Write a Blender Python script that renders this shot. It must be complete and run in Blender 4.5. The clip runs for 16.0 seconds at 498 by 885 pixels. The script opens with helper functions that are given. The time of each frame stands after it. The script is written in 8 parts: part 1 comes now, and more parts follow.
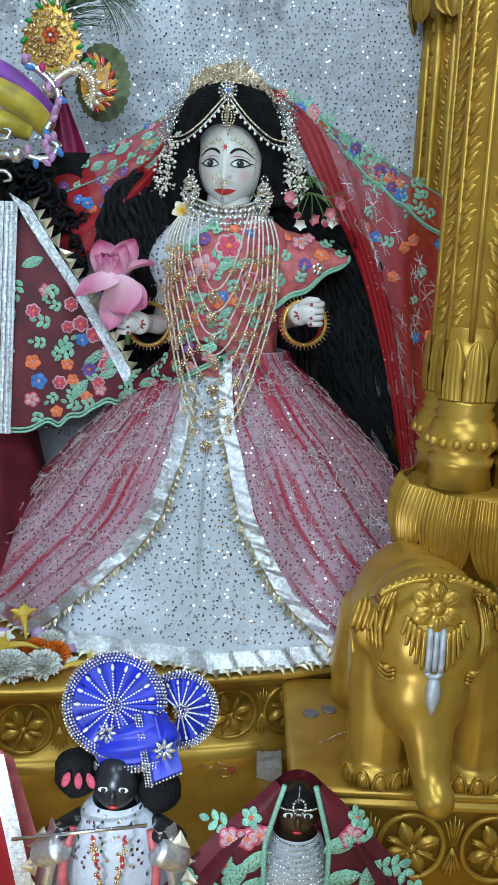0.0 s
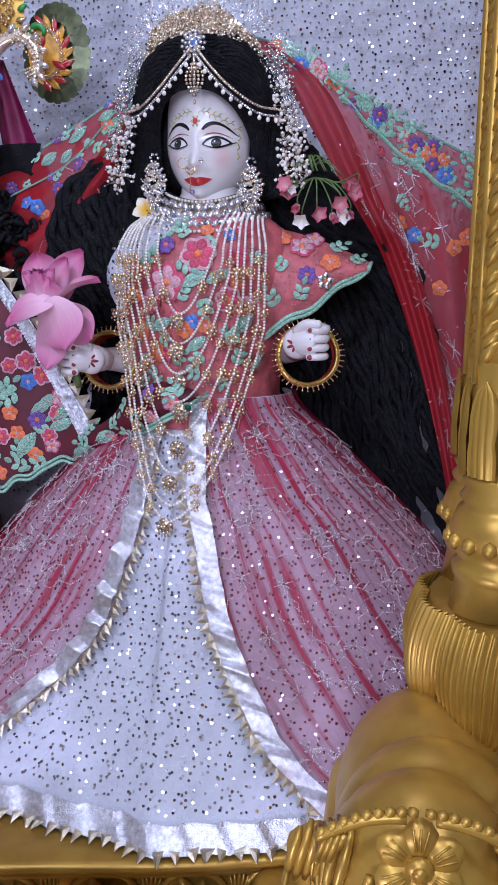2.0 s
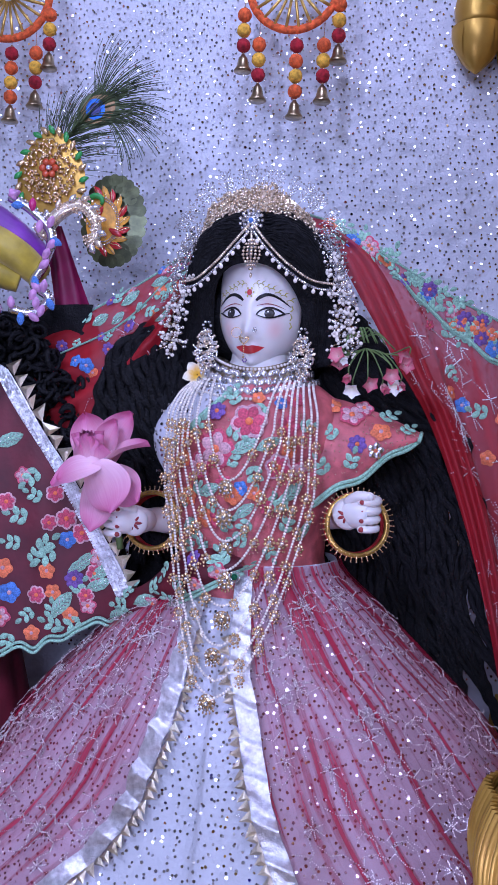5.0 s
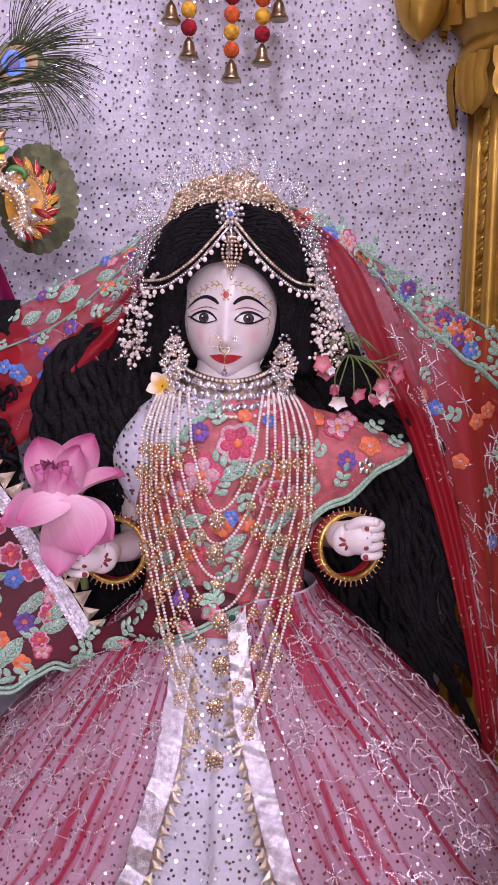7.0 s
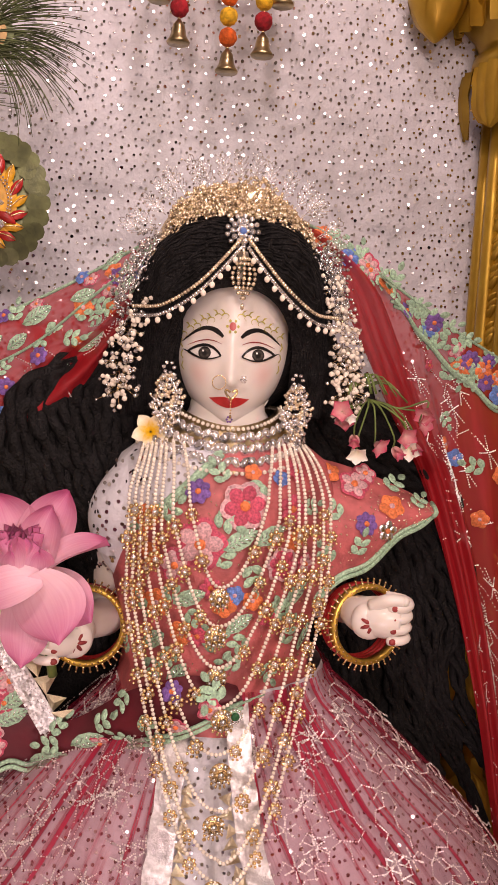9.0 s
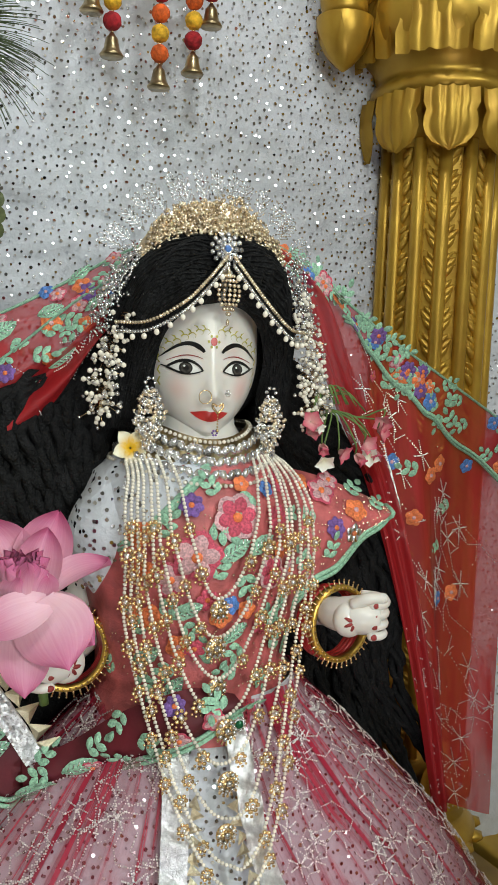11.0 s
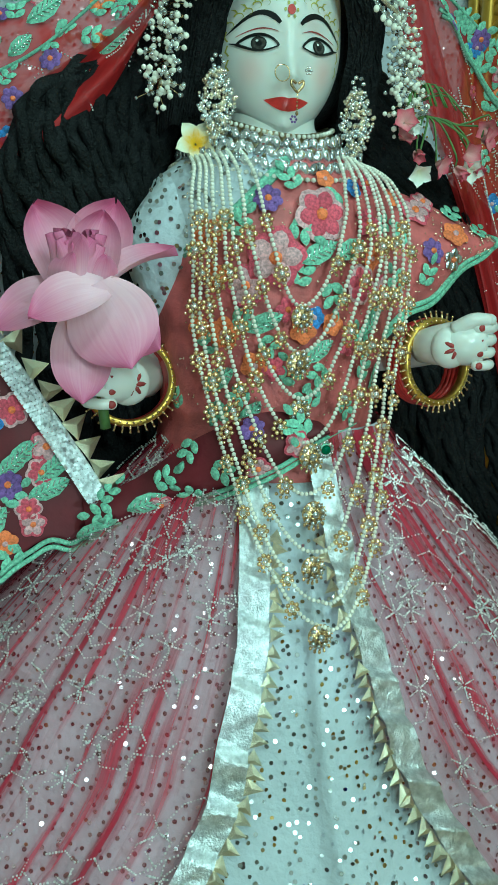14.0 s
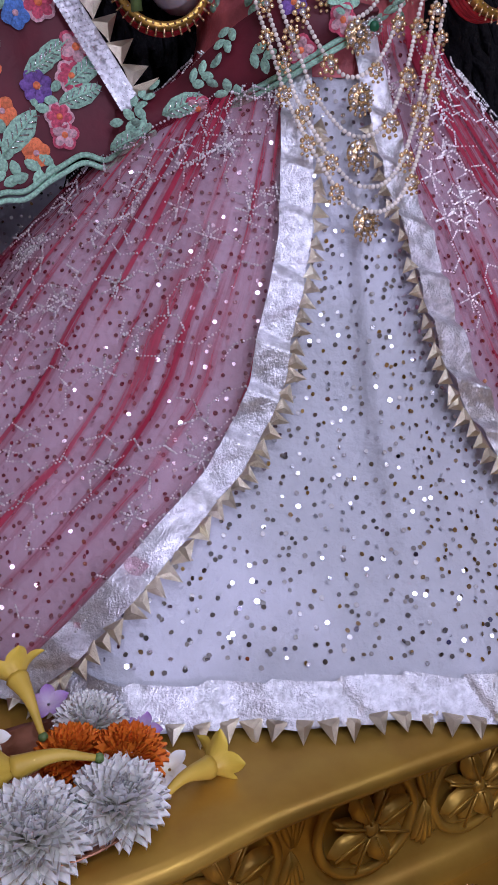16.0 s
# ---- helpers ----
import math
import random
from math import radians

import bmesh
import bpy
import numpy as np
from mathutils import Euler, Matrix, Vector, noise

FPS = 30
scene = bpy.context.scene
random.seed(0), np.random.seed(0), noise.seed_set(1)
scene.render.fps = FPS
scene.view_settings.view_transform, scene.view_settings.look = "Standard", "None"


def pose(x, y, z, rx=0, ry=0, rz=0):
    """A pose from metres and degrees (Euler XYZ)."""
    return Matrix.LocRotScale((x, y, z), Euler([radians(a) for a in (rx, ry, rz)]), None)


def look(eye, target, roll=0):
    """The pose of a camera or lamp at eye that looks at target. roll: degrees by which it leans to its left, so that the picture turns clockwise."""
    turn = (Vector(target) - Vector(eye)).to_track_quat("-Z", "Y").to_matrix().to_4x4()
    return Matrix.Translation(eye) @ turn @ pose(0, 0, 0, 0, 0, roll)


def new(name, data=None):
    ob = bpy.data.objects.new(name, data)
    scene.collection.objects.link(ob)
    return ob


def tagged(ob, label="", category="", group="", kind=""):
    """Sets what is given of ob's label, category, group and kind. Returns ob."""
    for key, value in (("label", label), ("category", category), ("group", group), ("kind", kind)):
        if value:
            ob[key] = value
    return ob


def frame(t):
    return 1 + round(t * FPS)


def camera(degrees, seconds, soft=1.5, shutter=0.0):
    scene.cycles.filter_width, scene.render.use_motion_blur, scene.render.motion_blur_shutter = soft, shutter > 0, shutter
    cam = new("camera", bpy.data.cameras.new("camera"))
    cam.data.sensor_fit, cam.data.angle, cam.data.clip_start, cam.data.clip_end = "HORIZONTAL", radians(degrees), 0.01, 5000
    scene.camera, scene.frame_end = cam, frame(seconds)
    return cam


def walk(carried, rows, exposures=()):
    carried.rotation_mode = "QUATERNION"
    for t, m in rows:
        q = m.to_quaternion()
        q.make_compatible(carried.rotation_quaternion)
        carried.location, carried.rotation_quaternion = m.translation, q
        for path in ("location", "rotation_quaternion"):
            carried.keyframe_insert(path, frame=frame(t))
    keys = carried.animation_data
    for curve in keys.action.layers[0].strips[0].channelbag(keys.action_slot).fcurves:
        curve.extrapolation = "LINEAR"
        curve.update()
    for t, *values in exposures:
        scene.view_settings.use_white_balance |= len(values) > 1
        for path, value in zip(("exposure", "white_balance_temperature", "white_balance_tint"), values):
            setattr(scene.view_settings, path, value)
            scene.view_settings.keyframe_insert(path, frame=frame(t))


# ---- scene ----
cam = camera(32.3, 16.0, 0.9)
METRES, EYE, TILT, LEAN, TURN = 1.95, 1.65, -11.2, -2.5, 0.0
ROWS = [
    (0.0, 0.0, 0.0, 0.0, 0.0, 0.0, -0.0),
    (0.5, 0.0147, 0.0911, 0.0119, 0.03, -0.17, 0.25),
    (1.0, 0.0422, 0.158, 0.0102, 0.0, -1.26, 0.98),
    (1.5, 0.0861, 0.2128, 0.022, 5.21, -1.31, 0.48),
    (2.0, 0.1067, 0.228, 0.0392, 8.89, 1.4, -0.02),
    (2.5, 0.1092, 0.2251, 0.0547, 10.48, 5.14, -0.2),
    (3.0, 0.1113, 0.2191, 0.0624, 10.83, 7.49, -0.45),
    (3.5, 0.1134, 0.2194, 0.064, 10.92, 9.02, -0.93),
    (4.0, 0.1095, 0.2221, 0.0626, 10.96, 10.05, -1.35),
    (4.5, 0.0971, 0.2243, 0.0628, 10.42, 10.09, -1.8),
    (7.0, -0.0533, 0.2769, 0.1426, -4.32, 4.47, 2.18),
    (7.5, -0.0854, 0.2819, 0.1489, -8.23, 4.03, 1.86),
    (8.0, -0.103, 0.3019, 0.1559, -9.58, 3.99, 1.42),
    (8.5, -0.0885, 0.3455, 0.1716, -9.41, 4.02, 1.44),
    (9.0, -0.0928, 0.367, 0.1828, -9.85, 4.32, 1.3),
    (9.5, -0.1417, 0.3761, 0.1876, -15.0, 5.07, 2.16),
    (10.0, -0.1822, 0.3754, 0.1897, -20.32, 4.82, 3.78),
    (12.5, -0.1968, 0.4181, 0.1659, -24.24, 3.34, 4.49),
    (13.0, -0.1918, 0.4289, 0.1457, -23.0, 2.32, 4.27),
    (13.5, -0.1863, 0.4381, 0.122, -20.94, 1.04, 4.71),
    (14.0, -0.187, 0.4509, 0.088, -19.4, -0.62, 4.99),
    (14.5, -0.1913, 0.4568, 0.0549, -18.98, -1.59, 5.17),
    (15.0, -0.1985, 0.4633, 0.0164, -17.99, -3.75, 5.38),
    (15.5, -0.1978, 0.4676, -0.0199, -17.12, -5.72, 5.42),
    (16.0, -0.1939, 0.4626, -0.0466, -16.38, -6.83, 5.45),
]
EXPOSURES = [(0, 0.1, 5400, -5), (0.5, 0.09, 5400, 5), (1.5, 0.07, 5400, 25), (2.5, 0.05, 5200, 35), (3.5, 0.06, 4800, 45), (4.5, 0.07, 4850, 40), (7, 0.14, 6500, 57), (8, 0.2, 8300, 60), (9, 0.25, 9300, 44), (10, 0.22, 8300, 18), (12.5, 0.15, 5800, -28), (13.5, 0.15, 5800, -50), (14, 0.13, 5200, -46), (14.5, 0.07, 4400, -22), (15, -0.04, 4200, -10), (15.5, -0.28, 4800, 10), (16, -0.29, 5650, 36)]
walk(cam, [(t, pose(0, 0, EYE, TILT, LEAN, TURN) @ pose(METRES * x, METRES * y, METRES * z, 90 + pitch, roll, yaw)) for t, x, y, z, yaw, pitch, roll in ROWS], EXPOSURES)

# ---- light: unseen ceiling lamps over the altar, added fills above and in front ----
world = bpy.data.worlds.new("world")
world.use_nodes = True
world.node_tree.nodes["Background"].inputs[0].default_value = (0.9, 0.95, 1.0, 1)
world.node_tree.nodes["Background"].inputs[1].default_value = 0.07
scene.world = world


def lamp(name, kind, eye, target, energy, size, color=(1, 1, 1)):
    data = bpy.data.lights.new(name, kind)
    data.energy, data.color = energy, color
    if kind == "AREA":
        data.shape, data.size = "DISK", size
    else:
        data.shadow_soft_size = size
    ob = new(name, data)
    ob.matrix_world = look(eye, target)
    return ob


# never in view: two overhead lamps added for brightness and sequin sparkle
lamp("ceiling_lamp", "AREA", (-0.7, -0.3, 3.05), (-0.05, 1.7, 1.5), 16, 0.3, (0.92, 0.97, 1.0))
lamp("ceiling_lamp", "AREA", (0.75, 0.1, 3.05), (0.0, 1.7, 1.4), 12, 0.3, (0.86, 0.94, 1.0))
# small fill added above the figure, with no fixture or canopy there
lamp("canopy_lamp", "AREA", (0.0, 1.35, 2.98), (-0.02, 1.75, 1.6), 2.5, 0.12, (0.88, 0.9, 1.0))
led = lamp("led_flood", "SPOT", (-0.25, 0.42, 0.98), (-0.04, 1.7, 1.5), 13, 0.03, (0.86, 0.84, 1.0))
led.data.spot_size, led.data.spot_blend = radians(85), 0.9
# broad fill added behind the camera to brighten the figure's front
lamp("hall_lamp", "AREA", (0.0, -1.6, 2.4), (0, 1.5, 1.3), 31, 1.2, (0.92, 0.97, 1.0))


# ---- materials ----
def mat(name, color, rough=0.6, metal=0.0, vary=0.12, scale=30.0, bump=0.15, bscale=None, alpha=1.0, sheen=0.0, coat=0.0, second=None,
        random_value=0.0, trans=0.0, sss=0.0, island=0.0, bdist=0.002):
    m = bpy.data.materials.new(name)
    m.use_nodes = True
    nt = m.node_tree
    n, l = nt.nodes, nt.links
    b = n["Principled BSDF"]
    b.inputs["Roughness"].default_value = rough
    b.inputs["Metallic"].default_value = metal
    b.inputs["Coat Weight"].default_value = coat
    b.inputs["Sheen Weight"].default_value = sheen
    b.inputs["Transmission Weight"].default_value = trans
    b.inputs["Subsurface Weight"].default_value = sss
    b.inputs["Subsurface Radius"].default_value = (0.01, 0.006, 0.004)
    b.inputs["Alpha"].default_value = alpha
    tc = n.new("ShaderNodeTexCoord")
    nz = n.new("ShaderNodeTexNoise")
    nz.inputs["Scale"].default_value = scale
    nz.inputs["Detail"].default_value = 6
    l.new(tc.outputs["Object"], nz.inputs["Vector"])
    ramp = n.new("ShaderNodeMix")
    ramp.data_type = "RGBA"
    c2 = second if second else tuple(max(0.0, c * (1 - 2.2 * vary)) for c in color)
    c1 = color if second else tuple(min(1.0, c * (1 + vary)) for c in color)
    ramp.inputs[6].default_value = (*c1, 1)
    ramp.inputs[7].default_value = (*c2, 1)
    st = n.new("ShaderNodeMapRange")
    st.inputs[1].default_value, st.inputs[2].default_value = 0.35, 0.7
    l.new(nz.outputs[0], st.inputs[0])
    l.new(st.outputs[0], ramp.inputs[0])
    out = ramp.outputs[2]
    if random_value or island:
        hsv = n.new("ShaderNodeHueSaturation")
        l.new(out, hsv.inputs["Color"])
        mr = n.new("ShaderNodeMapRange")
        k = random_value or island
        mr.inputs[3].default_value, mr.inputs[4].default_value = 1 - k, 1 + k
        if island:
            l.new(n.new("ShaderNodeNewGeometry").outputs["Random Per Island"], mr.inputs[0])
        else:
            l.new(n.new("ShaderNodeObjectInfo").outputs["Random"], mr.inputs[0])
        l.new(mr.outputs[0], hsv.inputs["Value"])
        out = hsv.outputs[0]
    l.new(out, b.inputs["Base Color"])
    if bump:
        nb = n.new("ShaderNodeTexNoise")
        nb.inputs["Scale"].default_value = bscale or scale * 6
        nb.inputs["Detail"].default_value = 4
        l.new(tc.outputs["Object"], nb.inputs["Vector"])
        bp = n.new("ShaderNodeBump")
        bp.inputs["Strength"].default_value = bump
        bp.inputs["Distance"].default_value = bdist
        l.new(nb.outputs[0], bp.inputs["Height"])
        l.new(bp.outputs[0], b.inputs["Normal"])
    return m


def tulle(name, color, dense, thin, scale_u, gather, rise=0.0):
    """Sheer net: it lets light through between its threads and closes up where folds gather (along v)."""
    m = bpy.data.materials.new(name)
    m.use_nodes = True
    nt = m.node_tree
    n, l = nt.nodes, nt.links
    b = n["Principled BSDF"]
    b.inputs["Base Color"].default_value = (*color, 1)
    b.inputs["Roughness"].default_value = 0.55
    b.inputs["Sheen Weight"].default_value = 0.0
    uv = n.new("ShaderNodeUVMap")
    mp = n.new("ShaderNodeMapping")
    mp.inputs["Scale"].default_value = (scale_u, gather, 1)
    l.new(uv.outputs[0], mp.inputs[0])
    nz = n.new("ShaderNodeTexNoise")
    nz.inputs["Scale"].default_value = 1.0
    nz.inputs["Detail"].default_value = 5
    l.new(mp.outputs[0], nz.inputs["Vector"])
    mr = n.new("ShaderNodeMapRange")
    mr.inputs[1].default_value, mr.inputs[2].default_value = 0.525, 0.67
    mr.inputs[3].default_value, mr.inputs[4].default_value = thin, dense
    sep = n.new("ShaderNodeSeparateXYZ")
    l.new(uv.outputs[0], sep.inputs[0])
    up = n.new("ShaderNodeMath")
    up.operation = "MULTIPLY_ADD"
    up.inputs[1].default_value = rise
    l.new(sep.outputs[1], up.inputs[0])
    l.new(nz.outputs[0], up.inputs[2])
    l.new(up.outputs[0], mr.inputs[0])
    tr = n.new("ShaderNodeBsdfTransparent")
    tr.inputs[0].default_value = (1.0, 0.9, 0.93, 1)
    mix = n.new("ShaderNodeMixShader")
    l.new(mr.outputs[0], mix.inputs[0])
    l.new(tr.outputs[0], mix.inputs[1])
    l.new(b.outputs[0], mix.inputs[2])
    l.new(mix.outputs[0], n["Material Output"].inputs[0])
    return m


GOLD = mat("gold_paint", (0.56, 0.345, 0.05), 0.37, 0.55, 0.16, 22, 0.18, 90, second=(0.44, 0.25, 0.035), bdist=0.001)
GOLD_HI = mat("bright_gold_leaf", (0.66, 0.42, 0.09), 0.3, 0.8, 0.15, 60, 0.2, 200, bdist=0.001)
JEWEL_GOLD = mat("jewellery_gold", (0.82, 0.60, 0.33), 0.24, 0.9, 0.1, 200, 0.1, island=0.35)
PALE_GOLD = mat("pale_gold_bead", (0.88, 0.74, 0.56), 0.25, 0.75, 0.1, 200, 0.0, island=0.4)
BRASS = mat("old_brass", (0.42, 0.33, 0.19), 0.3, 1.0, 0.2, 60, 0.1)
SILVER = mat("silver", (0.78, 0.78, 0.8), 0.25, 1.0, 0.1, 100, 0.1, island=0.2)
SILVER_PAINT = mat("silver_paint", (0.55, 0.55, 0.57), 0.5, 0.5, 0.12, 60, 0.2)
CRYSTAL = mat("cut_crystal", (0.85, 0.86, 0.9), 0.06, 0.85, 0.1, 200, 0.0, island=0.45)
PEARL = mat("pearl", (0.86, 0.80, 0.70), 0.22, 0.0, 0.06, 200, 0.0, coat=0.5, island=0.2)
CLOTH = mat("white_cloth", (0.62, 0.64, 0.70), 0.65, 0.0, 0.035, 40, 0.7, 130, sheen=0.3, bdist=0.003)
SEQUIN = mat("silver_sequin", (0.72, 0.72, 0.75), 0.16, 1.0, 0.05, 50, 0.0, island=0.5)
LAME = mat("silver_lame", (0.84, 0.85, 0.90), 0.3, 0.88, 0.12, 160, 0.8, 520, bdist=0.0015)
LAME_GOLD = mat("pale_gold_lame", (0.86, 0.77, 0.58), 0.28, 0.95, 0.12, 90, 0.4, 400, random_value=0.3, bdist=0.001)
RED_NET = tulle("red_net", (0.38, 0.012, 0.045), 0.97, 0.23, 46, 1.6, 0.045)
RED_VEIL = tulle("red_veil_net", (0.42, 0.012, 0.018), 0.97, 0.68, 9, 2.0)
RED_CLOTH = mat("red_silk", (0.56, 0.13, 0.135), 0.5, 0.0, 0.2, 40, 0.35, 300)
MAROON = mat("maroon_silk", (0.115, 0.007, 0.016), 0.6, 0.0, 0.2, 20, 0.3, 120)
HAIR = mat("black_wig_hair", (0.010, 0.010, 0.011), 0.65, 0.0, 0.2, 60, 1.0, 320, bdist=0.004)
HAIR.node_tree.nodes["Principled BSDF"].inputs["Specular IOR Level"].default_value = 0.2
SKIN = mat("white_marble", (0.8, 0.76, 0.72), 0.3, 0.0, 0.03, 9, 0.02, coat=0.35, sss=0.15)


def blush(m, spots, color, reach):
    """Rouge painted round the given points of the marble."""
    n, l = m.node_tree.nodes, m.node_tree.links
    b = n["Principled BSDF"]
    out = b.inputs["Base Color"].links[0].from_socket
    tc = n.new("ShaderNodeTexCoord")
    for p, k in spots:
        d = n.new("ShaderNodeVectorMath")
        d.operation = "DISTANCE"
        d.inputs[1].default_value = p
        l.new(tc.outputs["Object"], d.inputs[0])
        mr = n.new("ShaderNodeMapRange")
        mr.interpolation_type = "SMOOTHSTEP"
        mr.inputs[1].default_value, mr.inputs[2].default_value = reach * k, 0.0
        mr.inputs[3].default_value, mr.inputs[4].default_value = 0.0, 0.5
        l.new(d.outputs["Value"], mr.inputs[0])
        mx = n.new("ShaderNodeMix")
        mx.data_type = "RGBA"
        mx.inputs[7].default_value = (*color, 1)
        l.new(mr.outputs[0], mx.inputs[0])
        l.new(out, mx.inputs[6])
        out = mx.outputs[2]
    l.new(out, b.inputs["Base Color"])


blush(SKIN, [((-0.091, 1.668, 1.822), 1.0), ((-0.014, 1.661, 1.824), 1.0), ((-0.082, 1.654, 1.858), 0.7), ((-0.026, 1.649, 1.86), 0.7)], (0.74, 0.34, 0.32), 0.024)
PAINT_IRIS = mat("grey_iris_paint", (0.07, 0.065, 0.06), 0.25, 0, 0.3, 300, 0.0)
PAINT_BLACK = mat("black_paint", (0.01, 0.01, 0.011), 0.3, 0, 0.1, 80, 0.0)
PAINT_WHITE = mat("white_paint", (0.82, 0.82, 0.8), 0.3, 0, 0.03, 80, 0.0)
PAINT_RED = mat("red_paint", (0.5, 0.03, 0.03), 0.3, 0, 0.15, 80, 0.0)
PAINT_HENNA = mat("henna_paint", (0.28, 0.03, 0.03), 0.5, 0, 0.15, 80, 0.0)
PAINT_GREEN = mat("yellow_green_paint", (0.5, 0.45, 0.08), 0.4, 0, 0.2, 80, 0.0)
E_GREEN = mat("mint_thread", (0.33, 0.58, 0.42), 0.7, 0, 0.2, 420, 1.0, 800, island=0.25, bdist=0.001)
E_ORANGE = mat("orange_thread", (0.85, 0.22, 0.08), 0.7, 0, 0.15, 420, 1.0, 800, island=0.2, bdist=0.001)
E_PURPLE = mat("purple_thread", (0.2, 0.1, 0.36), 0.7, 0, 0.2, 420, 1.0, 800, island=0.2, bdist=0.001)
E_BLUE = mat("blue_thread", (0.1, 0.24, 0.62), 0.7, 0, 0.2, 420, 1.0, 800, island=0.2, bdist=0.001)
E_PINK = mat("pink_thread", (0.62, 0.09, 0.15), 0.7, 0, 0.2, 420, 1.0, 800, island=0.2, bdist=0.001)
E_LILAC = mat("lilac_thread", (0.68, 0.40, 0.43), 0.7, 0, 0.2, 420, 1.0, 800, island=0.2, bdist=0.001)
THREAD = mat("silver_thread", (0.88, 0.87, 0.86), 0.28, 0.55, 0.1, 300, 0.0, island=0.4)
PLASTER = mat("hall_plaster", (0.6, 0.57, 0.52), 0.85, 0, 0.05, 3, 0.2, 60)
TILE = mat("hall_floor_stone", (0.5, 0.47, 0.43), 0.35, 0, 0.1, 5, 0.05)


# ---- mesh builders ----
class Bag:
    """Vertices and faces of one mesh, gathered piece by piece."""

    def __init__(self):
        self.v, self.f, self.m, self.uv, self.n = [], [], [], [], 0

    def add(self, v, f, m=0, uv=None):
        v = np.asarray(v, float).reshape(-1, 3)
        self.v.append(v)
        self.uv.append(np.zeros((len(v), 2)) if uv is None else np.asarray(uv, float))
        k = self.n
        self.f.extend(tuple(int(i) + k for i in q) for q in f)
        self.m.extend([m] * len(f))
        self.n += len(v)
        return self


def part(name, bag, material, parent=None, label="", smooth=True):
    me = bpy.data.meshes.new(name)
    v = np.concatenate(bag.v)
    me.from_pydata(v.tolist(), [], bag.f)
    for x in (material if isinstance(material, (list, tuple)) else [material]):
        me.materials.append(x)
    if max(bag.m) > 0:
        me.polygons.foreach_set("material_index", np.array(bag.m, dtype=np.int32))
    me.polygons.foreach_set("use_smooth", np.full(len(bag.f), smooth))
    uv = np.concatenate(bag.uv)
    if uv.any():
        lay = me.uv_layers.new(name="UVMap")
        ix = np.zeros(len(me.loops), dtype=np.int32)
        me.loops.foreach_get("vertex_index", ix)
        lay.data.foreach_set("uv", uv[ix].ravel())
    me.update()
    ob = new(name, me)
    if parent:
        ob.parent = parent
        ob.matrix_parent_inverse = parent.matrix_world.inverted()
    if label:
        tagged(ob, label)
    return ob


def thing(name, label, category, group="", at=(0, 0, 0), kind=""):
    ob = new(name)
    ob.location = at
    ob.empty_display_size = 0.02
    ob.matrix_world = Matrix.Translation(at)
    return tagged(ob, label, category, group, kind)


def grid(fn, nu, nv, cu=False, cv=False, u0=0.0, u1=1.0, v0=0.0, v1=1.0):
    V, UV, F = [], [], []
    for i in range(nu):
        for j in range(nv):
            u = u0 + (u1 - u0) * i / (nu if cu else nu - 1)
            v = v0 + (v1 - v0) * j / (nv if cv else nv - 1)
            V.append(fn(u, v))
            UV.append((u, v))
    for i in range(nu if cu else nu - 1):
        for j in range(nv if cv else nv - 1):
            a, b = i, (i + 1) % nu
            c, d = j, (j + 1) % nv
            F.append((a * nv + c, b * nv + c, b * nv + d, a * nv + d))
    return V, F, UV


def addgrid(bag, fn, nu, nv, m=0, **k):
    V, F, UV = grid(fn, nu, nv, **k)
    return bag.add(V, F, m, UV)


def tube(bag, P, r, n=6, m=0, closed=False, caps=True):
    P = [Vector(p) for p in P]
    N = len(P)
    rr = r if callable(r) else (lambda s: r)
    V, F = [], []
    up = Vector((0.13, 0.27, 1)).normalized()
    side = None
    for i, p in enumerate(P):
        a = P[(i - 1) % N] if closed else P[max(i - 1, 0)]
        b = P[(i + 1) % N] if closed else P[min(i + 1, N - 1)]
        t = (b - a).normalized()
        if side is None:
            side = t.cross(up)
            if side.length < 1e-3:
                side = t.cross(Vector((1, 0, 0)))
        side = (side - t * side.dot(t)).normalized()
        w = t.cross(side)
        q = rr(i / max(N - 1, 1))
        for k in range(n):
            c = 2 * math.pi * k / n
            V.append(p + (side * math.cos(c) + w * math.sin(c)) * q)
    for i in range(N if closed else N - 1):
        j = (i + 1) % N
        for k in range(n):
            F.append((i * n + k, i * n + (k + 1) % n, j * n + (k + 1) % n, j * n + k))
    if caps and not closed:
        F.append(tuple(range(n - 1, -1, -1)))
        F.append(tuple((N - 1) * n + k for k in range(n)))
    return bag.add(V, F, m)


def ico(sub):
    b = bmesh.new()
    bmesh.ops.create_icosphere(b, subdivisions=sub, radius=1)
    V = np.array([v.co[:] for v in b.verts])
    F = [tuple(v.index for v in f.verts) for f in b.faces]
    b.free()
    return V, F


ICO1, ICO2, ICO3 = ico(1), ico(2), ico(3)


def ball(bag, p, r, m=0, ib=ICO1, turn=None):
    V = ib[0] * np.asarray(r)
    if turn is not None:
        V = V @ np.array(turn).T
    return bag.add(V + np.asarray(p), ib[1], m)


def lathe(bag, prof, centre, n=32, m=0, wob=None):
    V, F = [], []
    for z, r in prof:
        for k in range(n):
            a = 2 * math.pi * k / n
            q = r * (wob(a, z) if wob else 1)
            V.append((centre[0] + q * math.cos(a), centre[1] + q * math.sin(a), centre[2] + z))
    for i in range(len(prof) - 1):
        for k in range(n):
            F.append((i * n + k, i * n + (k + 1) % n, (i + 1) * n + (k + 1) % n, (i + 1) * n + k))
    F.append(tuple(range(n - 1, -1, -1)))
    F.append(tuple((len(prof) - 1) * n + k for k in range(n)))
    return bag.add(V, F, m)


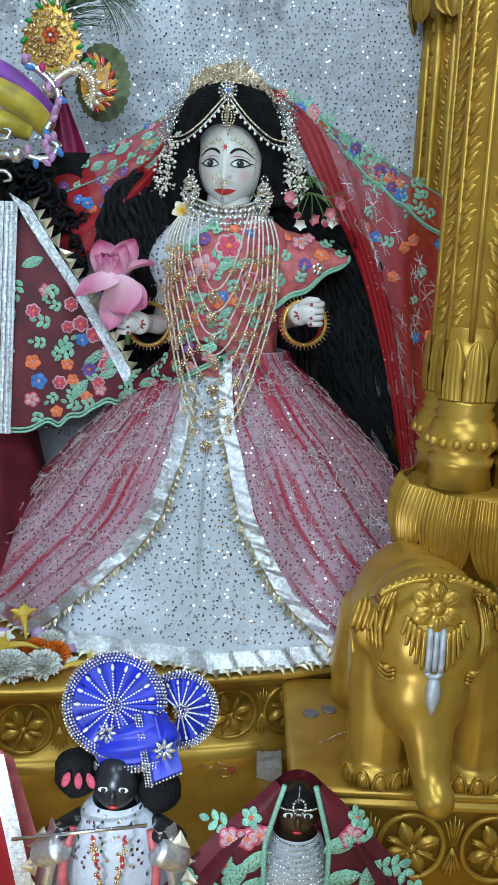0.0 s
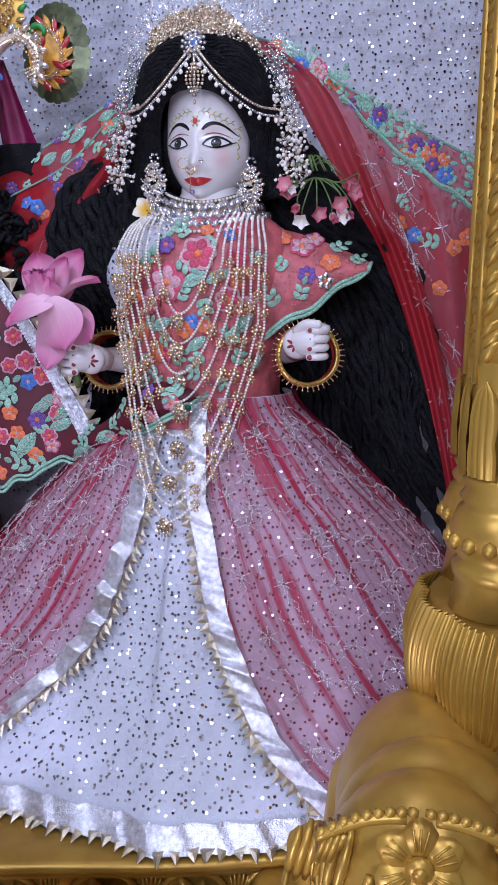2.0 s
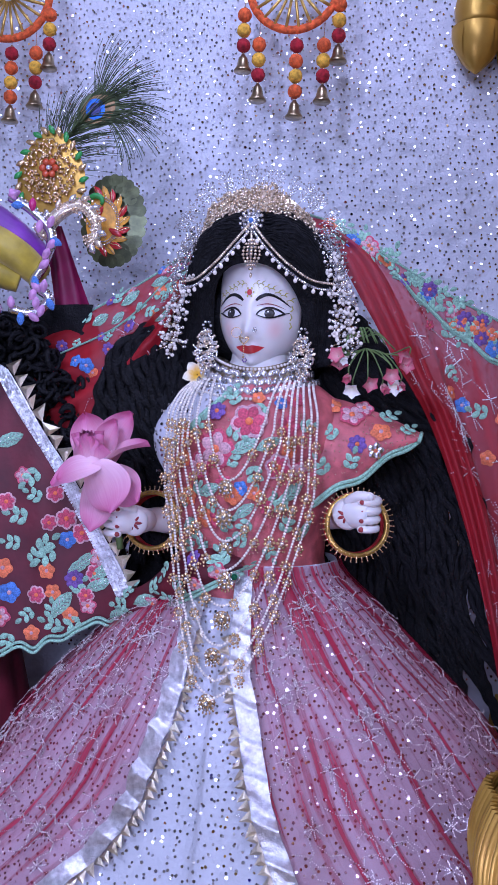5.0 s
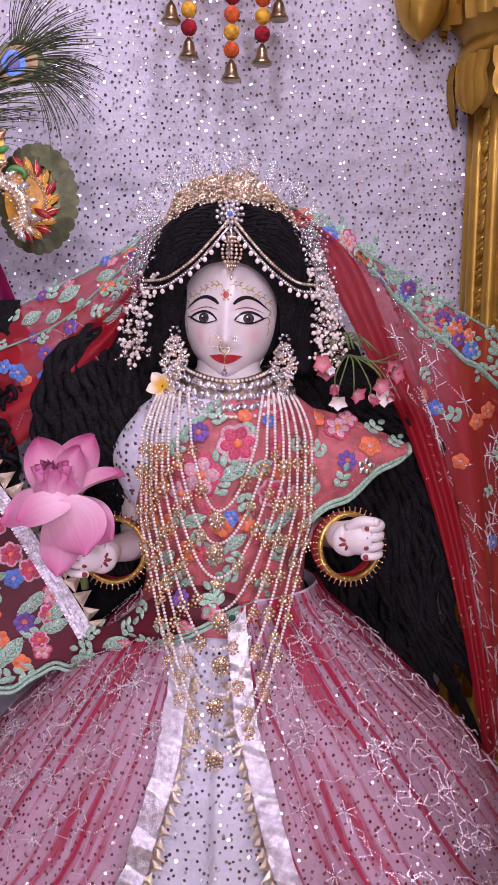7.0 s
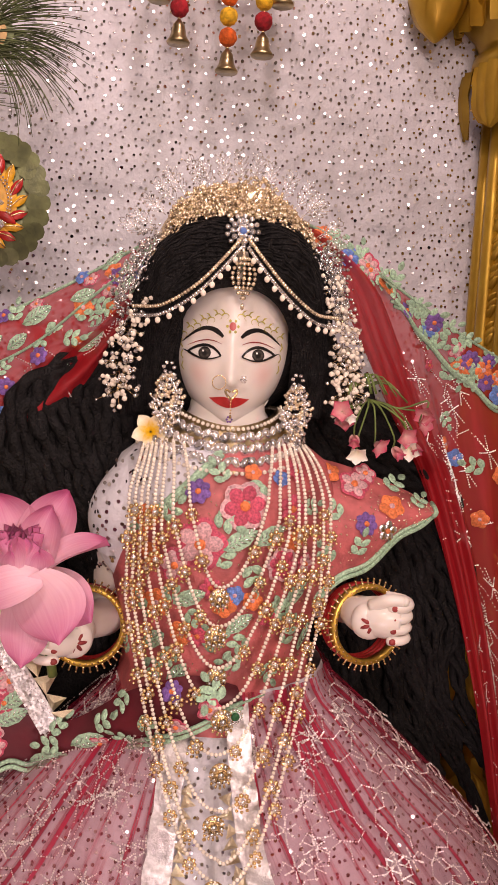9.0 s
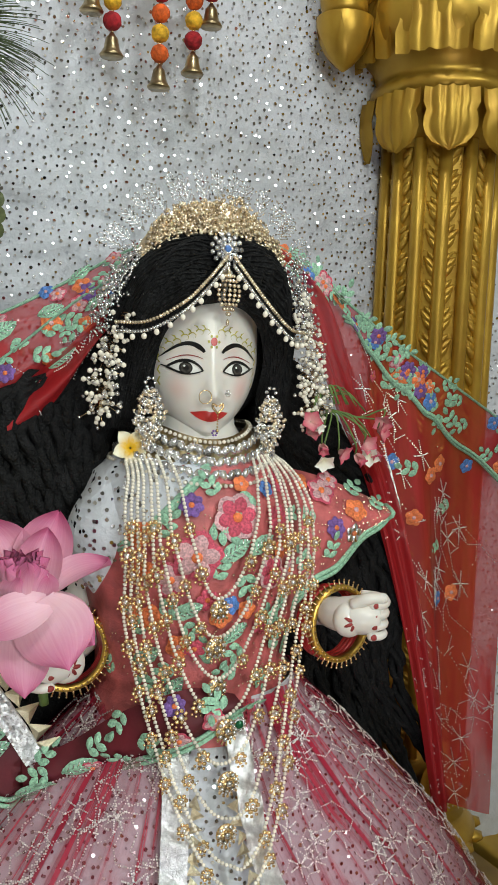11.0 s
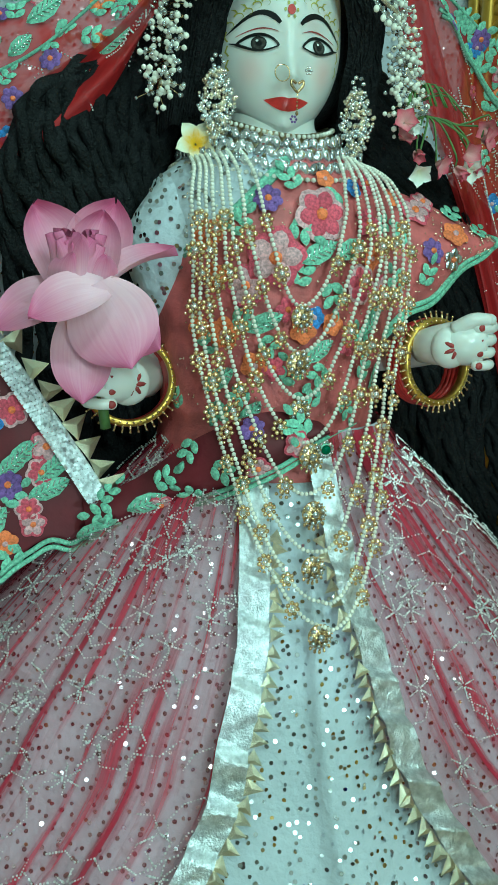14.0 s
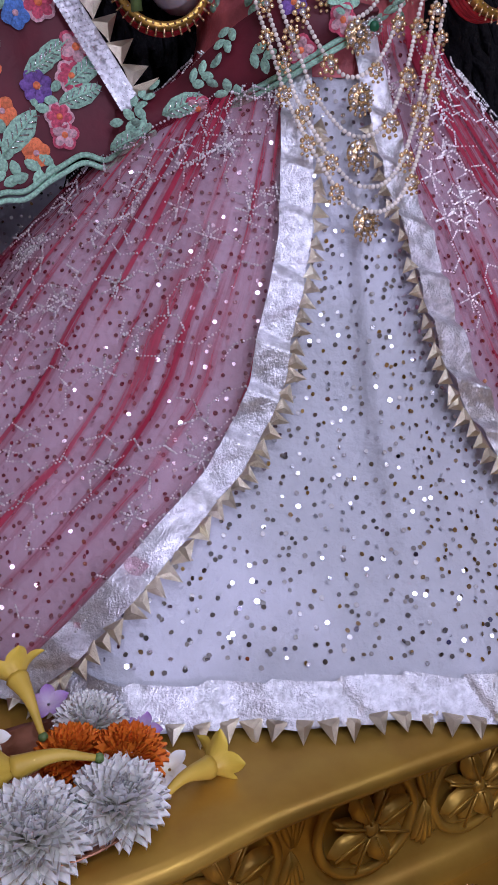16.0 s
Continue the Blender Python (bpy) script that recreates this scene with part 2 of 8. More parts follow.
def frame_of(n, up=(0, 0, 1)):
    """Columns: across, along, out."""
    n = Vector(n).normalized()
    a = Vector(up).cross(n)
    if a.length < 1e-4:
        a = Vector((1, 0, 0))
    a.normalize()
    return np.array([a[:], n.cross(a)[:], n[:]]).T


def pad(bag, p, R, length, width, ang, h, m=0, point=0.0, off=0.0):
    """A raised stitched pad, like a petal: it starts at p and runs at the angle ang in the plane of R."""
    k = 10
    ca, sa = math.cos(ang), math.sin(ang)
    V = []
    for ring, hh in ((1.0, 0.0), (0.72, h)):
        for i in range(k):
            t = 2 * math.pi * i / k
            x = 0.5 + 0.5 * math.cos(t) * ring
            y = math.sin(t) * 0.5 * ring
            y *= 1 - point * abs(2 * x - 1) ** 1.5
            lx, ly = off + x * length, y * width
            V.append(np.asarray(p) + R @ np.array((lx * ca - ly * sa, lx * sa + ly * ca, hh)))
    F = [(i, (i + 1) % k, k + (i + 1) % k, k + i) for i in range(k)] + [tuple(range(k, 2 * k))]
    return bag.add(V, F, m)


def blossom(bag, p, n, size, m_petal, m_core, petals=5, turn=0.0, m_edge=None):
    R = frame_of(n)
    for i in range(petals):
        a = turn + 2 * math.pi * i / petals
        if m_edge is not None:
            pad(bag, p, R, size * 0.54, size * 0.56, a, size * 0.028, m_edge, 0.2, size * 0.03)
        pad(bag, p, R, size * 0.46, size * 0.40, a, size * 0.055, m_petal, 0.2, size * 0.05)
    pad(bag, np.asarray(p) + R @ np.array((-size * 0.12, 0, size * 0.04)), R, size * 0.24, size * 0.24, 0, size * 0.075, m_core)


def smooth_line(pts, n):
    """n points on a Catmull-Rom line through pts."""
    P = [np.asarray(p, float) for p in pts]
    P = [2 * P[0] - P[1]] + P + [2 * P[-1] - P[-2]]
    out = []
    for i in range(n):
        s = i / (n - 1) * (len(P) - 3)
        k = min(int(s), len(P) - 4)
        t = s - k
        a, b, c, d = P[k:k + 4]
        out.append(0.5 * (2 * b + (c - a) * t + (2 * a - 5 * b + 4 * c - d) * t * t + (3 * b - a - 3 * c + d) * t ** 3))
    return out


def box(bag, x0, x1, y0, y1, z0, z1, m=0, bev=0.0):
    b = bmesh.new()
    bmesh.ops.create_cube(b, size=1)
    for v in b.verts:
        v.co = ((x0 + x1) / 2 + v.co.x * (x1 - x0), (y0 + y1) / 2 + v.co.y * (y1 - y0), (z0 + z1) / 2 + v.co.z * (z1 - z0))
    if bev:
        bmesh.ops.bevel(b, geom=b.edges[:], offset=bev, segments=2, affect="EDGES", profile=0.5)
    b.verts.index_update()
    bag.add([v.co[:] for v in b.verts], [tuple(v.index for v in f.verts) for f in b.faces], m)
    b.free()
    return bag


def structure(name, bag, material, label, category="wall", smooth=False):
    return tagged(part(name, bag, material, None, "", smooth), label, category, kind="structure")


# ---- shape of the dressed figure ----
CX, CY = -0.03, 1.72
Z_TAB = [0.99, 1.06, 1.12, 1.186, 1.245, 1.30, 1.336, 1.385, 1.44, 1.48, 1.52]
A_TAB = [0.505, 0.475, 0.445, 0.392, 0.352, 0.308, 0.272, 0.222, 0.165, 0.118, 0.10]
B_TAB = [0.372, 0.306, 0.254, 0.216, 0.194, 0.176, 0.163, 0.146, 0.124, 0.112, 0.105]


def skirt_ab(z):
    return np.interp(z, Z_TAB, A_TAB), np.interp(z, Z_TAB, B_TAB)


def spow(x, p):
    return math.copysign(abs(x) ** p, x)


def skirt(psi, z, off=0.0, fold=1.0):
    """A point of the skirt: psi 0 in front, positive to +x."""
    a, b = skirt_ab(z)
    s = max(0.0, min(1.0, (1.5 - z) / 0.5))
    rip = fold * s * (0.007 * math.sin(11 * psi + 1.3) + 0.004 * math.sin(23 * psi + 2 * z))
    e = 2 / 1.8
    bb = b if math.cos(psi) > 0 else min(b, 0.2)
    d = psi - (-0.17 + 0.1 * s)
    rip += fold * 0.013 * min(1.0, max(0.0, (z - 1.06) / 0.1)) * min(1.0, max(0.0, (1.45 - z) / 0.1)) * (math.exp(-d / 0.11) if d > 0 else math.exp(d / 0.012))
    x = CX + (a + off + rip) * spow(math.sin(psi), e)
    y = CY - (bb + off + rip) * spow(math.cos(psi), e)
    return np.array((x, y, z))


def psi_of(x, z):
    a, _ = skirt_ab(z)
    return math.asin(max(-1, min(1, spow((x - CX) / a, 0.9))))


def skirt_n(psi, z):
    d = 1e-3
    a = skirt(psi + d, z) - skirt(psi - d, z)
    b = skirt(psi, z + d) - skirt(psi, z - d)
    n = np.cross(a, b)
    return n / np.linalg.norm(n)


TZ = [1.46, 1.50, 1.54, 1.60, 1.66, 1.70, 1.73, 1.755, 1.775, 1.80]
TA = [0.112, 0.103, 0.104, 0.118, 0.127, 0.126, 0.112, 0.078, 0.047, 0.044]
TB = [0.116, 0.108, 0.108, 0.112, 0.112, 0.102, 0.088, 0.066, 0.048, 0.044]
TCX = -0.045


def torso(psi, z, off=0.0):
    a, b = np.interp(z, TZ, TA) + off, np.interp(z, TZ, TB) + off
    return np.array((TCX + a * math.sin(psi), CY - b * spow(math.cos(psi), 0.9), z))


def torso_n(psi, z):
    d = 1e-3
    n = np.cross(torso(psi + d, z) - torso(psi - d, z), torso(psi, z + d) - torso(psi, z - d))
    return n / np.linalg.norm(n)


def front_y(x, z):
    """The front of the dressed figure above the point (x, z)."""
    a, b = np.interp(z, TZ, TA), np.interp(z, TZ, TB)
    y = CY - b * math.sqrt(max(0.02, 1 - ((x - TCX) / a) ** 2)) if z > 1.46 else CY
    if z < 1.52:
        y = min(y, skirt(psi_of(x, z), z)[1])
    return y


# ---- the hall and the altar ----
b = Bag()
box(b, -2.6, 2.6, 2.06, 2.16, 0, 3.1)
structure("wall_back", b, PLASTER, "plain plastered wall behind the altar")
b = Bag()
box(b, -2.6, -2.5, -2.6, 2.06, 0, 3.1)
structure("wall_west", b, PLASTER, "plain plastered hall wall")
b = Bag()
box(b, 2.5, 2.6, -2.6, 2.06, 0, 3.1)
structure("wall_east", b, PLASTER, "plain plastered hall wall")
b = Bag()
box(b, -2.6, 2.6, -2.7, -2.6, 0, 3.1)
structure("wall_hall", b, PLASTER, "plain plastered wall facing the altar")
b = Bag()
box(b, -2.6, 2.6, -2.7, 2.16, -0.1, 0)
structure("floor", b, TILE, "polished stone hall floor", "floor")
b = Bag()
box(b, -2.6, 2.6, -2.7, 2.16, 3.1, 3.2)
structure("ceiling", b, PLASTER, "plain white hall ceiling", "ceiling")


# back cloth, wrinkled, with sequins sewn on
def cloth_y(x, z):
    w = noise.noise(Vector((x * 3, 0, z * 3))) * 0.008 + noise.noise(Vector((x * 14 + 5, 1, z * 9))) * 0.003
    w += 0.0036 * noise.noise(Vector((x * 40 - z * 22, 3, z * 46 + x * 10)))
    w += 0.003 * math.sin(70 * z + 9 * noise.noise(Vector((x * 3, 2, z * 3)))) * max(0.0, noise.noise(Vector((x * 4, 7, z * 4 + 3))) + 0.1)
    return 2.03 + 1.6 * w


backcloth = thing("backcloth", "white sequinned cloth stretched over the altar's back wall", "cloth", at=(0, 2.03, 1.8))
b = Bag()
addgrid(b, lambda u, v: (-1.1 + 2.1 * u, cloth_y(-1.1 + 2.1 * u, 0.9 + 2.1 * v), 0.9 + 2.1 * v), 240, 240)
part("fabric", b, CLOTH, backcloth)
b = Bag()
rnd = random.Random(4)


def sequin(bag, p, n, r, tilt, rg):
    n = Vector(n) + Vector((rg.gauss(0, tilt), rg.gauss(0, tilt), rg.gauss(0, tilt)))
    R = frame_of(n)
    bag.add([np.asarray(p) + R @ np.array((r * math.cos(k * math.pi / 3.5), r * math.sin(k * math.pi / 3.5), 0)) for k in range(7)], [tuple(range(7))])


step = 0.0120
for i in range(128):
    for j in range(140):
        x = -0.62 + step * (i + 0.5 * (j % 2)) + rnd.gauss(0, 0.0025)
        z = 1.25 + step * 0.9 * j + rnd.gauss(0, 0.0025)
        if x > 0.75 or z > 2.75:
            continue
        sequin(b, (x, cloth_y(x, z) - 0.0022, z), (0, -1, 0.0), 0.0019 if rnd.random() < 0.8 else 0.0025, 0.3, rnd)
tagged(part("sequins", b, SEQUIN, backcloth, "small silver sequins", False), kind="stuff")

# platform
EDGE = smooth_line([(-1.4, 1.2), (-0.8, 1.235), (-0.36, 1.262), (-0.2, 1.30), (0.0, 1.338), (0.1, 1.365), (0.2, 1.4), (0.4, 1.44), (0.9, 1.46)], 120)


def edge_at(s, inset):
    i = min(int(s * 118), 118)
    t = s * 118 - i
    p = EDGE[i] * (1 - t) + EDGE[i + 1] * t
    d = EDGE[i + 1] - EDGE[i]
    d /= np.linalg.norm(d)
    return p + np.array((-d[1], d[0])) * inset


platform = tagged(thing("altar_platform", "gold-painted altar platform with a carved flower frieze", "platform", at=(0, 1.6, 0.8)), kind="structure")
RIM = [(0.9, 0.0), (0.35, 0.0), (0.03, 0.0), (0.006, 0.0), (0.0, -0.003), (-0.003, -0.008), (0.0, -0.014), (0.008, -0.017), (0.012, -0.02), (0.012, -0.026),
       (0.02, -0.03), (0.03, -0.033), (0.034, -0.045), (0.06, -0.05), (0.066, -0.054), (0.066, -0.16), (0.058, -0.165), (0.05, -0.172), (0.05, -0.2)]
b = Bag()


def rim(u, v):
    k = v * (len(RIM) - 1)
    i = min(int(k), len(RIM) - 2)
    t = k - i
    ins = RIM[i][0] * (1 - t) + RIM[i + 1][0] * t
    z = RIM[i][1] * (1 - t) + RIM[i + 1][1] * t
    p = edge_at(u, min(ins, 0.6))
    if ins > 0.3:
        p = np.array((p[0], 2.03))
    return (p[0], p[1], 0.985 + z)


addgrid(b, rim, 160, len(RIM))
part("tabletop", b, GOLD, platform)


def plaque(bag, R, p, w, h, petals=8):
    """A carved flower in a ring, in the plane of R."""
    def P(x, y, z):
        return np.asarray(p) + R @ np.array((x, y, z))
    ring = [P(w * 0.5 * math.cos(a), h * 0.5 * math.sin(a), 0.002) for a in np.linspace(0, 2 * math.pi, 28, endpoint=False)]
    tube(bag, ring, w * 0.05, 6, 0, True)
    for i in range(petals):
        a = 2 * math.pi * i / petals + 0.39
        big = i % 2 == 0
        pad(bag, P(0, 0, 0.002 + 0.003 * big), R, w * (0.42 if big else 0.36), w * (0.26 if big else 0.12), a, w * 0.08, 0, 0.55, w * 0.04)
        tube(bag, [P(q * w * math.cos(a), q * w * math.sin(a), 0.011 + 0.002 * big) for q in (0.08, 0.25, 0.42)], w * 0.014, 5)
    ball(bag, P(0, 0, 0.006), (w * 0.085,) * 3, 0, ICO2)
    for k in (1,):
        for j in range(5):
            pad(bag, P(k * w * 0.64, 0.0, 0.001), R, h * (0.5 - 0.04 * abs(j - 2)), w * 0.07, math.pi / 2 + (j - 2) * 0.16, w * 0.05, 0, 0.4)
            pad(bag, P(k * w * 0.64, 0.0, 0.001), R, h * (0.5 - 0.04 * abs(j - 2)), w * 0.07, -math.pi / 2 + (j - 2) * 0.16, w * 0.05, 0, 0.4)


L = [0.0]
for i in range(1, 120):
    L.append(L[-1] + float(np.linalg.norm(EDGE[i] - EDGE[i - 1])))
s0 = next(i for i in range(120) if EDGE[i][0] > 0.005)
for k in range(-6, 2):
    want = L[s0] + k * 0.118
    i = min(range(119), key=lambda q: abs(L[q] - want))
    s = (i + 0.0) / 118
    p = edge_at(s, 0.0655)
    d = EDGE[min(i + 1, 119)] - EDGE[i]
    nrm = (d[1], -d[0], 0)
    b = Bag()
    plaque(b, frame_of(nrm), (p[0], p[1], 0.985 - 0.104), 0.092, 0.092)
    part("flower_carving", b, GOLD, platform)

# lower step in front
b = Bag()
box(b, -1.6, 1.4, 0.55, 1.55, 0.0, 0.80, 0, 0.006)
structure("altar_step", b, GOLD, "gold-painted lower altar step", "step")

# elephant's pedestal
ped = tagged(thing("elephant_pedestal", "gold-painted pedestal with stepped ledge and carved frieze", "pedestal", at=(0.33, 1.2, 0.8)), kind="structure")
b = Bag()


def rounded(x0, x1, y0, y1, r, n=8):
    out = []
    for cx, cy, a0 in ((x0 + r, y0 + r, 180), (x1 - r, y0 + r, 270), (x1 - r, y1 - r, 0), (x0 + r, y1 - r, 90)):
        for i in range(n):
            a = radians(a0 + 90 * i / (n - 1))
            out.append((cx + r * math.cos(a), cy + r * math.sin(a)))
    return out


def slab(bag, outs, m=0):
    V, F = [], []
    n = len(outs[0][0])
    for loop, z in outs:
        V += [(x, y, z) for x, y in loop]
    for i in range(len(outs) - 1):
        for k in range(n):
            F.append((i * n + k, i * n + (k + 1) % n, (i + 1) * n + (k + 1) % n, (i + 1) * n + k))
    F.append(tuple(range(n - 1, -1, -1)))
    F.append(tuple((len(outs) - 1) * n + k for k in range(n)))
    bag.add(V, F, m)


def ped_loop(o):
    return rounded(0.098 - o, 0.66 + o, 1.068 - o, 1.375 + o, 0.02 + max(o, -0.01))


slab(b, [(ped_loop(-0.012), 0.80), (ped_loop(-0.012), 0.925), (ped_loop(-0.004), 0.93), (ped_loop(0.006), 0.934), (ped_loop(0.006), 0.942), (ped_loop(-0.002), 0.945),
         (ped_loop(0.0), 0.95), (ped_loop(0.012), 0.953), (ped_loop(0.012), 0.961), (ped_loop(0.008), 0.965), (ped_loop(0.004), 0.966)])
part("block", b, GOLD, ped)
for k in range(4):
    b = Bag()
    plaque(b, frame_of((0, -1, 0)), (0.262 + 0.118 * (k - 1), 1.0795, 0.868), 0.092, 0.1)
    part("flower_carving", b, GOLD, ped)


# ---- fluted pillars ----
def leafy(bag, centre, z0, z1, r, n, m, inward=False, double=True):
    """A ring of overlapping carved leaves round a shaft; the tips point down."""
    for i in range(n):
        a = 2 * math.pi * i / n
        for d, w in (((-0.5, 1.0), (0.5, 1.0)) if double else ((0, 1.0),)):
            def leaf(u, v):
                t = v
                half = math.pi / n * 0.94 * (math.sin(math.pi * min(1, 0.25 + 0.75 * (1 - t))) ** 0.5 if t > 0.25 else 1.0)
                if t > 0.55:
                    half *= math.sqrt(max(0.0, 1 - ((t - 0.55) / 0.45) ** 2))
                q = a + (u - 0.5) * 2 * half
                crease = 0.06 * r * math.cos((u - 0.5) * 26) * (1 - t * 0.5)
                bulge = r * (1 + 0.13 * math.sin(math.pi * (0.25 + 0.65 * t)) + 0.05 * (1 - (2 * u - 1) ** 2)) + crease
                return (centre[0] + bulge * math.cos(q), centre[1] + bulge * math.sin(q), z1 + (z0 - z1) * t)
        addgrid(bag, leaf, 13, 9, m)


def feather_panels(bag, centre, z0, z1, r, sides, m, pitch=0.045, spin=0.0):
    """Overlapping almond leaves that climb each panel between a shaft's ridges, on a stippled ground."""
    rg = random.Random(sides)
    for s in range(sides):
        a = 2 * math.pi * (s + 0.5) / sides + spin
        nrm = np.array((math.cos(a), math.sin(a), 0))
        tan = np.array((-math.sin(a), math.cos(a), 0))
        R = np.array([tan, (0, 0, 1), nrm]).T
        w = 2 * r * math.tan(math.pi / sides) * 0.86
        base = np.array((centre[0], centre[1], 0)) + nrm * (r * math.cos(math.pi / sides) * 0.985)
        sd = 1 if s % 2 else -1
        z, k = z0, 0
        while z < z1 - w * 0.9:
            big = k % 3 != 2
            ln, tilt = w * (0.92 if big else 0.7), (0.62 if k % 3 == 0 else 0.78)
            p = base - tan * (sd * w * 0.45) + np.array((0, 0, z))
            ang = math.pi / 2 - sd * tilt
            pad(bag, p, R, ln, w * (0.36 if big else 0.26), ang, w * 0.15, m, 0.4)
            p2 = p + nrm * w * 0.14
            tube(bag, [p2 + R @ np.array((ln * q * math.cos(ang), ln * q * math.sin(ang), 0.0)) for q in (0.12, 0.5, 0.88)], w * 0.022, 4, m)
            z += w * (0.36 if big else 0.5)
            k += 1
        n = int((z1 - z0) / (w * 0.09))
        for j in range(n):
            p = base + tan * (sd * w * rg.uniform(0.12, 0.44)) + np.array((0, 0, z0 + (z1 - z0) * rg.random()))
            ball(bag, p, (w * 0.03,) * 3, m)


def ridges(bag, centre, z0, z1, r, sides, m, w, spin=0.0):
    for s in range(sides):
        a = 2 * math.pi * s / sides + spin
        c = np.array((centre[0] + r * math.cos(a), centre[1] + r * math.sin(a), 0))
        tube(bag, [c + np.array((0, 0, z)) for z in np.linspace(z0, z1, 8)], w, 8, m)


def pillar(name, centre, r, z_top, sides, label, spin=0.3, group="altar pillars", zc=1.345):
    th = thing(name, label, "pillar", group, at=(centre[0], centre[1], zc))
    c = (centre[0], centre[1], 0)
    k = r / 0.038
    b = Bag()
    lathe(b, [(zc, r * 1.25), (zc + 0.03, r * 1.12), (zc + 0.034, r * 1.2), (zc + 0.045, r * 1.24), (zc + 0.05, r * 1.05), (zc + 0.062, r * 1.3), (zc + 0.08, r * 1.32),
              (zc + 0.1, r * 1.15), (zc + 0.104, r * 1.0), (zc + 0.112, r * 1.12), (zc + 0.12, r * 0.98), (zc + 0.128, r * 1.08), (zc + 0.136, r * 0.95)], c, 36)
    for i in range(16):
        a = 2 * math.pi * i / 16
        ball(b, (c[0] + r * 1.3 * math.cos(a), c[1] + r * 1.3 * math.sin(a), zc + 0.071), (r * 0.2, r * 0.2, 0.009))
    part("base", b, GOLD, th)
    b = Bag()
    leafy(b, c, zc + 0.225, zc + 0.134, r * 0.98, 8, 0)
    lathe(b, [(zc + 0.13, r * 0.95), (zc + 0.24, r * 0.97)], c, 24)
    part("leaf_collar", b, GOLD, th)
    b = Bag()
    lathe(b, [(zc + 0.21, r * 0.93), (z_top, r * 0.9)], c, sides, 0, None)
    V = b.v[0]
    ca, sa = math.cos(spin), math.sin(spin)
    d = V - np.array((c[0], c[1], 0))
    b.v[0] = np.array((c[0], c[1], 0)) + np.stack((d[:, 0] * ca - d[:, 1] * sa, d[:, 0] * sa + d[:, 1] * ca, d[:, 2]), 1)
    part("shaft", b, GOLD, th, "", False)
    b = Bag()
    ridges(b, c, zc + 0.22, z_top, r * 0.93, sides, 0, r * 0.12, spin)
    part("ridges", b, GOLD, th)
    b = Bag()
    feather_panels(b, c, zc + 0.235, z_top, r * 0.93, sides, 0, 0.045 * k ** 0.5, spin)
    part("carved_leaves", b, GOLD, th)
    return th


BASE = (0.402, 1.335)
for dx, dy in ((-0.068, -0.055), (0.03, -0.055), (-0.068, 0.045), (0.03, 0.045)):
    pillar("pillar", (BASE[0] + dx, BASE[1] + dy), 0.040, 2.85, 6, "slender gold-painted column with carved leaf panels", 0.26)

lot = thing("lotus_plinth", "round gold-painted lotus plinth under the columns", "plinth", at=(BASE[0], BASE[1], 1.23))
b = Bag()
lathe(b, [(1.2, 0.09), (1.245, 0.11), (1.285, 0.13), (1.315, 0.138), (1.33, 0.136), (1.338, 0.13), (1.345, 0.12), (1.347, 0.0)], (BASE[0], BASE[1], 0), 48,
      0, lambda a, z: 1 + 0.012 * math.cos(a * 44) * (1.29 < z < 1.34))
part("disc", b, GOLD, lot)
for i in range(11):
    a = 2 * math.pi * i / 11

    def petal(u, v):
        t = v
        half = 0.292 * math.sqrt(max(0.0, 1 - (max(0.0, t - 0.5) / 0.5) ** 2))
        q = a + (u - 0.5) * 2 * half
        rr = 0.128 + 0.030 * math.sin(math.pi * min(1.0, 0.12 + 0.62 * t)) - 0.012 * t * t + 0.005 * math.cos((u - 0.5) * 5) + 0.0042 * math.cos(u * 62) * (1 - 0.5 * t)
        return (BASE[0] + rr * math.cos(q), BASE[1] + rr * math.sin(q), 1.34 + 0.006 * math.sin(math.pi * t) - 0.128 * t)
    b = Bag()
    addgrid(b, petal, 61, 12)
    part("petal", b, GOLD, lot)

BP = (0.447, 1.975)
bp = pillar("wall_pillar", BP, 0.092, 2.20, 14, "thick gold-painted wall pillar with carved feather panels", 0.15, "", 1.02)
b = Bag()
leafy(b, (BP[0], BP[1], 0), 2.175, 2.265, 0.108, 9, 0)
lathe(b, [(2.19, 0.09), (2.265, 0.105), (2.27, 0.118), (2.285, 0.116), (2.29, 0.105), (2.3, 0.108), (2.315, 0.115), (2.34, 0.14), (2.38, 0.15), (2.42, 0.135), (2.5, 0.12), (2.9, 0.12)],
      (BP[0], BP[1], 0), 48, 0, lambda a, z: 1 + 0.03 * math.cos(a * 9) * (z > 2.32))
leafy(b, (BP[0], BP[1], 0), 2.43, 2.31, 0.125, 8, 0)
part("capital", b, GOLD, bp)
# hanging bud bracket beside the capital
bud = thing("bud_bracket", "gold-painted carved flower bud hanging beside the pillar", "bracket", at=(0.262, 1.975, 2.36))
b = Bag()
lathe(b, [(2.292, 0.002), (2.3, 0.012), (2.315, 0.026), (2.335, 0.036), (2.352, 0.04), (2.365, 0.036), (2.37, 0.03)], (0.262, 1.975, 0), 24, 0, lambda a, z: 1 + 0.05 * math.cos(a * 12))
part("bud", b, GOLD, bud)
b = Bag()
for i in range(5):
    a = 2 * math.pi * i / 5 - math.pi / 2
    addgrid(b, lambda u, v: (0.262 + (0.043 - 0.034 * v ** 2.2) * math.cos(a + (u - 0.5) * 1.3 * (1 - v ** 1.6)), 1.975 + (0.043 - 0.034 * v ** 2.2) * math.sin(a + (u - 0.5) * 1.3 * (1 - v ** 1.6)), 2.366 - 0.07 * v), 9, 9)
part("bud_leaf", b, GOLD, bud)
b = Bag()
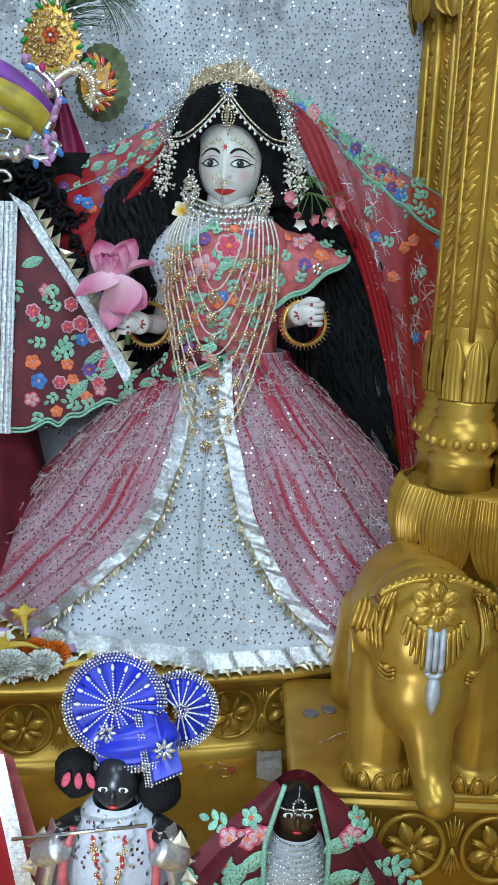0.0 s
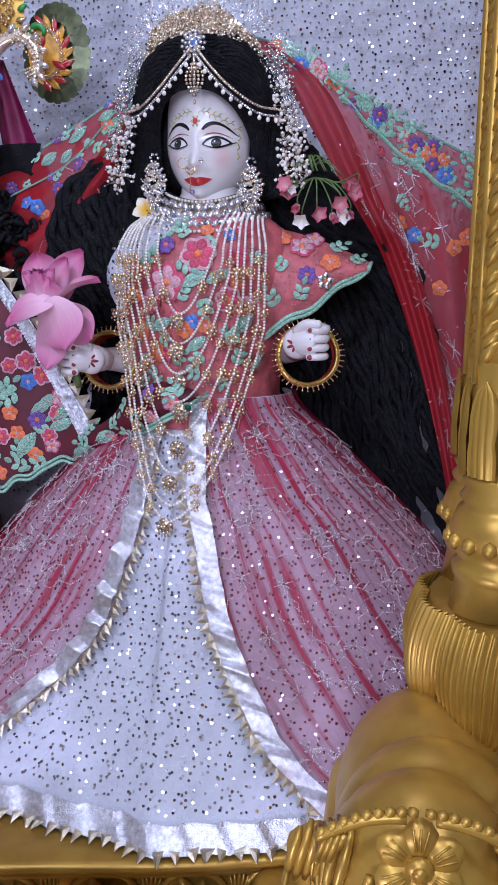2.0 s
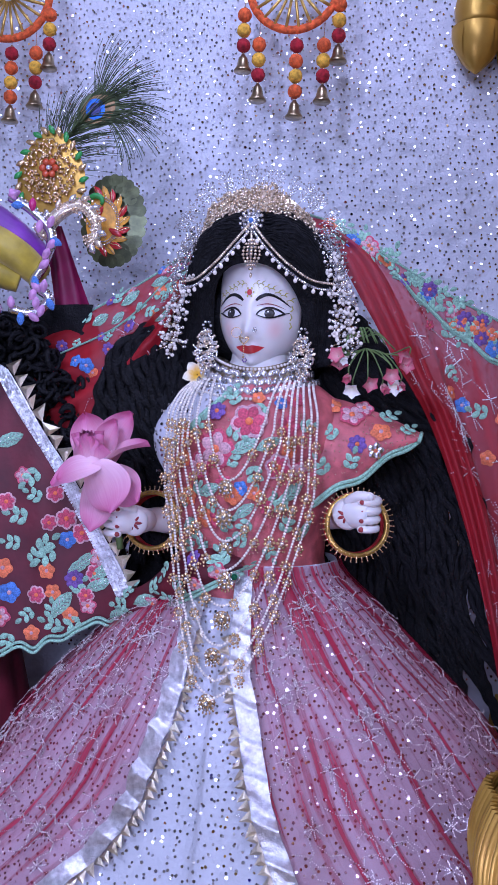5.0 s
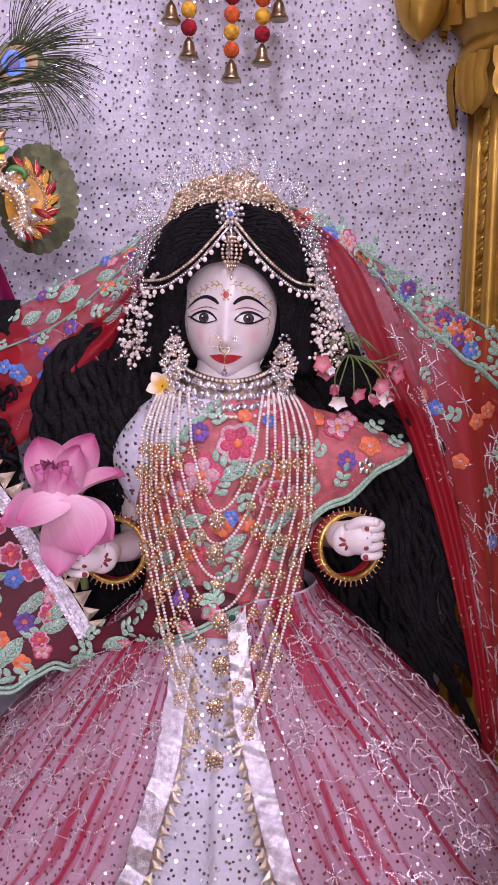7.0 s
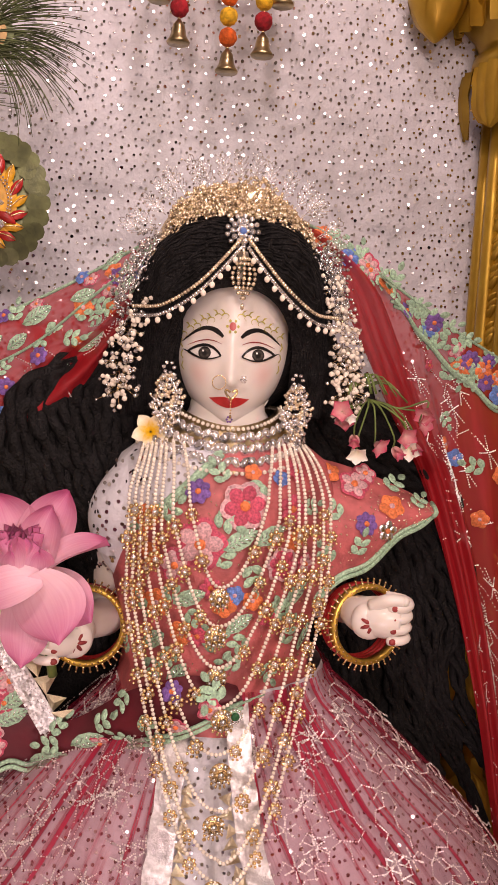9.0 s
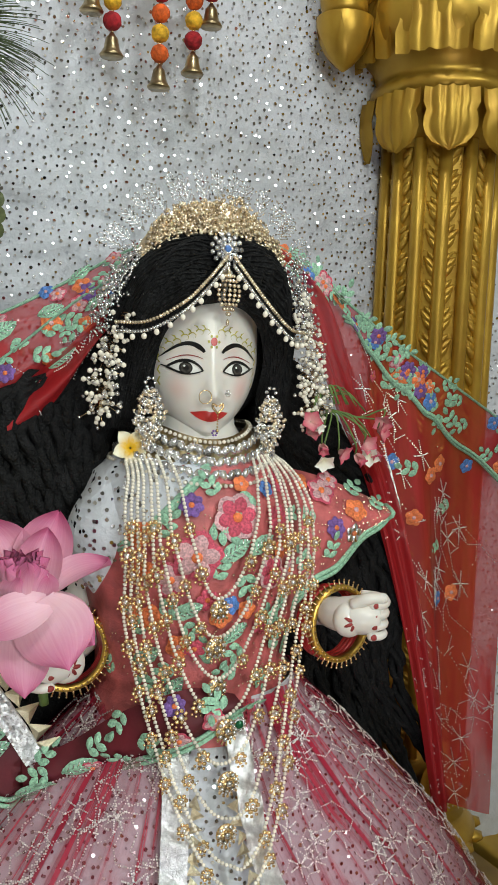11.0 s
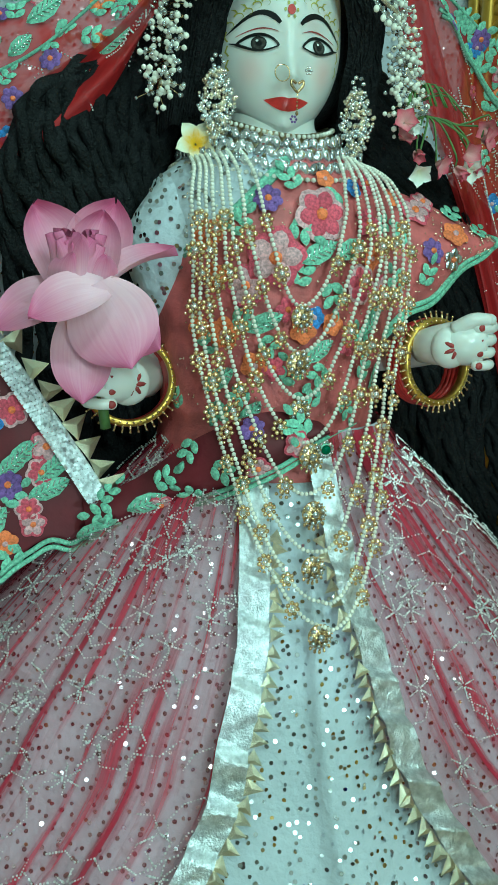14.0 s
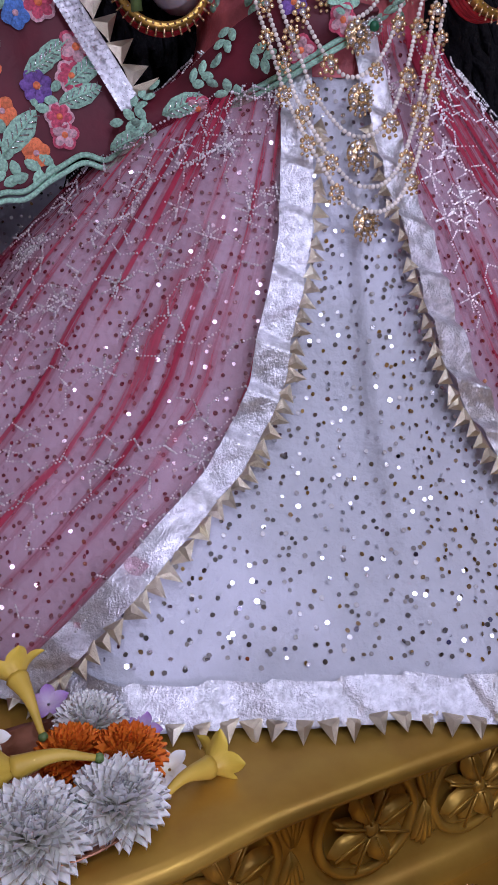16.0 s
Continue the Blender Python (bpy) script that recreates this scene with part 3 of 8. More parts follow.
tube(b, smooth_line([(0.262, 1.975, 2.37), (0.262, 1.975, 2.41), (0.31, 1.975, 2.45), (0.36, 1.975, 2.46)], 14), lambda s: 0.034 + 0.012 * s, 12)
part("arm", b, GOLD, bud)


# ---- the carved elephant ----
def elephant():
    b = bmesh.new()

    def blob(p, r, rot=None, sub=3):
        m = Matrix.LocRotScale(p, rot, r) if rot else Matrix.LocRotScale(p, None, r)
        bmesh.ops.create_icosphere(b, subdivisions=sub, radius=1, matrix=m)

    def limb(pts):
        for i in range(len(pts) - 1):
            p, q = Vector(pts[i][:3]), Vector(pts[i + 1][:3])
            n = max(2, int((q - p).length / 0.008))
            for k in range(n + 1):
                t = k / n
                r = pts[i][3] * (1 - t) + pts[i + 1][3] * t
                blob(p.lerp(q, t), (r, r, r), None, 2)
    blob((0.272, 1.25, 1.145), (0.092, 0.135, 0.112))
    blob((0.268, 1.14, 1.168), (0.088, 0.075, 0.105))
    blob((0.254, 1.06, 1.195), (0.078, 0.075, 0.092))
    blob((0.250, 1.045, 1.13), (0.062, 0.062, 0.08))
    limb([(0.252, 1.03, 1.16, 0.046), (0.254, 1.015, 1.09, 0.036), (0.257, 0.995, 1.04, 0.027), (0.26, 0.982, 1.017, 0.0245), (0.262, 0.972, 1.012, 0.026)])
    for x in (0.206, 0.338):
        limb([(x, 1.105, 1.16, 0.05), (x, 1.10, 1.06, 0.044), (x, 1.10, 0.99, 0.043)])
        blob((x, 1.095, 0.983), (0.05, 0.05, 0.018))
        limb([(x + 0.012, 1.31, 1.12, 0.05), (x, 1.315, 1.03, 0.046), (x, 1.315, 0.985, 0.044)])
    # ears, hung flat at the sides of the head
    for sx in (-1, 1):
        blob((0.254 + sx * 0.078, 1.06, 1.205), (0.022, 0.012, 0.04))
        blob((0.254 + sx * 0.088, 1.055, 1.222), (0.018, 0.009, 0.02))
    me = bpy.data.meshes.new("e")
    b.to_mesh(me)
    b.free()
    ob = new("e", me)
    md = ob.modifiers.new("r", "REMESH")
    md.mode, md.voxel_size = "VOXEL", 0.0045
    ms = ob.modifiers.new("s", "SMOOTH")
    ms.factor, ms.iterations = 0.6, 8
    ev = ob.evaluated_get(bpy.context.evaluated_depsgraph_get()).to_mesh()
    V = np.zeros(len(ev.vertices) * 3)
    ev.vertices.foreach_get("co", V)
    V = V.reshape(-1, 3)
    F = [tuple(p.vertices) for p in ev.polygons]
    bpy.data.objects.remove(ob)
    bag = Bag()
    bag.add(V, F, 0)

    def surf(x, z):
        """The carving's front at (x, z)."""
        d = (V[:, 0] - x) ** 2 + (V[:, 2] - z) ** 2
        near = V[(d < 0.00003) & (V[:, 1] < 1.13)]
        return near[:, 1].min() if len(near) else 1.0

    def onto(x, z, o=0.0):
        return (x, surf(x, z) - o, z)
    R = frame_of((0, -1, 0.25))
    # forehead flower, its rays, the brow chain
    c = np.array(onto(0.249, 1.256, 0.004))
    for i in range(6):
        a = 2 * math.pi * i / 6 + 0.52
        pad(bag, c, R, 0.030, 0.027, a, 0.005, 1, 0.15, 0.004)
        for q in (-0.3, 0.0, 0.3):
            tube(bag, [c + R @ np.array((t * math.cos(a + q * 0.7), t * math.sin(a + q * 0.7), 0.0052)) for t in (0.012, 0.02, 0.027)], 0.0011, 5, 1)
    ball(bag, c + np.array((0, -0.004, 0)), (0.0105, 0.006, 0.0105), 1, ICO2)
    ball(bag, c + np.array((0, -0.008, 0)), (0.0055, 0.0045, 0.0055), 1, ICO2)
    for i in range(13):
        a = -0.25 - (math.pi - 0.5) * i / 12
        x0, z0 = 0.249 + 0.034 * math.cos(a), 1.246 + 0.02 * math.sin(a)
        x1, z1 = 0.249 + 0.044 * math.cos(a) * (1.0 - 0.2 * abs(math.sin(a))), 1.246 + 0.062 * math.sin(a) - 0.012
        if abs(x0 - 0.249) < 0.010:
            continue
        tube(bag, [onto(x0 + (x1 - x0) * t, z0 + (z1 - z0) * t, 0.001) for t in np.linspace(0, 1, 7)], lambda s: 0.0042 * (1 - 0.5 * s), 6, 1)
    for s in (-1, 1):
        for k in range(4):
            o = 0.004 * k
            tube(bag, [onto(0.249 + s * (0.052 + o + 0.012 * math.sin(t * 2.2)), 1.275 - 0.085 * t, 0.001) for t in np.linspace(0, 1, 9)], 0.0028, 6, 1)
        tube(bag, [onto(0.249 + s * (0.01 + 0.062 * t), 1.292 - 0.022 * t * t, 0.002) for t in np.linspace(0, 1, 12)], 0.0042, 6, 0)
        for k in range(9):
            t = k / 8
            ball(bag, onto(0.249 + s * (0.006 + 0.062 * t), 1.297 - 0.022 * t * t, 0.002), (0.0045,) * 3, 0)
        # eye folds
        for k in range(3):
            tube(bag, [onto(0.249 + s * (0.045 + 0.018 * t), 1.17 - 0.006 * k - 0.006 * math.sin(t * 3.1), 0.001) for t in np.linspace(0, 1, 7)], 0.002, 6, 0)
        ball(bag, onto(0.249 + s * 0.054, 1.168, 0.0), (0.006, 0.004, 0.004), 0, ICO2)
        # shoulder cloth with carved feathers
        for k in range(6):
            tube(bag, [onto(0.262 + s * (0.06 + 0.008 * k + 0.012 * q), 1.262 - 0.004 * k - 0.05 * q, 0.001) for q in np.linspace(0, 1, 8)], lambda q: 0.0045 * math.sin(math.pi * (0.15 + 0.7 * q)), 6, 1)
    for x in (0.206, 0.338):
        for k in range(5):
            a = -math.pi / 2 + (k - 2) * 0.52
            ca, sa = math.cos(a), math.sin(a)
            ball(bag, (x + 0.045 * ca, 1.095 + 0.045 * sa, 0.982), (0.0105, 0.0075, 0.0135), 1, ICO2, Euler((0, 0, a + math.pi / 2)).to_matrix())
            tube(bag, [(x + 0.0505 * ca - 0.0105 * math.cos(q) * sa, 1.095 + 0.0505 * sa + 0.0105 * math.cos(q) * ca, 0.974 + 0.024 * math.sin(q)) for q in np.linspace(0, math.pi, 11)], 0.0019, 6, 0)
    # painted silver mark
    for s in (-1, 1):
        tube(bag, [onto(0.249 + s * 0.008, 1.232 - 0.055 * t, 0.002) for t in np.linspace(0, 1, 8)], 0.0042, 8, 2)
    tube(bag, [onto(0.249, 1.228 - 0.05 * t, 0.001) for t in np.linspace(0, 1, 8)], 0.0038, 8, 2)
    tube(bag, [onto(0.249 + 0.008 * math.cos(a), 1.176 + 0.006 * math.sin(a), 0.002) for a in np.linspace(math.pi, 2 * math.pi, 9)], 0.0042, 8, 2)
    tube(bag, [onto(0.2495, 1.168 - 0.048 * t, 0.001) for t in np.linspace(0, 1, 9)], lambda s: 0.0015 + 0.0085 * math.sin(math.pi * min(1, 0.2 + s * 0.8)), 8, 2)
    return tagged(part("elephant_statue", bag, [GOLD, GOLD, SILVER_PAINT]), "gold-painted carved elephant with a silver forehead mark", "statue")


elephant()


# ---- the statue: one plain mesh ----
def statue():
    bag = Bag()
    yaw = radians(-8)
    ca, sa = math.cos(yaw), math.sin(yaw)
    HC = np.array((-0.043, 1.728, 1.857))

    def turned(p):
        return HC + np.array((p[0] * ca - p[1] * sa, p[0] * sa + p[1] * ca, p[2]))

    def half_width(z):
        r = min(1.0, max(0.0, -z) / 0.0995)
        return 0.0615 * max(0.004, 1 - r ** 1.75) ** 0.53

    def head(x, z):
        """Depth of the face at (x, z) from the head's middle."""
        w = half_width(z)
        hz = 0.0995 if z < 0 else 0.105
        k = 1 - (x / w) ** 2 * (1 - 0.12 * (abs(x) < w)) - (z / hz) ** 4 * 0.75 - (z / hz) ** 2 * 0.2
        d = 0.074 * math.sqrt(max(0.0, k))
        d += 0.0125 * math.exp(-(x / 0.0078) ** 2) * math.exp(-((z + 0.0415) / (0.0065 if z < -0.0415 else 0.013)) ** 2)
        d += 0.004 * math.exp(-(x / 0.0088) ** 2) * math.exp(-((z + 0.016) / 0.024) ** 2)
        d += 0.004 * math.exp(-((abs(x) - 0.010) / 0.005) ** 2) * math.exp(-((z + 0.046) / 0.006) ** 2)
        d -= 0.005 * math.exp(-((abs(x) - 0.028) / 0.017) ** 2) * math.exp(-((z + 0.001) / 0.008) ** 2)
        d += 0.002 * math.exp(-((abs(x) - 0.028) / 0.013) ** 2) * math.exp(-((z + 0.012) / 0.007) ** 2)
        d += 0.0045 * math.exp(-(x / 0.016) ** 2) * math.exp(-((z + 0.062) / 0.007) ** 2)
        d += 0.006 * math.exp(-(x / 0.014) ** 2) * math.exp(-((z + 0.083) / 0.010) ** 2)
        return d

    def face(u, v):
        z = -0.099 + 0.196 * v
        w = half_width(z)
        x = w * math.sin((u - 0.5) * math.pi)
        return turned((x, -head(x, z) + 0.0, z))
    addgrid(bag, face, 61, 71, 0)
    ball(bag, turned((0, 0.02, 0.012)), (0.056, 0.066, 0.082), 0, ICO3)
    # painted features, a hair proud of the face

    def stroke(pts, wid, m, lift=0.0006):
        V = []
        for i, (x, z) in enumerate(pts):
            a, c = pts[max(i - 1, 0)], pts[min(i + 1, len(pts) - 1)]
            t = np.array((c[0] - a[0], c[1] - a[1]))
            t /= np.linalg.norm(t) + 1e-9
            w = wid(i / (len(pts) - 1)) / 2
            for s in (-1, 1):
                px, pz = x - t[1] * w * s, z + t[0] * w * s
                V.append(turned((px, -head(px, pz) - lift, pz)))
        bag.add(V, [(2 * i, 2 * i + 1, 2 * i + 3, 2 * i + 2) for i in range(len(pts) - 1)], m)

    def disc(x, z, rx, rz, m, lift):
        V = [turned((x, -head(x, z) - lift, z))]
        n = 18
        for i in range(n):
            a = 2 * math.pi * i / n
            px, pz = x + rx * math.cos(a), z + rz * math.sin(a)
            V.append(turned((px, -head(px, pz) - lift, pz)))
        bag.add(V, [(0, 1 + i, 1 + (i + 1) % n) for i in range(n)], m)
    for s in (-1, 1):
        ex, ez = s * 0.0275, -0.012
        N = 16
        up, lo = [], []
        for i in range(N + 1):
            t = i / N
            x = ex + s * (-0.0165 + 0.035 * t)
            up.append((x, ez - 0.0025 + 0.0092 * math.sin(math.pi * t ** 0.85) ** 0.9 + 0.0034 * t))
            lo.append((x, ez - 0.0025 - 0.0052 * math.sin(math.pi * t ** 1.0) + 0.0034 * t))
        V = []
        for a, c in zip(up, lo):
            for x, z in (a, ((a[0] + c[0]) / 2, (a[1] + c[1]) / 2), c):
                V.append(turned((x, -head(x, z) - 0.0008, z)))
        bag.add(V, [(3 * i + k, 3 * i + k + 1, 3 * i + 4 + k, 3 * i + 3 + k) for i in range(N) for k in (0, 1)], 1)
        disc(ex + s * 0.0005, ez + 0.0002, 0.0066, 0.0064, 2, 0.0012)
        disc(ex + s * 0.0005, ez + 0.0002, 0.0053, 0.0052, 7, 0.0014)
        disc(ex + s * 0.0005, ez + 0.0002, 0.0029, 0.0029, 2, 0.0016)
        # eye highlight: the glint is a white painted dot
        disc(ex + s * 0.0005 - 0.0016, ez + 0.0022, 0.0011, 0.0011, 1, 0.0018)
        wing = [(up[-1][0] + s * 0.0055 * t, up[-1][1] + 0.002 * t) for t in (0.33, 0.66, 1.0)]
        stroke(up + wing, lambda t: 0.0019 + 0.0012 * math.sin(math.pi * min(1, t * 1.1)) - 0.0012 * max(0, t - 0.8) / 0.2, 2, 0.002)
        stroke(lo, lambda t: 0.0011 + 0.0014 * t, 2, 0.002)
        stroke([(ex + s * (-0.017 + 0.036 * t), ez + 0.0075 + 0.0062 * math.sin(math.pi * (0.1 + 0.9 * t) ** 0.9)) for t in np.linspace(0, 1, 14)], lambda t: 0.0011 * math.sin(math.pi * (0.1 + 0.8 * t)), 5, 0.001)
        stroke([(s * (0.0095 + 0.0435 * t), 0.0052 + 0.0115 * math.sin(math.pi * t ** 0.85) - 0.0065 * t) for t in np.linspace(0, 1, 18)],
               lambda t: 0.0052 * (1 - t) ** 0.7 * min(1.0, 0.45 + 4 * t) + 0.0005, 2)
        for k in range(7):
            cx, cz = s * (0.008 + 0.0072 * k), 0.0275 - 0.0016 * k + 0.0012 * (k % 2) - 0.0003 * k * k
            stroke([(cx + s * 0.0036 * math.cos(a), cz - 0.001 + 0.003 * math.sin(a)) for a in np.linspace(0.2, 4.4, 9)], lambda t: 0.0014 * (1.1 - t), 4)
            stroke([(cx + s * 0.001, cz + 0.002), (cx + s * 0.003, cz + 0.005), (cx + s * 0.0062, cz + 0.0062)], lambda t: 0.0016 * math.sin(math.pi * (0.2 + 0.8 * t)), 4)
        for k in range(3):
            stroke([(s * (0.053 - 0.001 * k), 0.002 - 0.012 * k), (s * (0.0545 - 0.001 * k), -0.003 - 0.012 * k), (s * (0.052 - 0.001 * k), -0.007 - 0.012 * k)], lambda t: 0.0012, 4)
    disc(0, 0.0165, 0.0036, 0.0044, 3, 0.0012)
    for a in range(6):
        disc(0.0056 * math.cos(a * 1.05), 0.0165 + 0.0064 * math.sin(a * 1.05), 0.0013, 0.0016, 4, 0.001)
    # lips
    N = 16
    lipu, lipm, lipl = [], [], []
    for i in range(N + 1):
        t = i / N * 2 - 1
        x = 0.0212 * t
        zc = -0.0625 + 0.0042 * t * t
        lipu.append((x, zc + 0.0062 * (1 - t * t) ** 1.15 - 0.0016 * math.exp(-(t / 0.15) ** 2)))
        lipm.append((x, zc))
        lipl.append((x, zc - 0.0058 * (1 - t * t) ** 1.05))
    V = []
    for a, c, d in zip(lipu, lipm, lipl):
        for x, z in (a, c, d):
            V.append(turned((x, -head(x, z) - (0.0004 if (x, z) == c else 0.0012), z)))
    bag.add(V, [(3 * i + k, 3 * i + k + 1, 3 * i + 4 + k, 3 * i + 3 + k) for i in range(N) for k in (0, 1)], 3)
    # neck and trunk
    addgrid(bag, lambda u, v: torso(2 * math.pi * u, 1.46 + 0.36 * v, -0.004), 40, 30, 0, cu=True)
    addgrid(bag, lambda u, v: (-0.03 + 0.08 * math.cos(6.2832 * u), 1.73 + 0.07 * math.sin(6.2832 * u), 0.985 + 0.5 * v), 20, 3, 0, cu=True)
    # arms and closed fists

    def limb(pts, n=24):
        L = smooth_line(pts, n)
        tube(bag, [p[:3] for p in L], lambda s: float(L[min(int(round(s * (n - 1))), n - 1)][3]), 14, 0)
    limb([(0.045, 1.74, 1.70, 0.034), (0.045, 1.775, 1.62, 0.03), (0.05, 1.775, 1.565, 0.026), (0.09, 1.69, 1.567, 0.0185), (0.108, 1.635, 1.576, 0.0165)])
    limb([(-0.14, 1.74, 1.69, 0.032), (-0.16, 1.76, 1.60, 0.03), (-0.165, 1.745, 1.545, 0.024), (-0.192, 1.70, 1.543, 0.0175), (-0.207, 1.665, 1.546, 0.0155)])
    for (hx, hy, hz), s in (((0.114, 1.602, 1.582), 1), ((-0.22, 1.645, 1.549), -1)):
        # the back of the closed fingers, tapering to the wrist
        tube(bag, smooth_line([(hx - s * 0.022, hy + 0.04, hz - 0.006), (hx - s * 0.018, hy + 0.016, hz - 0.003), (hx - s * 0.004, hy, hz), (hx + s * 0.01, hy - 0.002, hz)], 12), lambda t: 0.0165 + 0.0055 * math.sin(math.pi * 0.6 * t), 16, 0)
        ball(bag, (hx - s * 0.016, hy + 0.001, hz - 0.004), (0.02, 0.014, 0.0205), 0, ICO3)
        for k in range(4):
            z = hz + 0.017 - 0.0118 * k
            rr = 0.0064 - 0.0005 * k
            P = smooth_line([(hx + s * 0.004, hy + 0.012, z + 0.001), (hx + s * 0.019, hy + 0.004, z), (hx + s * 0.0215, hy - 0.009, z - 0.001), (hx + s * 0.013, hy - 0.0175, z - 0.0015), (hx + s * 0.002, hy - 0.0165, z - 0.002)], 16)
            tube(bag, P, rr, 10, 0)
            ball(bag, P[-1], (rr, rr, rr), 0, ICO2)
            ball(bag, P[-1] + np.array((s * 0.001, -rr * 0.72, 0)), (0.0042, 0.0026, 0.0036), 6, ICO2)
        P = smooth_line([(hx - s * 0.016, hy - 0.004, hz + 0.012), (hx - s * 0.004, hy - 0.016, hz + 0.022), (hx + s * 0.012, hy - 0.02, hz + 0.0225)], 12)
        tube(bag, P, lambda t: 0.0078 - 0.0016 * t, 10, 0)
        ball(bag, P[-1], (0.0062,) * 3, 0, ICO2)
        for k in range(7):
            a = 2 * math.pi * k / 7
            c0 = np.array((hx - s * 0.018, hy - 0.0125, hz - 0.004))
            tube(bag, [c0 + np.array((0.013 * q * math.cos(a), 0.0055 * q * q, 0.013 * q * math.sin(a))) for q in (0.15, 0.4, 0.7, 1.0)], lambda t: 0.0026 * math.sin(math.pi * (0.15 + 0.8 * t)), 5, 6)
        tube(bag, [(hx - s * (0.026 + 0.0012 * math.sin(5 * q)), hy - 0.006 + 0.012 * abs(q), hz - 0.002 + 0.014 * q) for q in np.linspace(-1, 1, 14)], 0.001, 5, 6)
    return tagged(part("statue", bag, [SKIN, PAINT_WHITE, PAINT_BLACK, PAINT_RED, PAINT_GREEN, PAINT_HENNA, PAINT_HENNA, PAINT_IRIS]),
                  "white marble temple statue with a painted face, dressed", "statue")


statue()

# ---- the skirt ----
gown = thing("skirt", "flared white sequinned skirt with red net panels and silver trim", "skirt", at=(CX, CY, 0.985))
b = Bag()
addgrid(b, lambda u, v: skirt(2 * math.pi * u - math.pi, 0.988 + 0.512 * v), 520, 40, cu=True)
part("underskirt", b, CLOTH, gown, "white sequinned cloth")
b = Bag()
rnd = random.Random(8)
for j in range(52):
    z = 0.995 + 0.0096 * j
    a, bb = skirt_ab(z)
    n = int((a + bb) * 2.2 / 0.0098)
    for i in range(n):
        psi = -1.75 + 3.5 * (i + 0.5 * (j % 2)) / n + rnd.gauss(0, 0.01)
        zz = z + rnd.gauss(0, 0.0025)
        if zz > 1.5 or zz < 1.02:
            continue
        nn = skirt_n(psi, zz)
        sequin(b, skirt(psi, zz) + nn * 0.0014, nn, rnd.uniform(0.0017, 0.0022), 0.3, rnd)
tagged(part("sequins", b, SEQUIN, gown, "small silver sequins", False), kind="stuff")

BZ = [0.99, 1.01, 1.03, 1.06, 1.10, 1.15, 1.19, 1.215, 1.25, 1.285, 1.33, 1.37, 1.42, 1.48]
BL = [-0.365, -0.348, -0.318, -0.283, -0.238, -0.184, -0.155, -0.142, -0.133, -0.121, -0.108, -0.102, -0.094, -0.086]
BZR = [0.99, 1.035, 1.065, 1.098, 1.15, 1.19, 1.226, 1.28, 1.33, 1.37, 1.45, 1.50]
BR = [0.205, 0.152, 0.112, 0.077, 0.043, 0.021, 0.006, -0.008, -0.019, -0.031, -0.038, -0.04]


def border(z, side):
    return float(np.interp(z, BZ, BL)) if side < 0 else float(np.interp(z, BZR, BR))


for side in (-1, 1):
    def net(u, v):
        z = 1.0 + 0.50 * v
        p0 = psi_of(border(z, side), z)
        p1 = side * 2.4
        psi = p0 + (p1 - p0) * u
        rip = 0.0115 + 0.004 * math.sin(30 * u + 3 * v) + 0.003 * math.sin(71 * u + 5 * v)
        return skirt(psi, z, rip * (1.1 - 0.6 * v))
    b = Bag()
    addgrid(b, net, 120, 40)
    part("net_panel", b, RED_NET, gown, "sheer dark red net panel")
    # silver ribbon along the panel's edge
    b = Bag()

    def ribbon(u, v):
        z = 1.0 + 0.495 * u
        w = 0.030 - 0.008 * u
        x = border(z, side) + side * (v - 0.35) * w
        k = u * 11.5 + 0.25 * (v - 0.5) * side + 0.35 * noise.noise(Vector((u * 5, 0, side)))
        saw = k - math.floor(k)
        fold = saw * 0.014 if saw < 0.86 else 0.014 * 0.86 * (1 - (saw - 0.86) / 0.14)
        q = skirt(psi_of(x, z), z, (0.0185 + fold * (1 - 0.3 * u) + 0.0012 * math.sin(90 * u + 3 * v) + 0.0014 * noise.noise(Vector((u * 60, v * 3, side)))) * (1 - 0.85 * u ** 8), 0.6)
        return q
    addgrid(b, ribbon, 300, 10)
    part("ribbon", b, LAME, gown, "crumpled silver lame ribbon")

# hem ribbon
b = Bag()
addgrid(b, lambda u, v: skirt(-1.9 + 3.8 * u, 0.992 + 0.025 * v, 0.004 + 0.007 * ((36 * u + 0.4 * v) % 1.0) + 0.002 * noise.noise(Vector((u * 90, v * 3, 4))), 1.0), 420, 8)
part("hem_ribbon", b, LAME, gown, "silver lame hem ribbon")
# folded points along hem and ribbons, all on one mesh
tri = Bag()
tri.add([(-0.5, 0, 0), (0.5, 0, 0), (0, -0.16, -1), (0, -0.28, -0.35), (-0.25, -0.05, -0.02), (0.25, -0.05, -0.02)],
        [(0, 4, 3), (0, 3, 2), (4, 5, 3), (5, 1, 3), (1, 2, 3)], 0)
tip = part("trim_point", tri, LAME_GOLD, gown, "", False)
tips = []


def trim_at(ob, p, n, down, size, rg):
    n = Vector(n)
    d = -Vector(down).normalized()
    n = (n - d * n.dot(d)).normalized()
    x = (-n).cross(d)
    m = Matrix((x, -n, d)).transposed().to_4x4()
    m = m @ pose(0, 0, 0, rg.gauss(0, 9), rg.gauss(0, 14), rg.gauss(0, 7)) @ Matrix.Diagonal((size * rg.uniform(0.85, 1.1), size, size * rg.uniform(0.9, 1.15), 1))
    ob.matrix_world = Matrix.Translation(Vector(p)) @ m


def another(ob, parent):
    o = ob.copy()
    scene.collection.objects.link(o)
    o.parent = parent
    return o


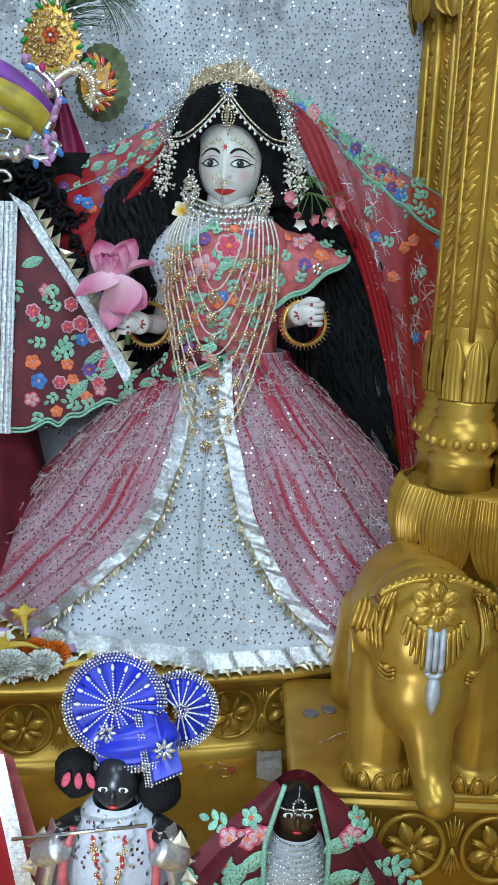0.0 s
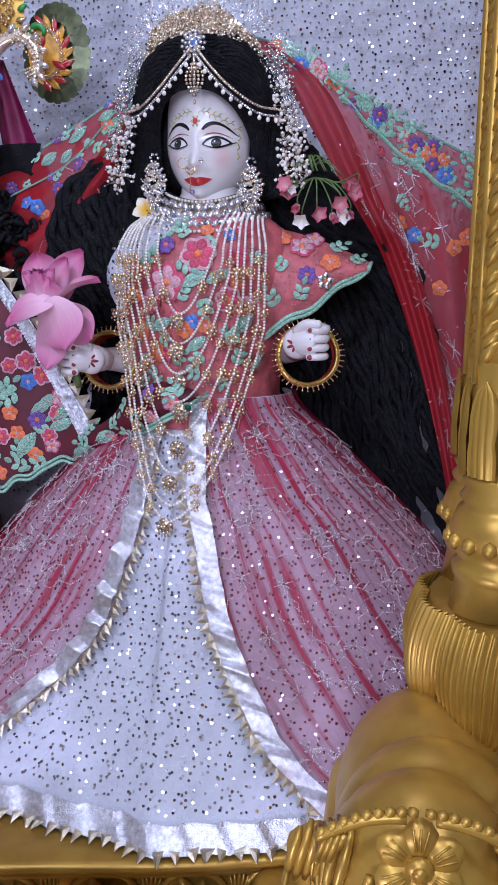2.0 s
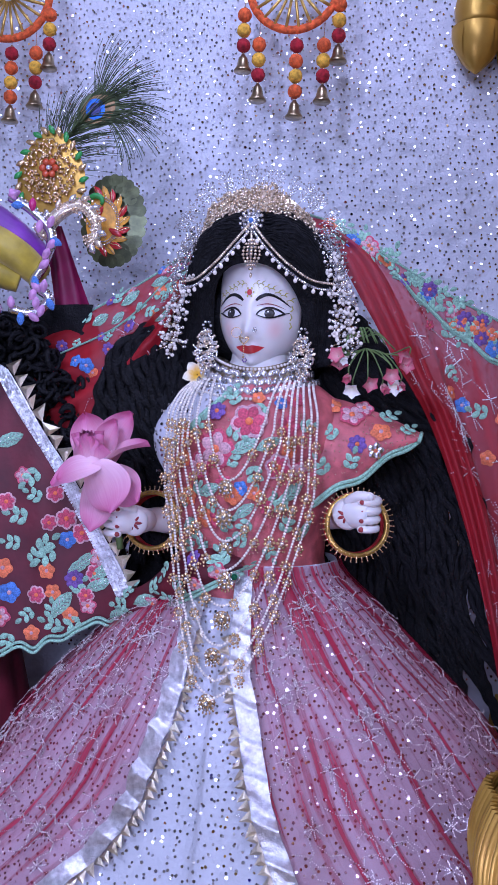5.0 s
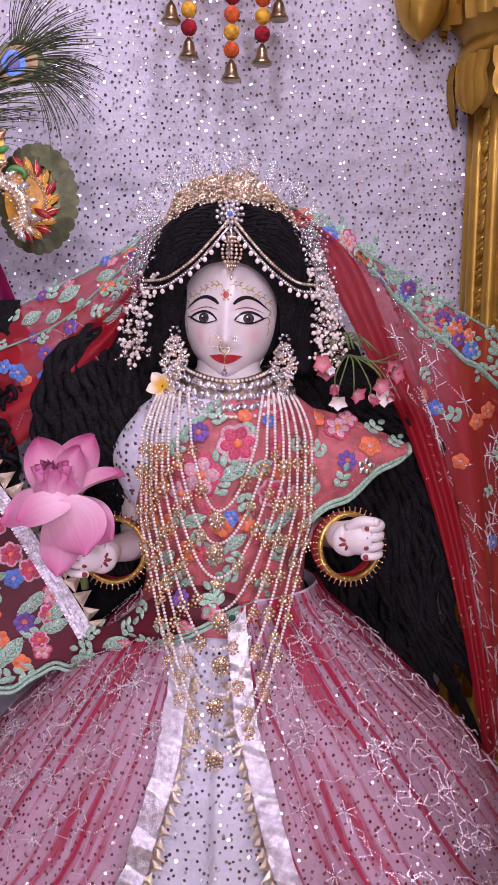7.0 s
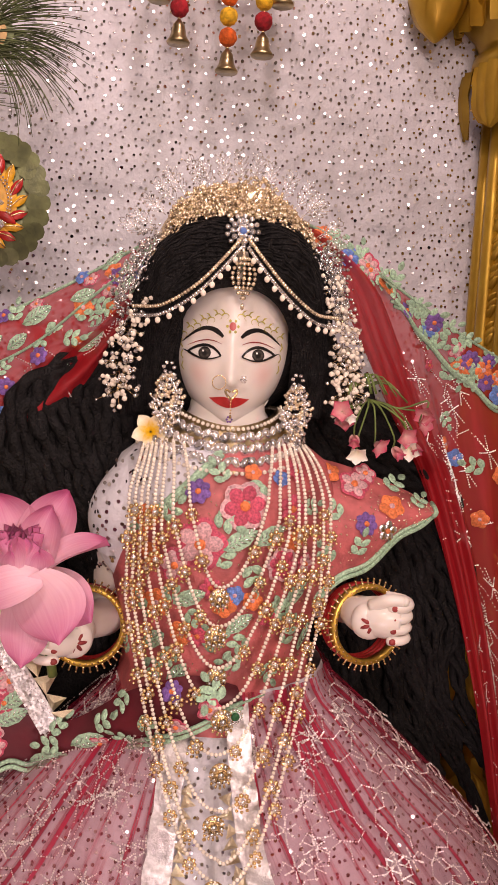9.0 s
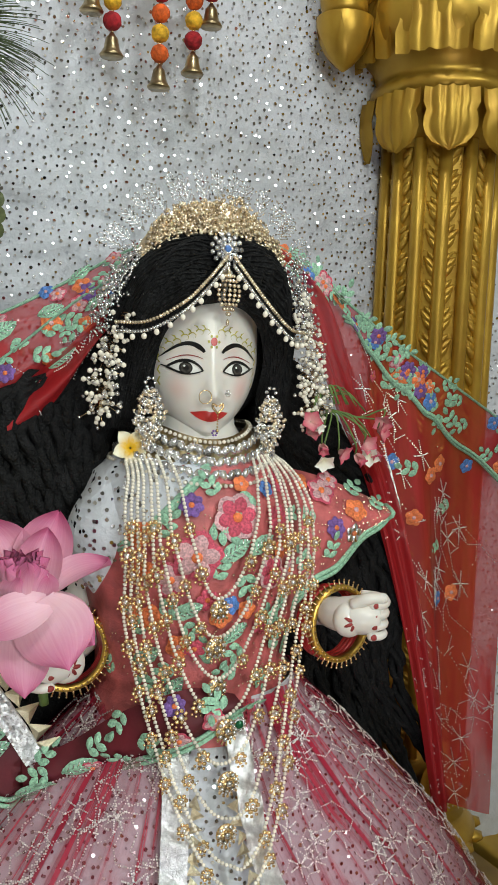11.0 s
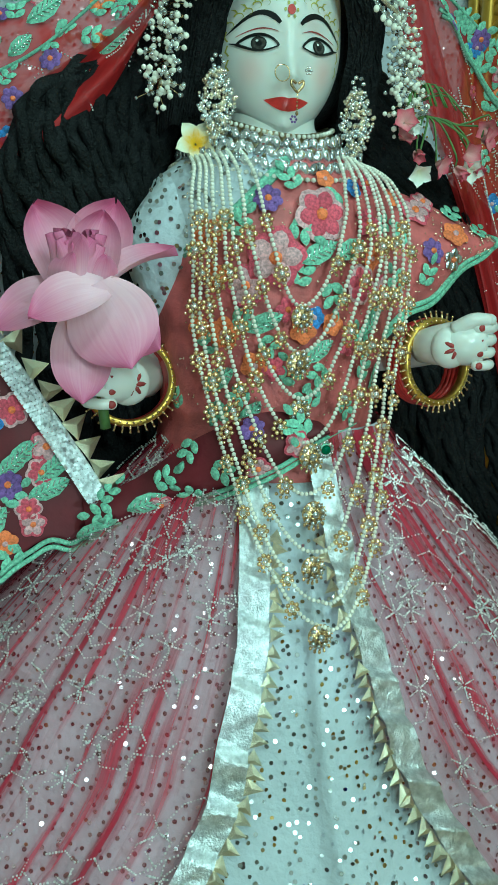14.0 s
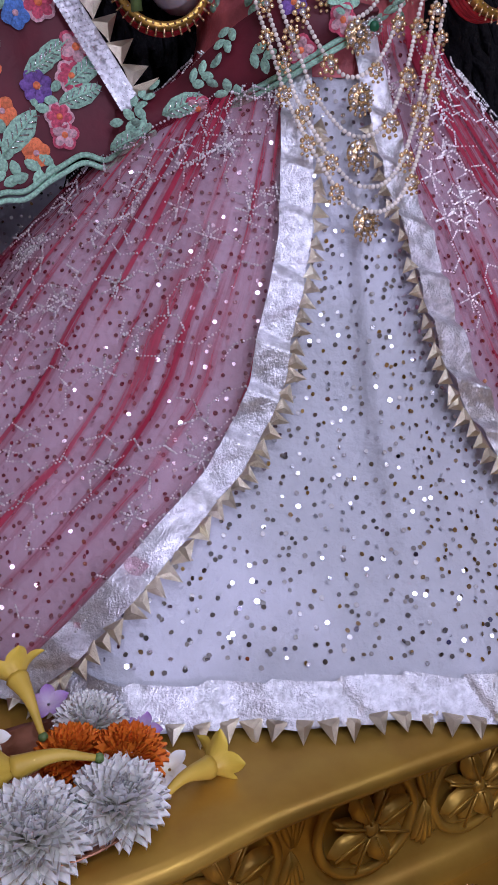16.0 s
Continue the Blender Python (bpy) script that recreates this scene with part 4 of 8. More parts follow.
gi = gown.matrix_world.inverted()
rnd = random.Random(3)
first = True
for side in (-1, 1):
    z = 1.015
    while z < 1.42:
        x = border(z, side) - side * 0.0095
        psi = psi_of(x, z)
        o = tip if first else another(tip, gown)
        first = False
        d = skirt(psi_of(border(z + 0.004, side), z + 0.004), z + 0.004) - skirt(psi_of(border(z - 0.004, side), z - 0.004), z - 0.004)
        nn = skirt_n(psi, z)
        across = np.cross(nn, d)
        across *= -side * np.sign(across[0])
        o.matrix_parent_inverse = gi
        trim_at(o, skirt(psi, z, 0.020), nn, across + np.array((0, 0, -0.3)) * np.linalg.norm(across), 0.0185 - 0.005 * (z - 1.0) / 0.4, rnd)
        z += 0.0125 * max(0.45, abs(d[2]) / np.linalg.norm(d))
psi = -1.75
while psi < 1.6:
    o = another(tip, gown)
    o.matrix_parent_inverse = gi
    p = skirt(psi, 0.996, 0.006)
    nn = skirt_n(psi, 1.0)
    trim_at(o, p, nn, np.array((0, 0, -1.0)) + np.array((nn[0], nn[1], 0)) * 1.6, 0.0185, rnd)
    p2 = skirt(psi + 0.01, 0.996)
    psi += 0.01 * 0.0185 / max(1e-4, float(np.linalg.norm(p2 - skirt(psi, 0.996))))

# silver thread stars and zigzags on the net
b = Bag()
rnd = random.Random(21)


def net_pt(side, u, v):
    z = 1.0 + 0.50 * v
    p0 = psi_of(border(z, side), z)
    psi = p0 + (side * 2.4 - p0) * u
    return skirt(psi, z, 0.0205 - 0.009 * v)


for side in (-1, 1):
    for k in range(105):
        u, v = rnd.uniform(0.03, 0.62), rnd.uniform(0.04, 0.93)
        c = net_pt(side, u, v)
        du = 0.0115 / max(1e-4, float(np.linalg.norm(net_pt(side, u + 0.01, v) - c))) * 0.01
        dv = 0.0115 / max(1e-4, float(np.linalg.norm(net_pt(side, u, v + 0.01) - c))) * 0.01
        if k % 3 == 0:
            for a in range(6):
                q = a * math.pi / 3 + 0.3
                for r in np.linspace(0.25, 1.15, 6):
                    ball(b, net_pt(side, u + du * r * math.cos(q) + rnd.gauss(0, 0.0004), v + dv * r * math.sin(q)), (rnd.uniform(0.0007, 0.0013),) * 3)
        q = rnd.uniform(0, 6.28)
        uu, vv = u, v
        for seg in range(7):
            q += rnd.choice((-1.0, 1.0)) * rnd.uniform(0.6, 1.3)
            for t in range(6):
                uu += du * 0.24 * math.cos(q)
                vv += dv * 0.24 * math.sin(q)
                if 0.0 < uu < 0.7 and 0.01 < vv < 0.97:
                    ball(b, net_pt(side, uu, vv), (rnd.uniform(0.0006, 0.0013),) * 3)
tagged(part("thread_work", b, THREAD, gown, "silver thread stars and zigzags", False), kind="stuff")

# ---- the bodice: red cloth, embroidered, with a winged shoulder ----
bodice = thing("bodice", "red embroidered bodice with a scalloped shoulder wing", "bodice", at=(TCX, CY, 1.5))
b = Bag()
addgrid(b, lambda u, v: torso(2 * math.pi * u, 1.455 + 0.30 * v, 0.003), 120, 60, cu=True)
V = b.v[0]
for i, q in enumerate(b.f):
    c = V[list(q)].mean(axis=0)
    if c[0] < -0.06 and c[2] > 1.745 + (c[0] + 0.062) * 0.95:
        b.m[i] = 1
bodice_cloth = part("cloth", b, [RED_CLOTH, CLOTH], bodice)
b = Bag()
rnd = random.Random(44)
for k in range(240):
    psi, z = rnd.uniform(-1.5, 0.0), rnd.uniform(1.62, 1.755)
    p = torso(psi, z, 0.0045)
    if p[0] < -0.066 and z > 1.75 + (p[0] + 0.062) * 0.95:
        sequin(b, p, torso_n(psi, z), 0.0021, 0.15, rnd)
tagged(part("yoke_sequins", b, SEQUIN, bodice, "small silver sequins", False), kind="stuff")


def wing(u, v):
    """Shoulder wing: u outwards, v from the top edge to the lower one."""
    top = np.array((-0.01, 1.70, 1.742)) * (1 - u) + np.array((0.19, 1.69, 1.688)) * u + np.array((0, 0, 0.012 * math.sin(math.pi * u)))
    low = np.array((-0.005, 1.645, 1.56)) * (1 - u) + np.array((0.186, 1.675, 1.678)) * u + np.array((0.0, 0, -0.01 * math.sin(math.pi * u) + 0.004 * math.sin(18 * u)))
    p = top * (1 - v) + low * v
    return p + np.array((0, -0.035 * math.sin(math.pi * v) * (1 - 0.6 * u), 0))


b = Bag()
addgrid(b, wing, 30, 20)
bodice_wing = part("shoulder_wing", b, RED_CLOTH, bodice)
b = Bag()
for o in (0.0, 0.006):
    tube(b, [wing(u, 1.0) + np.array((0, -0.004, o)) for u in np.linspace(0.0, 1.0, 40)], 0.0028, 6)
tube(b, [wing(1.0, v) + np.array((0.001, -0.003, 0)) for v in np.linspace(0, 1, 5)], 0.0028, 6)
part("scallop_cord", b, E_GREEN, bodice, "mint green corded edge")
b = Bag()
for o in (0.0, 0.005):
    tube(b, [np.array((x, front_y(x, 1.745 + (x + 0.062) * 0.95 - o) - 0.004, 1.745 + (x + 0.062) * 0.95 - o)) for x in np.linspace(-0.06, -0.15, 24)], 0.0036, 6)
part("yoke_cord", b, E_GREEN, bodice, "mint green corded edge")
sl = Bag()
addgrid(sl, lambda u, v: np.array((-0.145, 1.70, 1.67)) + np.array((0.045 * math.cos(6.2832 * u) * math.sin(math.pi * (0.02 + 0.96 * v)) - 0.018 * (v - 0.3), 0.05 * math.sin(6.2832 * u) * math.sin(math.pi * (0.02 + 0.96 * v)), 0.075 - 0.15 * v)), 28, 20, cu=True)
part("sleeve", sl, CLOTH, bodice, "white sequinned sleeve")


# ---- embroidery ----
THREADS = [E_GREEN, E_ORANGE, E_PURPLE, E_BLUE, E_PINK, E_LILAC, SILVER]


def surf_frame(fn, u, v, flip=1):
    d = 2e-3
    a = np.asarray(fn(u + d, v)) - np.asarray(fn(u - d, v))
    c = np.asarray(fn(u, v + d)) - np.asarray(fn(u, v - d))
    n = np.cross(a, c)
    n /= np.linalg.norm(n) + 1e-12
    if n[1] > 0:
        n = -n
    return np.asarray(fn(u, v)) + n * 0.0022, n


def sprig(bag, p, n, ang, size, leaves=3, m=0):
    R = frame_of(n)
    for k in range(leaves):
        off = R @ np.array((math.cos(ang) * size * 0.5 * k, math.sin(ang) * size * 0.5 * k, 0.0))
        for s in (-1, 1):
            pad(bag, np.asarray(p) + off, R, size * 0.66, size * 0.44, ang + s * 0.85, size * 0.05, m, 0.35)
    off = R @ np.array((math.cos(ang) * size * 0.5 * leaves, math.sin(ang) * size * 0.5 * leaves, 0.0))
    pad(bag, np.asarray(p) + off, R, size * 0.62, size * 0.42, ang, size * 0.05, m, 0.35)


def embroider(owner, fn, spots, rg, scale=1.0):
    """spots: (u, v, kind, size). Kinds: a thread's number for a blossom, -1 a leafy sprig, -2 one large leaf, -3 a double rose."""
    for u, v, kind, size in spots:
        bag = Bag()
        p, n = surf_frame(fn, u, v)
        a = rg.uniform(0, 6.28)
        size *= scale
        if kind >= 0:
            blossom(bag, p, n, size, kind, 1 if kind not in (1, 3) else 5, 5 if kind != 2 else 7, a, {5: 4, 3: 3, 1: 1}.get(kind))
        elif kind == -1:
            sprig(bag, p, n, a, size * 0.85, 2)
        elif kind == -2:
            R = frame_of(n)
            a = 0.35 + a * 0.12
            pad(bag, p, R, size * 1.7, size * 0.85, a, size * 0.06, 0, 0.45, -size * 0.85)
            for q in np.linspace(-0.55, 0.6, 6):
                for sd in (-1, 1):
                    c0 = p + n * size * 0.07 + R @ np.array((size * q * math.cos(a), size * q * math.sin(a), 0.0))
                    c1 = c0 + R @ np.array((size * 0.34 * math.cos(a + sd * 0.8), size * 0.34 * math.sin(a + sd * 0.8), 0.0)) * (1 - 0.45 * abs(q))
                    tube(bag, [c0, c1], 0.0007, 4, 6)
            tube(bag, [p + n * size * 0.075 + R @ np.array((size * q * math.cos(a), size * q * math.sin(a), 0.0)) for q in (-0.8, 0.0, 0.8)], 0.001, 4, 0)
        else:
            blossom(bag, p, n, size, 4, 1, 6, a, 5)
        part("thread_leaf" if kind in (-1, -2) else "thread_flower", bag, THREADS, owner)


def scatter(rg, n, gap, ok=None, aspect=1.0):
    out = []
    for _ in range(n * 40):
        u, v = rg.random(), rg.random()
        if ok and not ok(u, v):
            continue
        if all((u - a) ** 2 + ((v - c) * aspect) ** 2 > gap * gap for a, c in out):
            out.append((u, v))
        if len(out) >= n:
            break
    return out


rnd = random.Random(11)


def chest(u, v):
    x, z = -0.165 + 0.21 * u, 1.735 - 0.22 * v
    y = front_y(x, z)
    return np.array((x, y - 0.006, z))


def spot(x, z, kind, size):
    return ((x + 0.165) / 0.21, (1.735 - z) / 0.22, kind, size)


fixed = [spot(-0.039, 1.694, -3, 0.046), spot(-0.085, 1.706, 2, 0.027), spot(-0.043, 1.661, -2, 0.024), spot(-0.082, 1.656, 5, 0.05), spot(-0.133, 1.676, 1, 0.026), spot(-0.046, 1.605, 3, 0.019),
         spot(-0.117, 1.678, -1, 0.024), spot(-0.066, 1.686, -1, 0.026), spot(-0.02, 1.715, -1, 0.026), spot(-0.058, 1.718, -1, 0.022), spot(-0.012, 1.665, -2, 0.022), spot(0.012, 1.69, 4, 0.032),
         spot(-0.105, 1.632, 5, 0.034), spot(-0.062, 1.634, -1, 0.024), spot(-0.03, 1.635, -1, 0.026), spot(-0.03, 1.726, 1, 0.017), spot(0.0, 1.72, 3, 0.017), spot(-0.128, 1.64, 1, 0.022),
         spot(0.002, 1.635, -3, 0.034), spot(-0.09, 1.60, -2, 0.022), spot(-0.04, 1.575, -2, 0.02), spot(-0.12, 1.59, 1, 0.028), spot(-0.01, 1.59, -1, 0.024), spot(-0.08, 1.56, 4, 0.024)]
more = [(u, v, rnd.choice((-1, -1, -2, 5, 4, -1, 1, -1)), rnd.uniform(0.02, 0.026)) for u, v in scatter(rnd, 26, 0.10, lambda u, v: (v > 0.55 or u > 0.85) and 0.1 < u < 0.96)]
embroider(bodice_cloth, chest, fixed + more, rnd)
embroider(bodice_wing, wing, [(0.38, 0.10, 1, 0.024), (0.52, 0.16, 5, 0.034), (0.73, 0.36, 1, 0.027), (0.57, 0.5, 2, 0.027), (0.73, 0.10, -1, 0.026), (0.88, 0.3, -1, 0.022),
                    (0.42, 0.42, -1, 0.024), (0.70, 0.66, 6, 0.024), (0.36, 0.75, -1, 0.026), (0.52, 0.78, -1, 0.024), (0.2, 0.5, 4, 0.028), (0.22, 0.2, -1, 0.024), (0.2, 0.78, -2, 0.02), (0.6, 0.03, 5, 0.026)], rnd)
b = Bag()
rg = random.Random(5)
for k in range(150):
    a, z = rg.uniform(3.2, 6.2), rg.uniform(-0.06, 0.065)
    s = math.sqrt(max(0.02, 1 - (z / 0.078) ** 2))
    nn = np.array((math.cos(a), math.sin(a), z * 6))
    sequin(b, np.array((-0.145 - 0.018 * (0.2 - z / 0.15) + 0.0462 * math.cos(a) * s, 1.70 + 0.0512 * math.sin(a) * s, 1.67 + z)), nn, 0.0022, 0.15, rg)
tagged(part("sequins", b, SEQUIN, bodice, "small silver sequins", False), kind="stuff")
b = Bag()
rg = random.Random(15)
for k in range(700):
    u, v = rg.random(), rg.random()
    if k % 3:
        p, n = surf_frame(chest, 0.08 + 0.86 * u, 0.1 + 0.9 * v)
    else:
        p, n = surf_frame(wing, 0.1 + 0.88 * u, 0.03 + 0.94 * v)
    ball(b, p, (rg.uniform(0.0006, 0.0013),) * 3)
tagged(part("glitter_beads", b, PALE_GOLD, bodice, "tiny gold glitter beads", False), kind="stuff")

# ---- the red veil over the head ----
veil = thing("veil", "sheer dark red veil with an embroidered flower border", "veil", at=(-0.04, 1.72, 2.0))
VL_T = [(-0.05, 1.685, 2.005), (-0.13, 1.735, 1.968), (-0.23, 1.765, 1.91), (-0.36, 1.79, 1.845), (-0.56, 1.80, 1.75)]
VL_B = [(-0.105, 1.69, 1.95), (-0.165, 1.715, 1.87), (-0.205, 1.735, 1.80), (-0.29, 1.76, 1.70), (-0.46, 1.78, 1.58)]
VL_T, VL_B = smooth_line(VL_T, 60), smooth_line(VL_B, 60)


def at(line, s):
    s = max(0.0, min(1.0, s)) * (len(line) - 1)
    i = min(int(s), len(line) - 2)
    return line[i] * (1 - (s - i)) + line[i + 1] * (s - i)


def veil_l(u, v):
    p = at(VL_T, u) * (1 - v) + at(VL_B, u) * v
    return p + np.array((0, -0.012 * math.sin(math.pi * v) + 0.006 * math.sin(17 * v + 4 * u) * (0.2 + u), 0))


VR_T = smooth_line([(-0.05, 1.685, 2.005), (0.05, 1.712, 1.985), (0.116, 1.72, 1.948), (0.21, 1.73, 1.893), (0.30, 1.745, 1.85), (0.46, 1.765, 1.77)], 60)
VR_I = smooth_line([(-0.05, 1.685, 2.005), (0.045, 1.695, 1.95), (0.105, 1.715, 1.865), (0.15, 1.73, 1.79), (0.205, 1.745, 1.70), (0.26, 1.752, 1.56), (0.305, 1.752, 1.40), (0.345, 1.745, 1.20)], 80)
VR_O = smooth_line([(0.46, 1.765, 1.77), (0.475, 1.80, 1.60), (0.47, 1.80, 1.4), (0.46, 1.78, 1.20)], 60)


def veil_r(u, v):
    p = at(VR_T, u) + (at(VR_I, v) - VR_I[0]) * (1 - u) + (at(VR_O, v) - VR_O[0]) * u
    return p + np.array((0.0, 0.008 * math.sin(15 * u + 3 * v) * min(1, 4 * v), 0.0))


b = Bag()
addgrid(b, veil_l, 70, 40)
net_fold = part("net_fold", b, RED_VEIL, veil)
b = Bag()
addgrid(b, veil_r, 60, 110)
net_fall = part("net_fall", b, RED_VEIL, veil)
# a gathered second layer along the inner edges
b = Bag()
addgrid(b, lambda u, v: veil_l(u, 0.62 + 0.38 * v) + np.array((0, -0.006 + 0.006 * math.sin(9 * v + 11 * u), 0)), 60, 16)
part("net_gather", b, RED_VEIL, veil)
b = Bag()
addgrid(b, lambda u, v: veil_r(0.16 * u, 0.02 + 0.96 * v) + np.array((0, -0.006 + 0.006 * math.sin(12 * u + 9 * v), 0)), 16, 90)
part("net_gather", b, RED_VEIL, veil)
rnd = random.Random(31)
cyc = [-1, 1, -1, 2, -1, 3, -1, -1, 5, -1, 2, -1, 1]
sp = []
for k in range(34):
    u = 0.13 + 0.026 * k
    for row, vv in enumerate((0.03, 0.075, 0.125)):
        sp.append((min(0.98, u + 0.012 * (row % 2)), vv + rnd.gauss(0, 0.006), cyc[(k + row * 4) % len(cyc)], rnd.uniform(0.018, 0.026)))
for u, v in scatter(rnd, 26, 0.09, lambda u, v: u > 0.35 and 0.2 < v < 0.6):
    sp.append((u, v, rnd.choice((-1, 1, -1, 3, 4)), rnd.uniform(0.016, 0.026)))
sp = [q for q in sp if not (q[0] < 0.25 and q[1] > 0.1)]
rnd.shuffle(sp)
sp = [q for i, q in enumerate(sp) if i % 2 or q[2] < 0 and i % 4]
embroider(net_fall, veil_r, sp, rnd)
sp = [(u, v, rnd.choice((-1, -1, -1, 1, 2, 3, 5, -2)), rnd.uniform(0.016, 0.024)) for u, v in scatter(rnd, 70, 0.062, lambda u, v: v < 0.7 and u > 0.12)]
embroider(net_fold, veil_l, sp, rnd)
b = Bag()
for o in (0.0, 0.010):
    tube(b, [veil_r(u, 0.16 + o + 0.006 * math.sin(40 * u)) + np.array((0, -0.004, 0)) for u in np.linspace(0.2, 1.0, 60)], 0.0022, 5)
tube(b, [veil_r(u, 0.004) + np.array((0, -0.002, 0)) for u in np.linspace(0.1, 1.0, 60)], 0.0018, 5)
tube(b, [veil_l(u, 0.01) + np.array((0, -0.002, 0)) for u in np.linspace(0.1, 1.0, 60)], 0.0018, 5)
tube(b, [veil_l(u, 0.3 + 0.05 * math.sin(13 * u)) + np.array((0, -0.003, 0)) for u in np.linspace(0.15, 1.0, 60)], 0.0016, 5)
part("cord", b, E_GREEN, veil, "mint green couched cord")
b = Bag()
rnd = random.Random(77)
for fn, n, lim in ((veil_r, 46, lambda u, v: v > 0.2), (veil_l, 16, lambda u, v: v > 0.6)):
    for u, v in scatter(rnd, n, 0.045, lim):
        c = fn(u, v)
        du = 0.016 / max(1e-3, float(np.linalg.norm(fn(u + 0.01, v) - c)) * 100)
        dv = 0.016 / max(1e-3, float(np.linalg.norm(fn(u, v + 0.01) - c)) * 100)
        for a in range(6):
            q = a * math.pi / 3 + u * 9
            for r in np.linspace(0.15, 1.2, 7):
                ball(b, np.asarray(fn(u + du * r * math.cos(q), v + dv * r * math.sin(q))) + np.array((0, -0.003, 0)), (0.001,) * 3)
        uu, vv = u, v
        for seg in range(4):
            q += rnd.choice((-1, 1)) * rnd.uniform(0.6, 1.3)
            for t in range(7):
                uu += du * 0.25 * math.cos(q)
                vv += dv * 0.25 * math.sin(q)
                if 0.01 < uu < 0.99 and 0.01 < vv < 0.99:
                    ball(b, np.asarray(fn(uu, vv)) + np.array((0, -0.003, 0)), (0.0009,) * 3)
tagged(part("thread_work", b, THREAD, veil, "silver thread stars", False), kind="stuff")

# ---- black wig ----
wig = thing("wig", "long black curly wig parted in the middle", "wig", at=(-0.047, 1.75, 1.9))
b = Bag()


def lumpy(p, k=0.006, f=28):
    n = noise.noise(Vector(p) * f)
    return np.asarray(p) * 1.0 + np.array((k * n, k * noise.noise(Vector(p) * f + Vector((9, 0, 0))), k * n))


addgrid(b, lambda u, v: lumpy((-0.047 + 0.108 * math.cos(6.2832 * u) * math.sin(math.pi * v), 1.762 + 0.082 * math.sin(6.2832 * u) * math.sin(math.pi * v), 1.878 + 0.108 * math.cos(math.pi * v))), 50, 40, cu=True)
part("cap", b, HAIR, wig)


def lock(pts, r, seed, n=70, twist=26, strands=5):
    L = smooth_line(pts, n)
    for s in range(strands):
        bag = Bag()
        ph = 2 * math.pi * s / strands
        P = []
        for i, p in enumerate(L):
            t = i / (n - 1)
            q = r * 0.62 * math.sin(math.pi * min(1, 0.15 + 0.85 * t) * 0.9 + 0.2)
            a = ph + twist * t
            P.append(np.asarray(p) + np.array((q * math.cos(a), 0.8 * q * math.sin(a), 0.3 * q * math.sin(a + 1))) + 0.010 * np.array((noise.noise(Vector(p) * 32 + Vector((s * 3, seed, 0))), 0.5 * noise.noise(Vector(p) * 32 + Vector((seed, s, 5))), noise.noise(Vector(p) * 32 + Vector((0, s, seed))))))
        tube(bag, P, lambda u: r * (0.5 - 0.25 * u), 6)
        part("lock", bag, HAIR, wig)


HX = -0.046
for s in (-1, 1):
    HL = smooth_line([(HX - 0.006, 1.644, 1.914), (HX - 0.006 + s * 0.028, 1.646, 1.907), (HX - 0.004 + s * 0.050, 1.660, 1.888), (HX + s * 0.0625, 1.682, 1.855), (HX + s * 0.066, 1.705, 1.815), (HX + s * 0.07, 1.72, 1.77)], 40)
    HB = smooth_line([(HX, 1.672, 1.992), (HX + s * 0.05, 1.676, 1.984), (HX + s * 0.088, 1.69, 1.955), (HX + s * 0.108, 1.705, 1.905), (HX + s * 0.112, 1.72, 1.84), (HX + s * 0.11, 1.735, 1.77)], 40)

    def swoop(u, v):
        p = at(HL, u) * (1 - v) + at(HB, u) * v
        k = math.sin(math.pi * v) ** 0.6
        wave = 0.0045 * math.sin(2.4 * math.pi * v + 9 * u + 2 * noise.noise(Vector((u * 6, v * 2, s)))) + 0.003 * noise.noise(Vector((u * 22, v * 5, s + 4)))
        n = 0.003 * noise.noise(Vector((u * 40, v * 9, s)))
        return p + np.array((s * 0.3, -1, 0.35)) * (0.017 * k + (wave + n) * k)
    b = Bag()
    addgrid(b, swoop, 110, 40)
    part("front_swoop", b, HAIR, wig)
    for j in range(26):
        b = Bag()
        v0 = 0.04 + 0.92 * j / 25
        tube(b, [swoop(u, v0 + 0.03 * math.sin(20 * u + j)) + np.array((0, -0.001, 0.0005)) for u in np.linspace(0.0, 1.0, 40)], lambda q: 0.0012, 4)
        part("strand", b, HAIR, wig)
rg = random.Random(12)
for k in range(16):
    x = -0.155 - 0.0085 * k
    lock([(-0.10 - 0.003 * k, 1.75, 1.87), (x + 0.02, 1.745 + 0.003 * (k % 3), 1.80), (x - 0.008 + rg.gauss(0, 0.006), 1.742, 1.70), (x + rg.gauss(0, 0.008), 1.75, 1.60), (x + 0.008 + rg.gauss(0, 0.01), 1.76, 1.48 + rg.gauss(0, 0.02))],
         0.016, 40 + k, 60, 20 + rg.uniform(-6, 10), 4)
for k in range(20):
    x = 0.055 + 0.0118 * k
    lock([(0.03 + 0.002 * k, 1.76, 1.87), (0.05 + 0.005 * k, 1.765, 1.78), (x * 0.8 + 0.02, 1.77 + 0.004 * (k % 3), 1.68), (x + rg.gauss(0, 0.006), 1.775, 1.55), (x + 0.01 + rg.gauss(0, 0.008), 1.785, 1.42), (x + 0.02 + 0.1 * (k / 20) , 1.79, 1.27 - 0.04 * (k % 3))],
         0.016, 80 + k, 60, 22 + rg.uniform(-6, 10), 4)
b = Bag()
addgrid(b, lambda u, v: lumpy(((-0.30 + 0.58 * u) * (0.35 + 0.65 * v ** 0.6) - 0.02 * (1 - v), 1.80 + 0.01 * math.sin(20 * u), 1.86 - 0.62 * v), 0.01, 20), 40, 40)
part("back_hair", b, HAIR, wig)

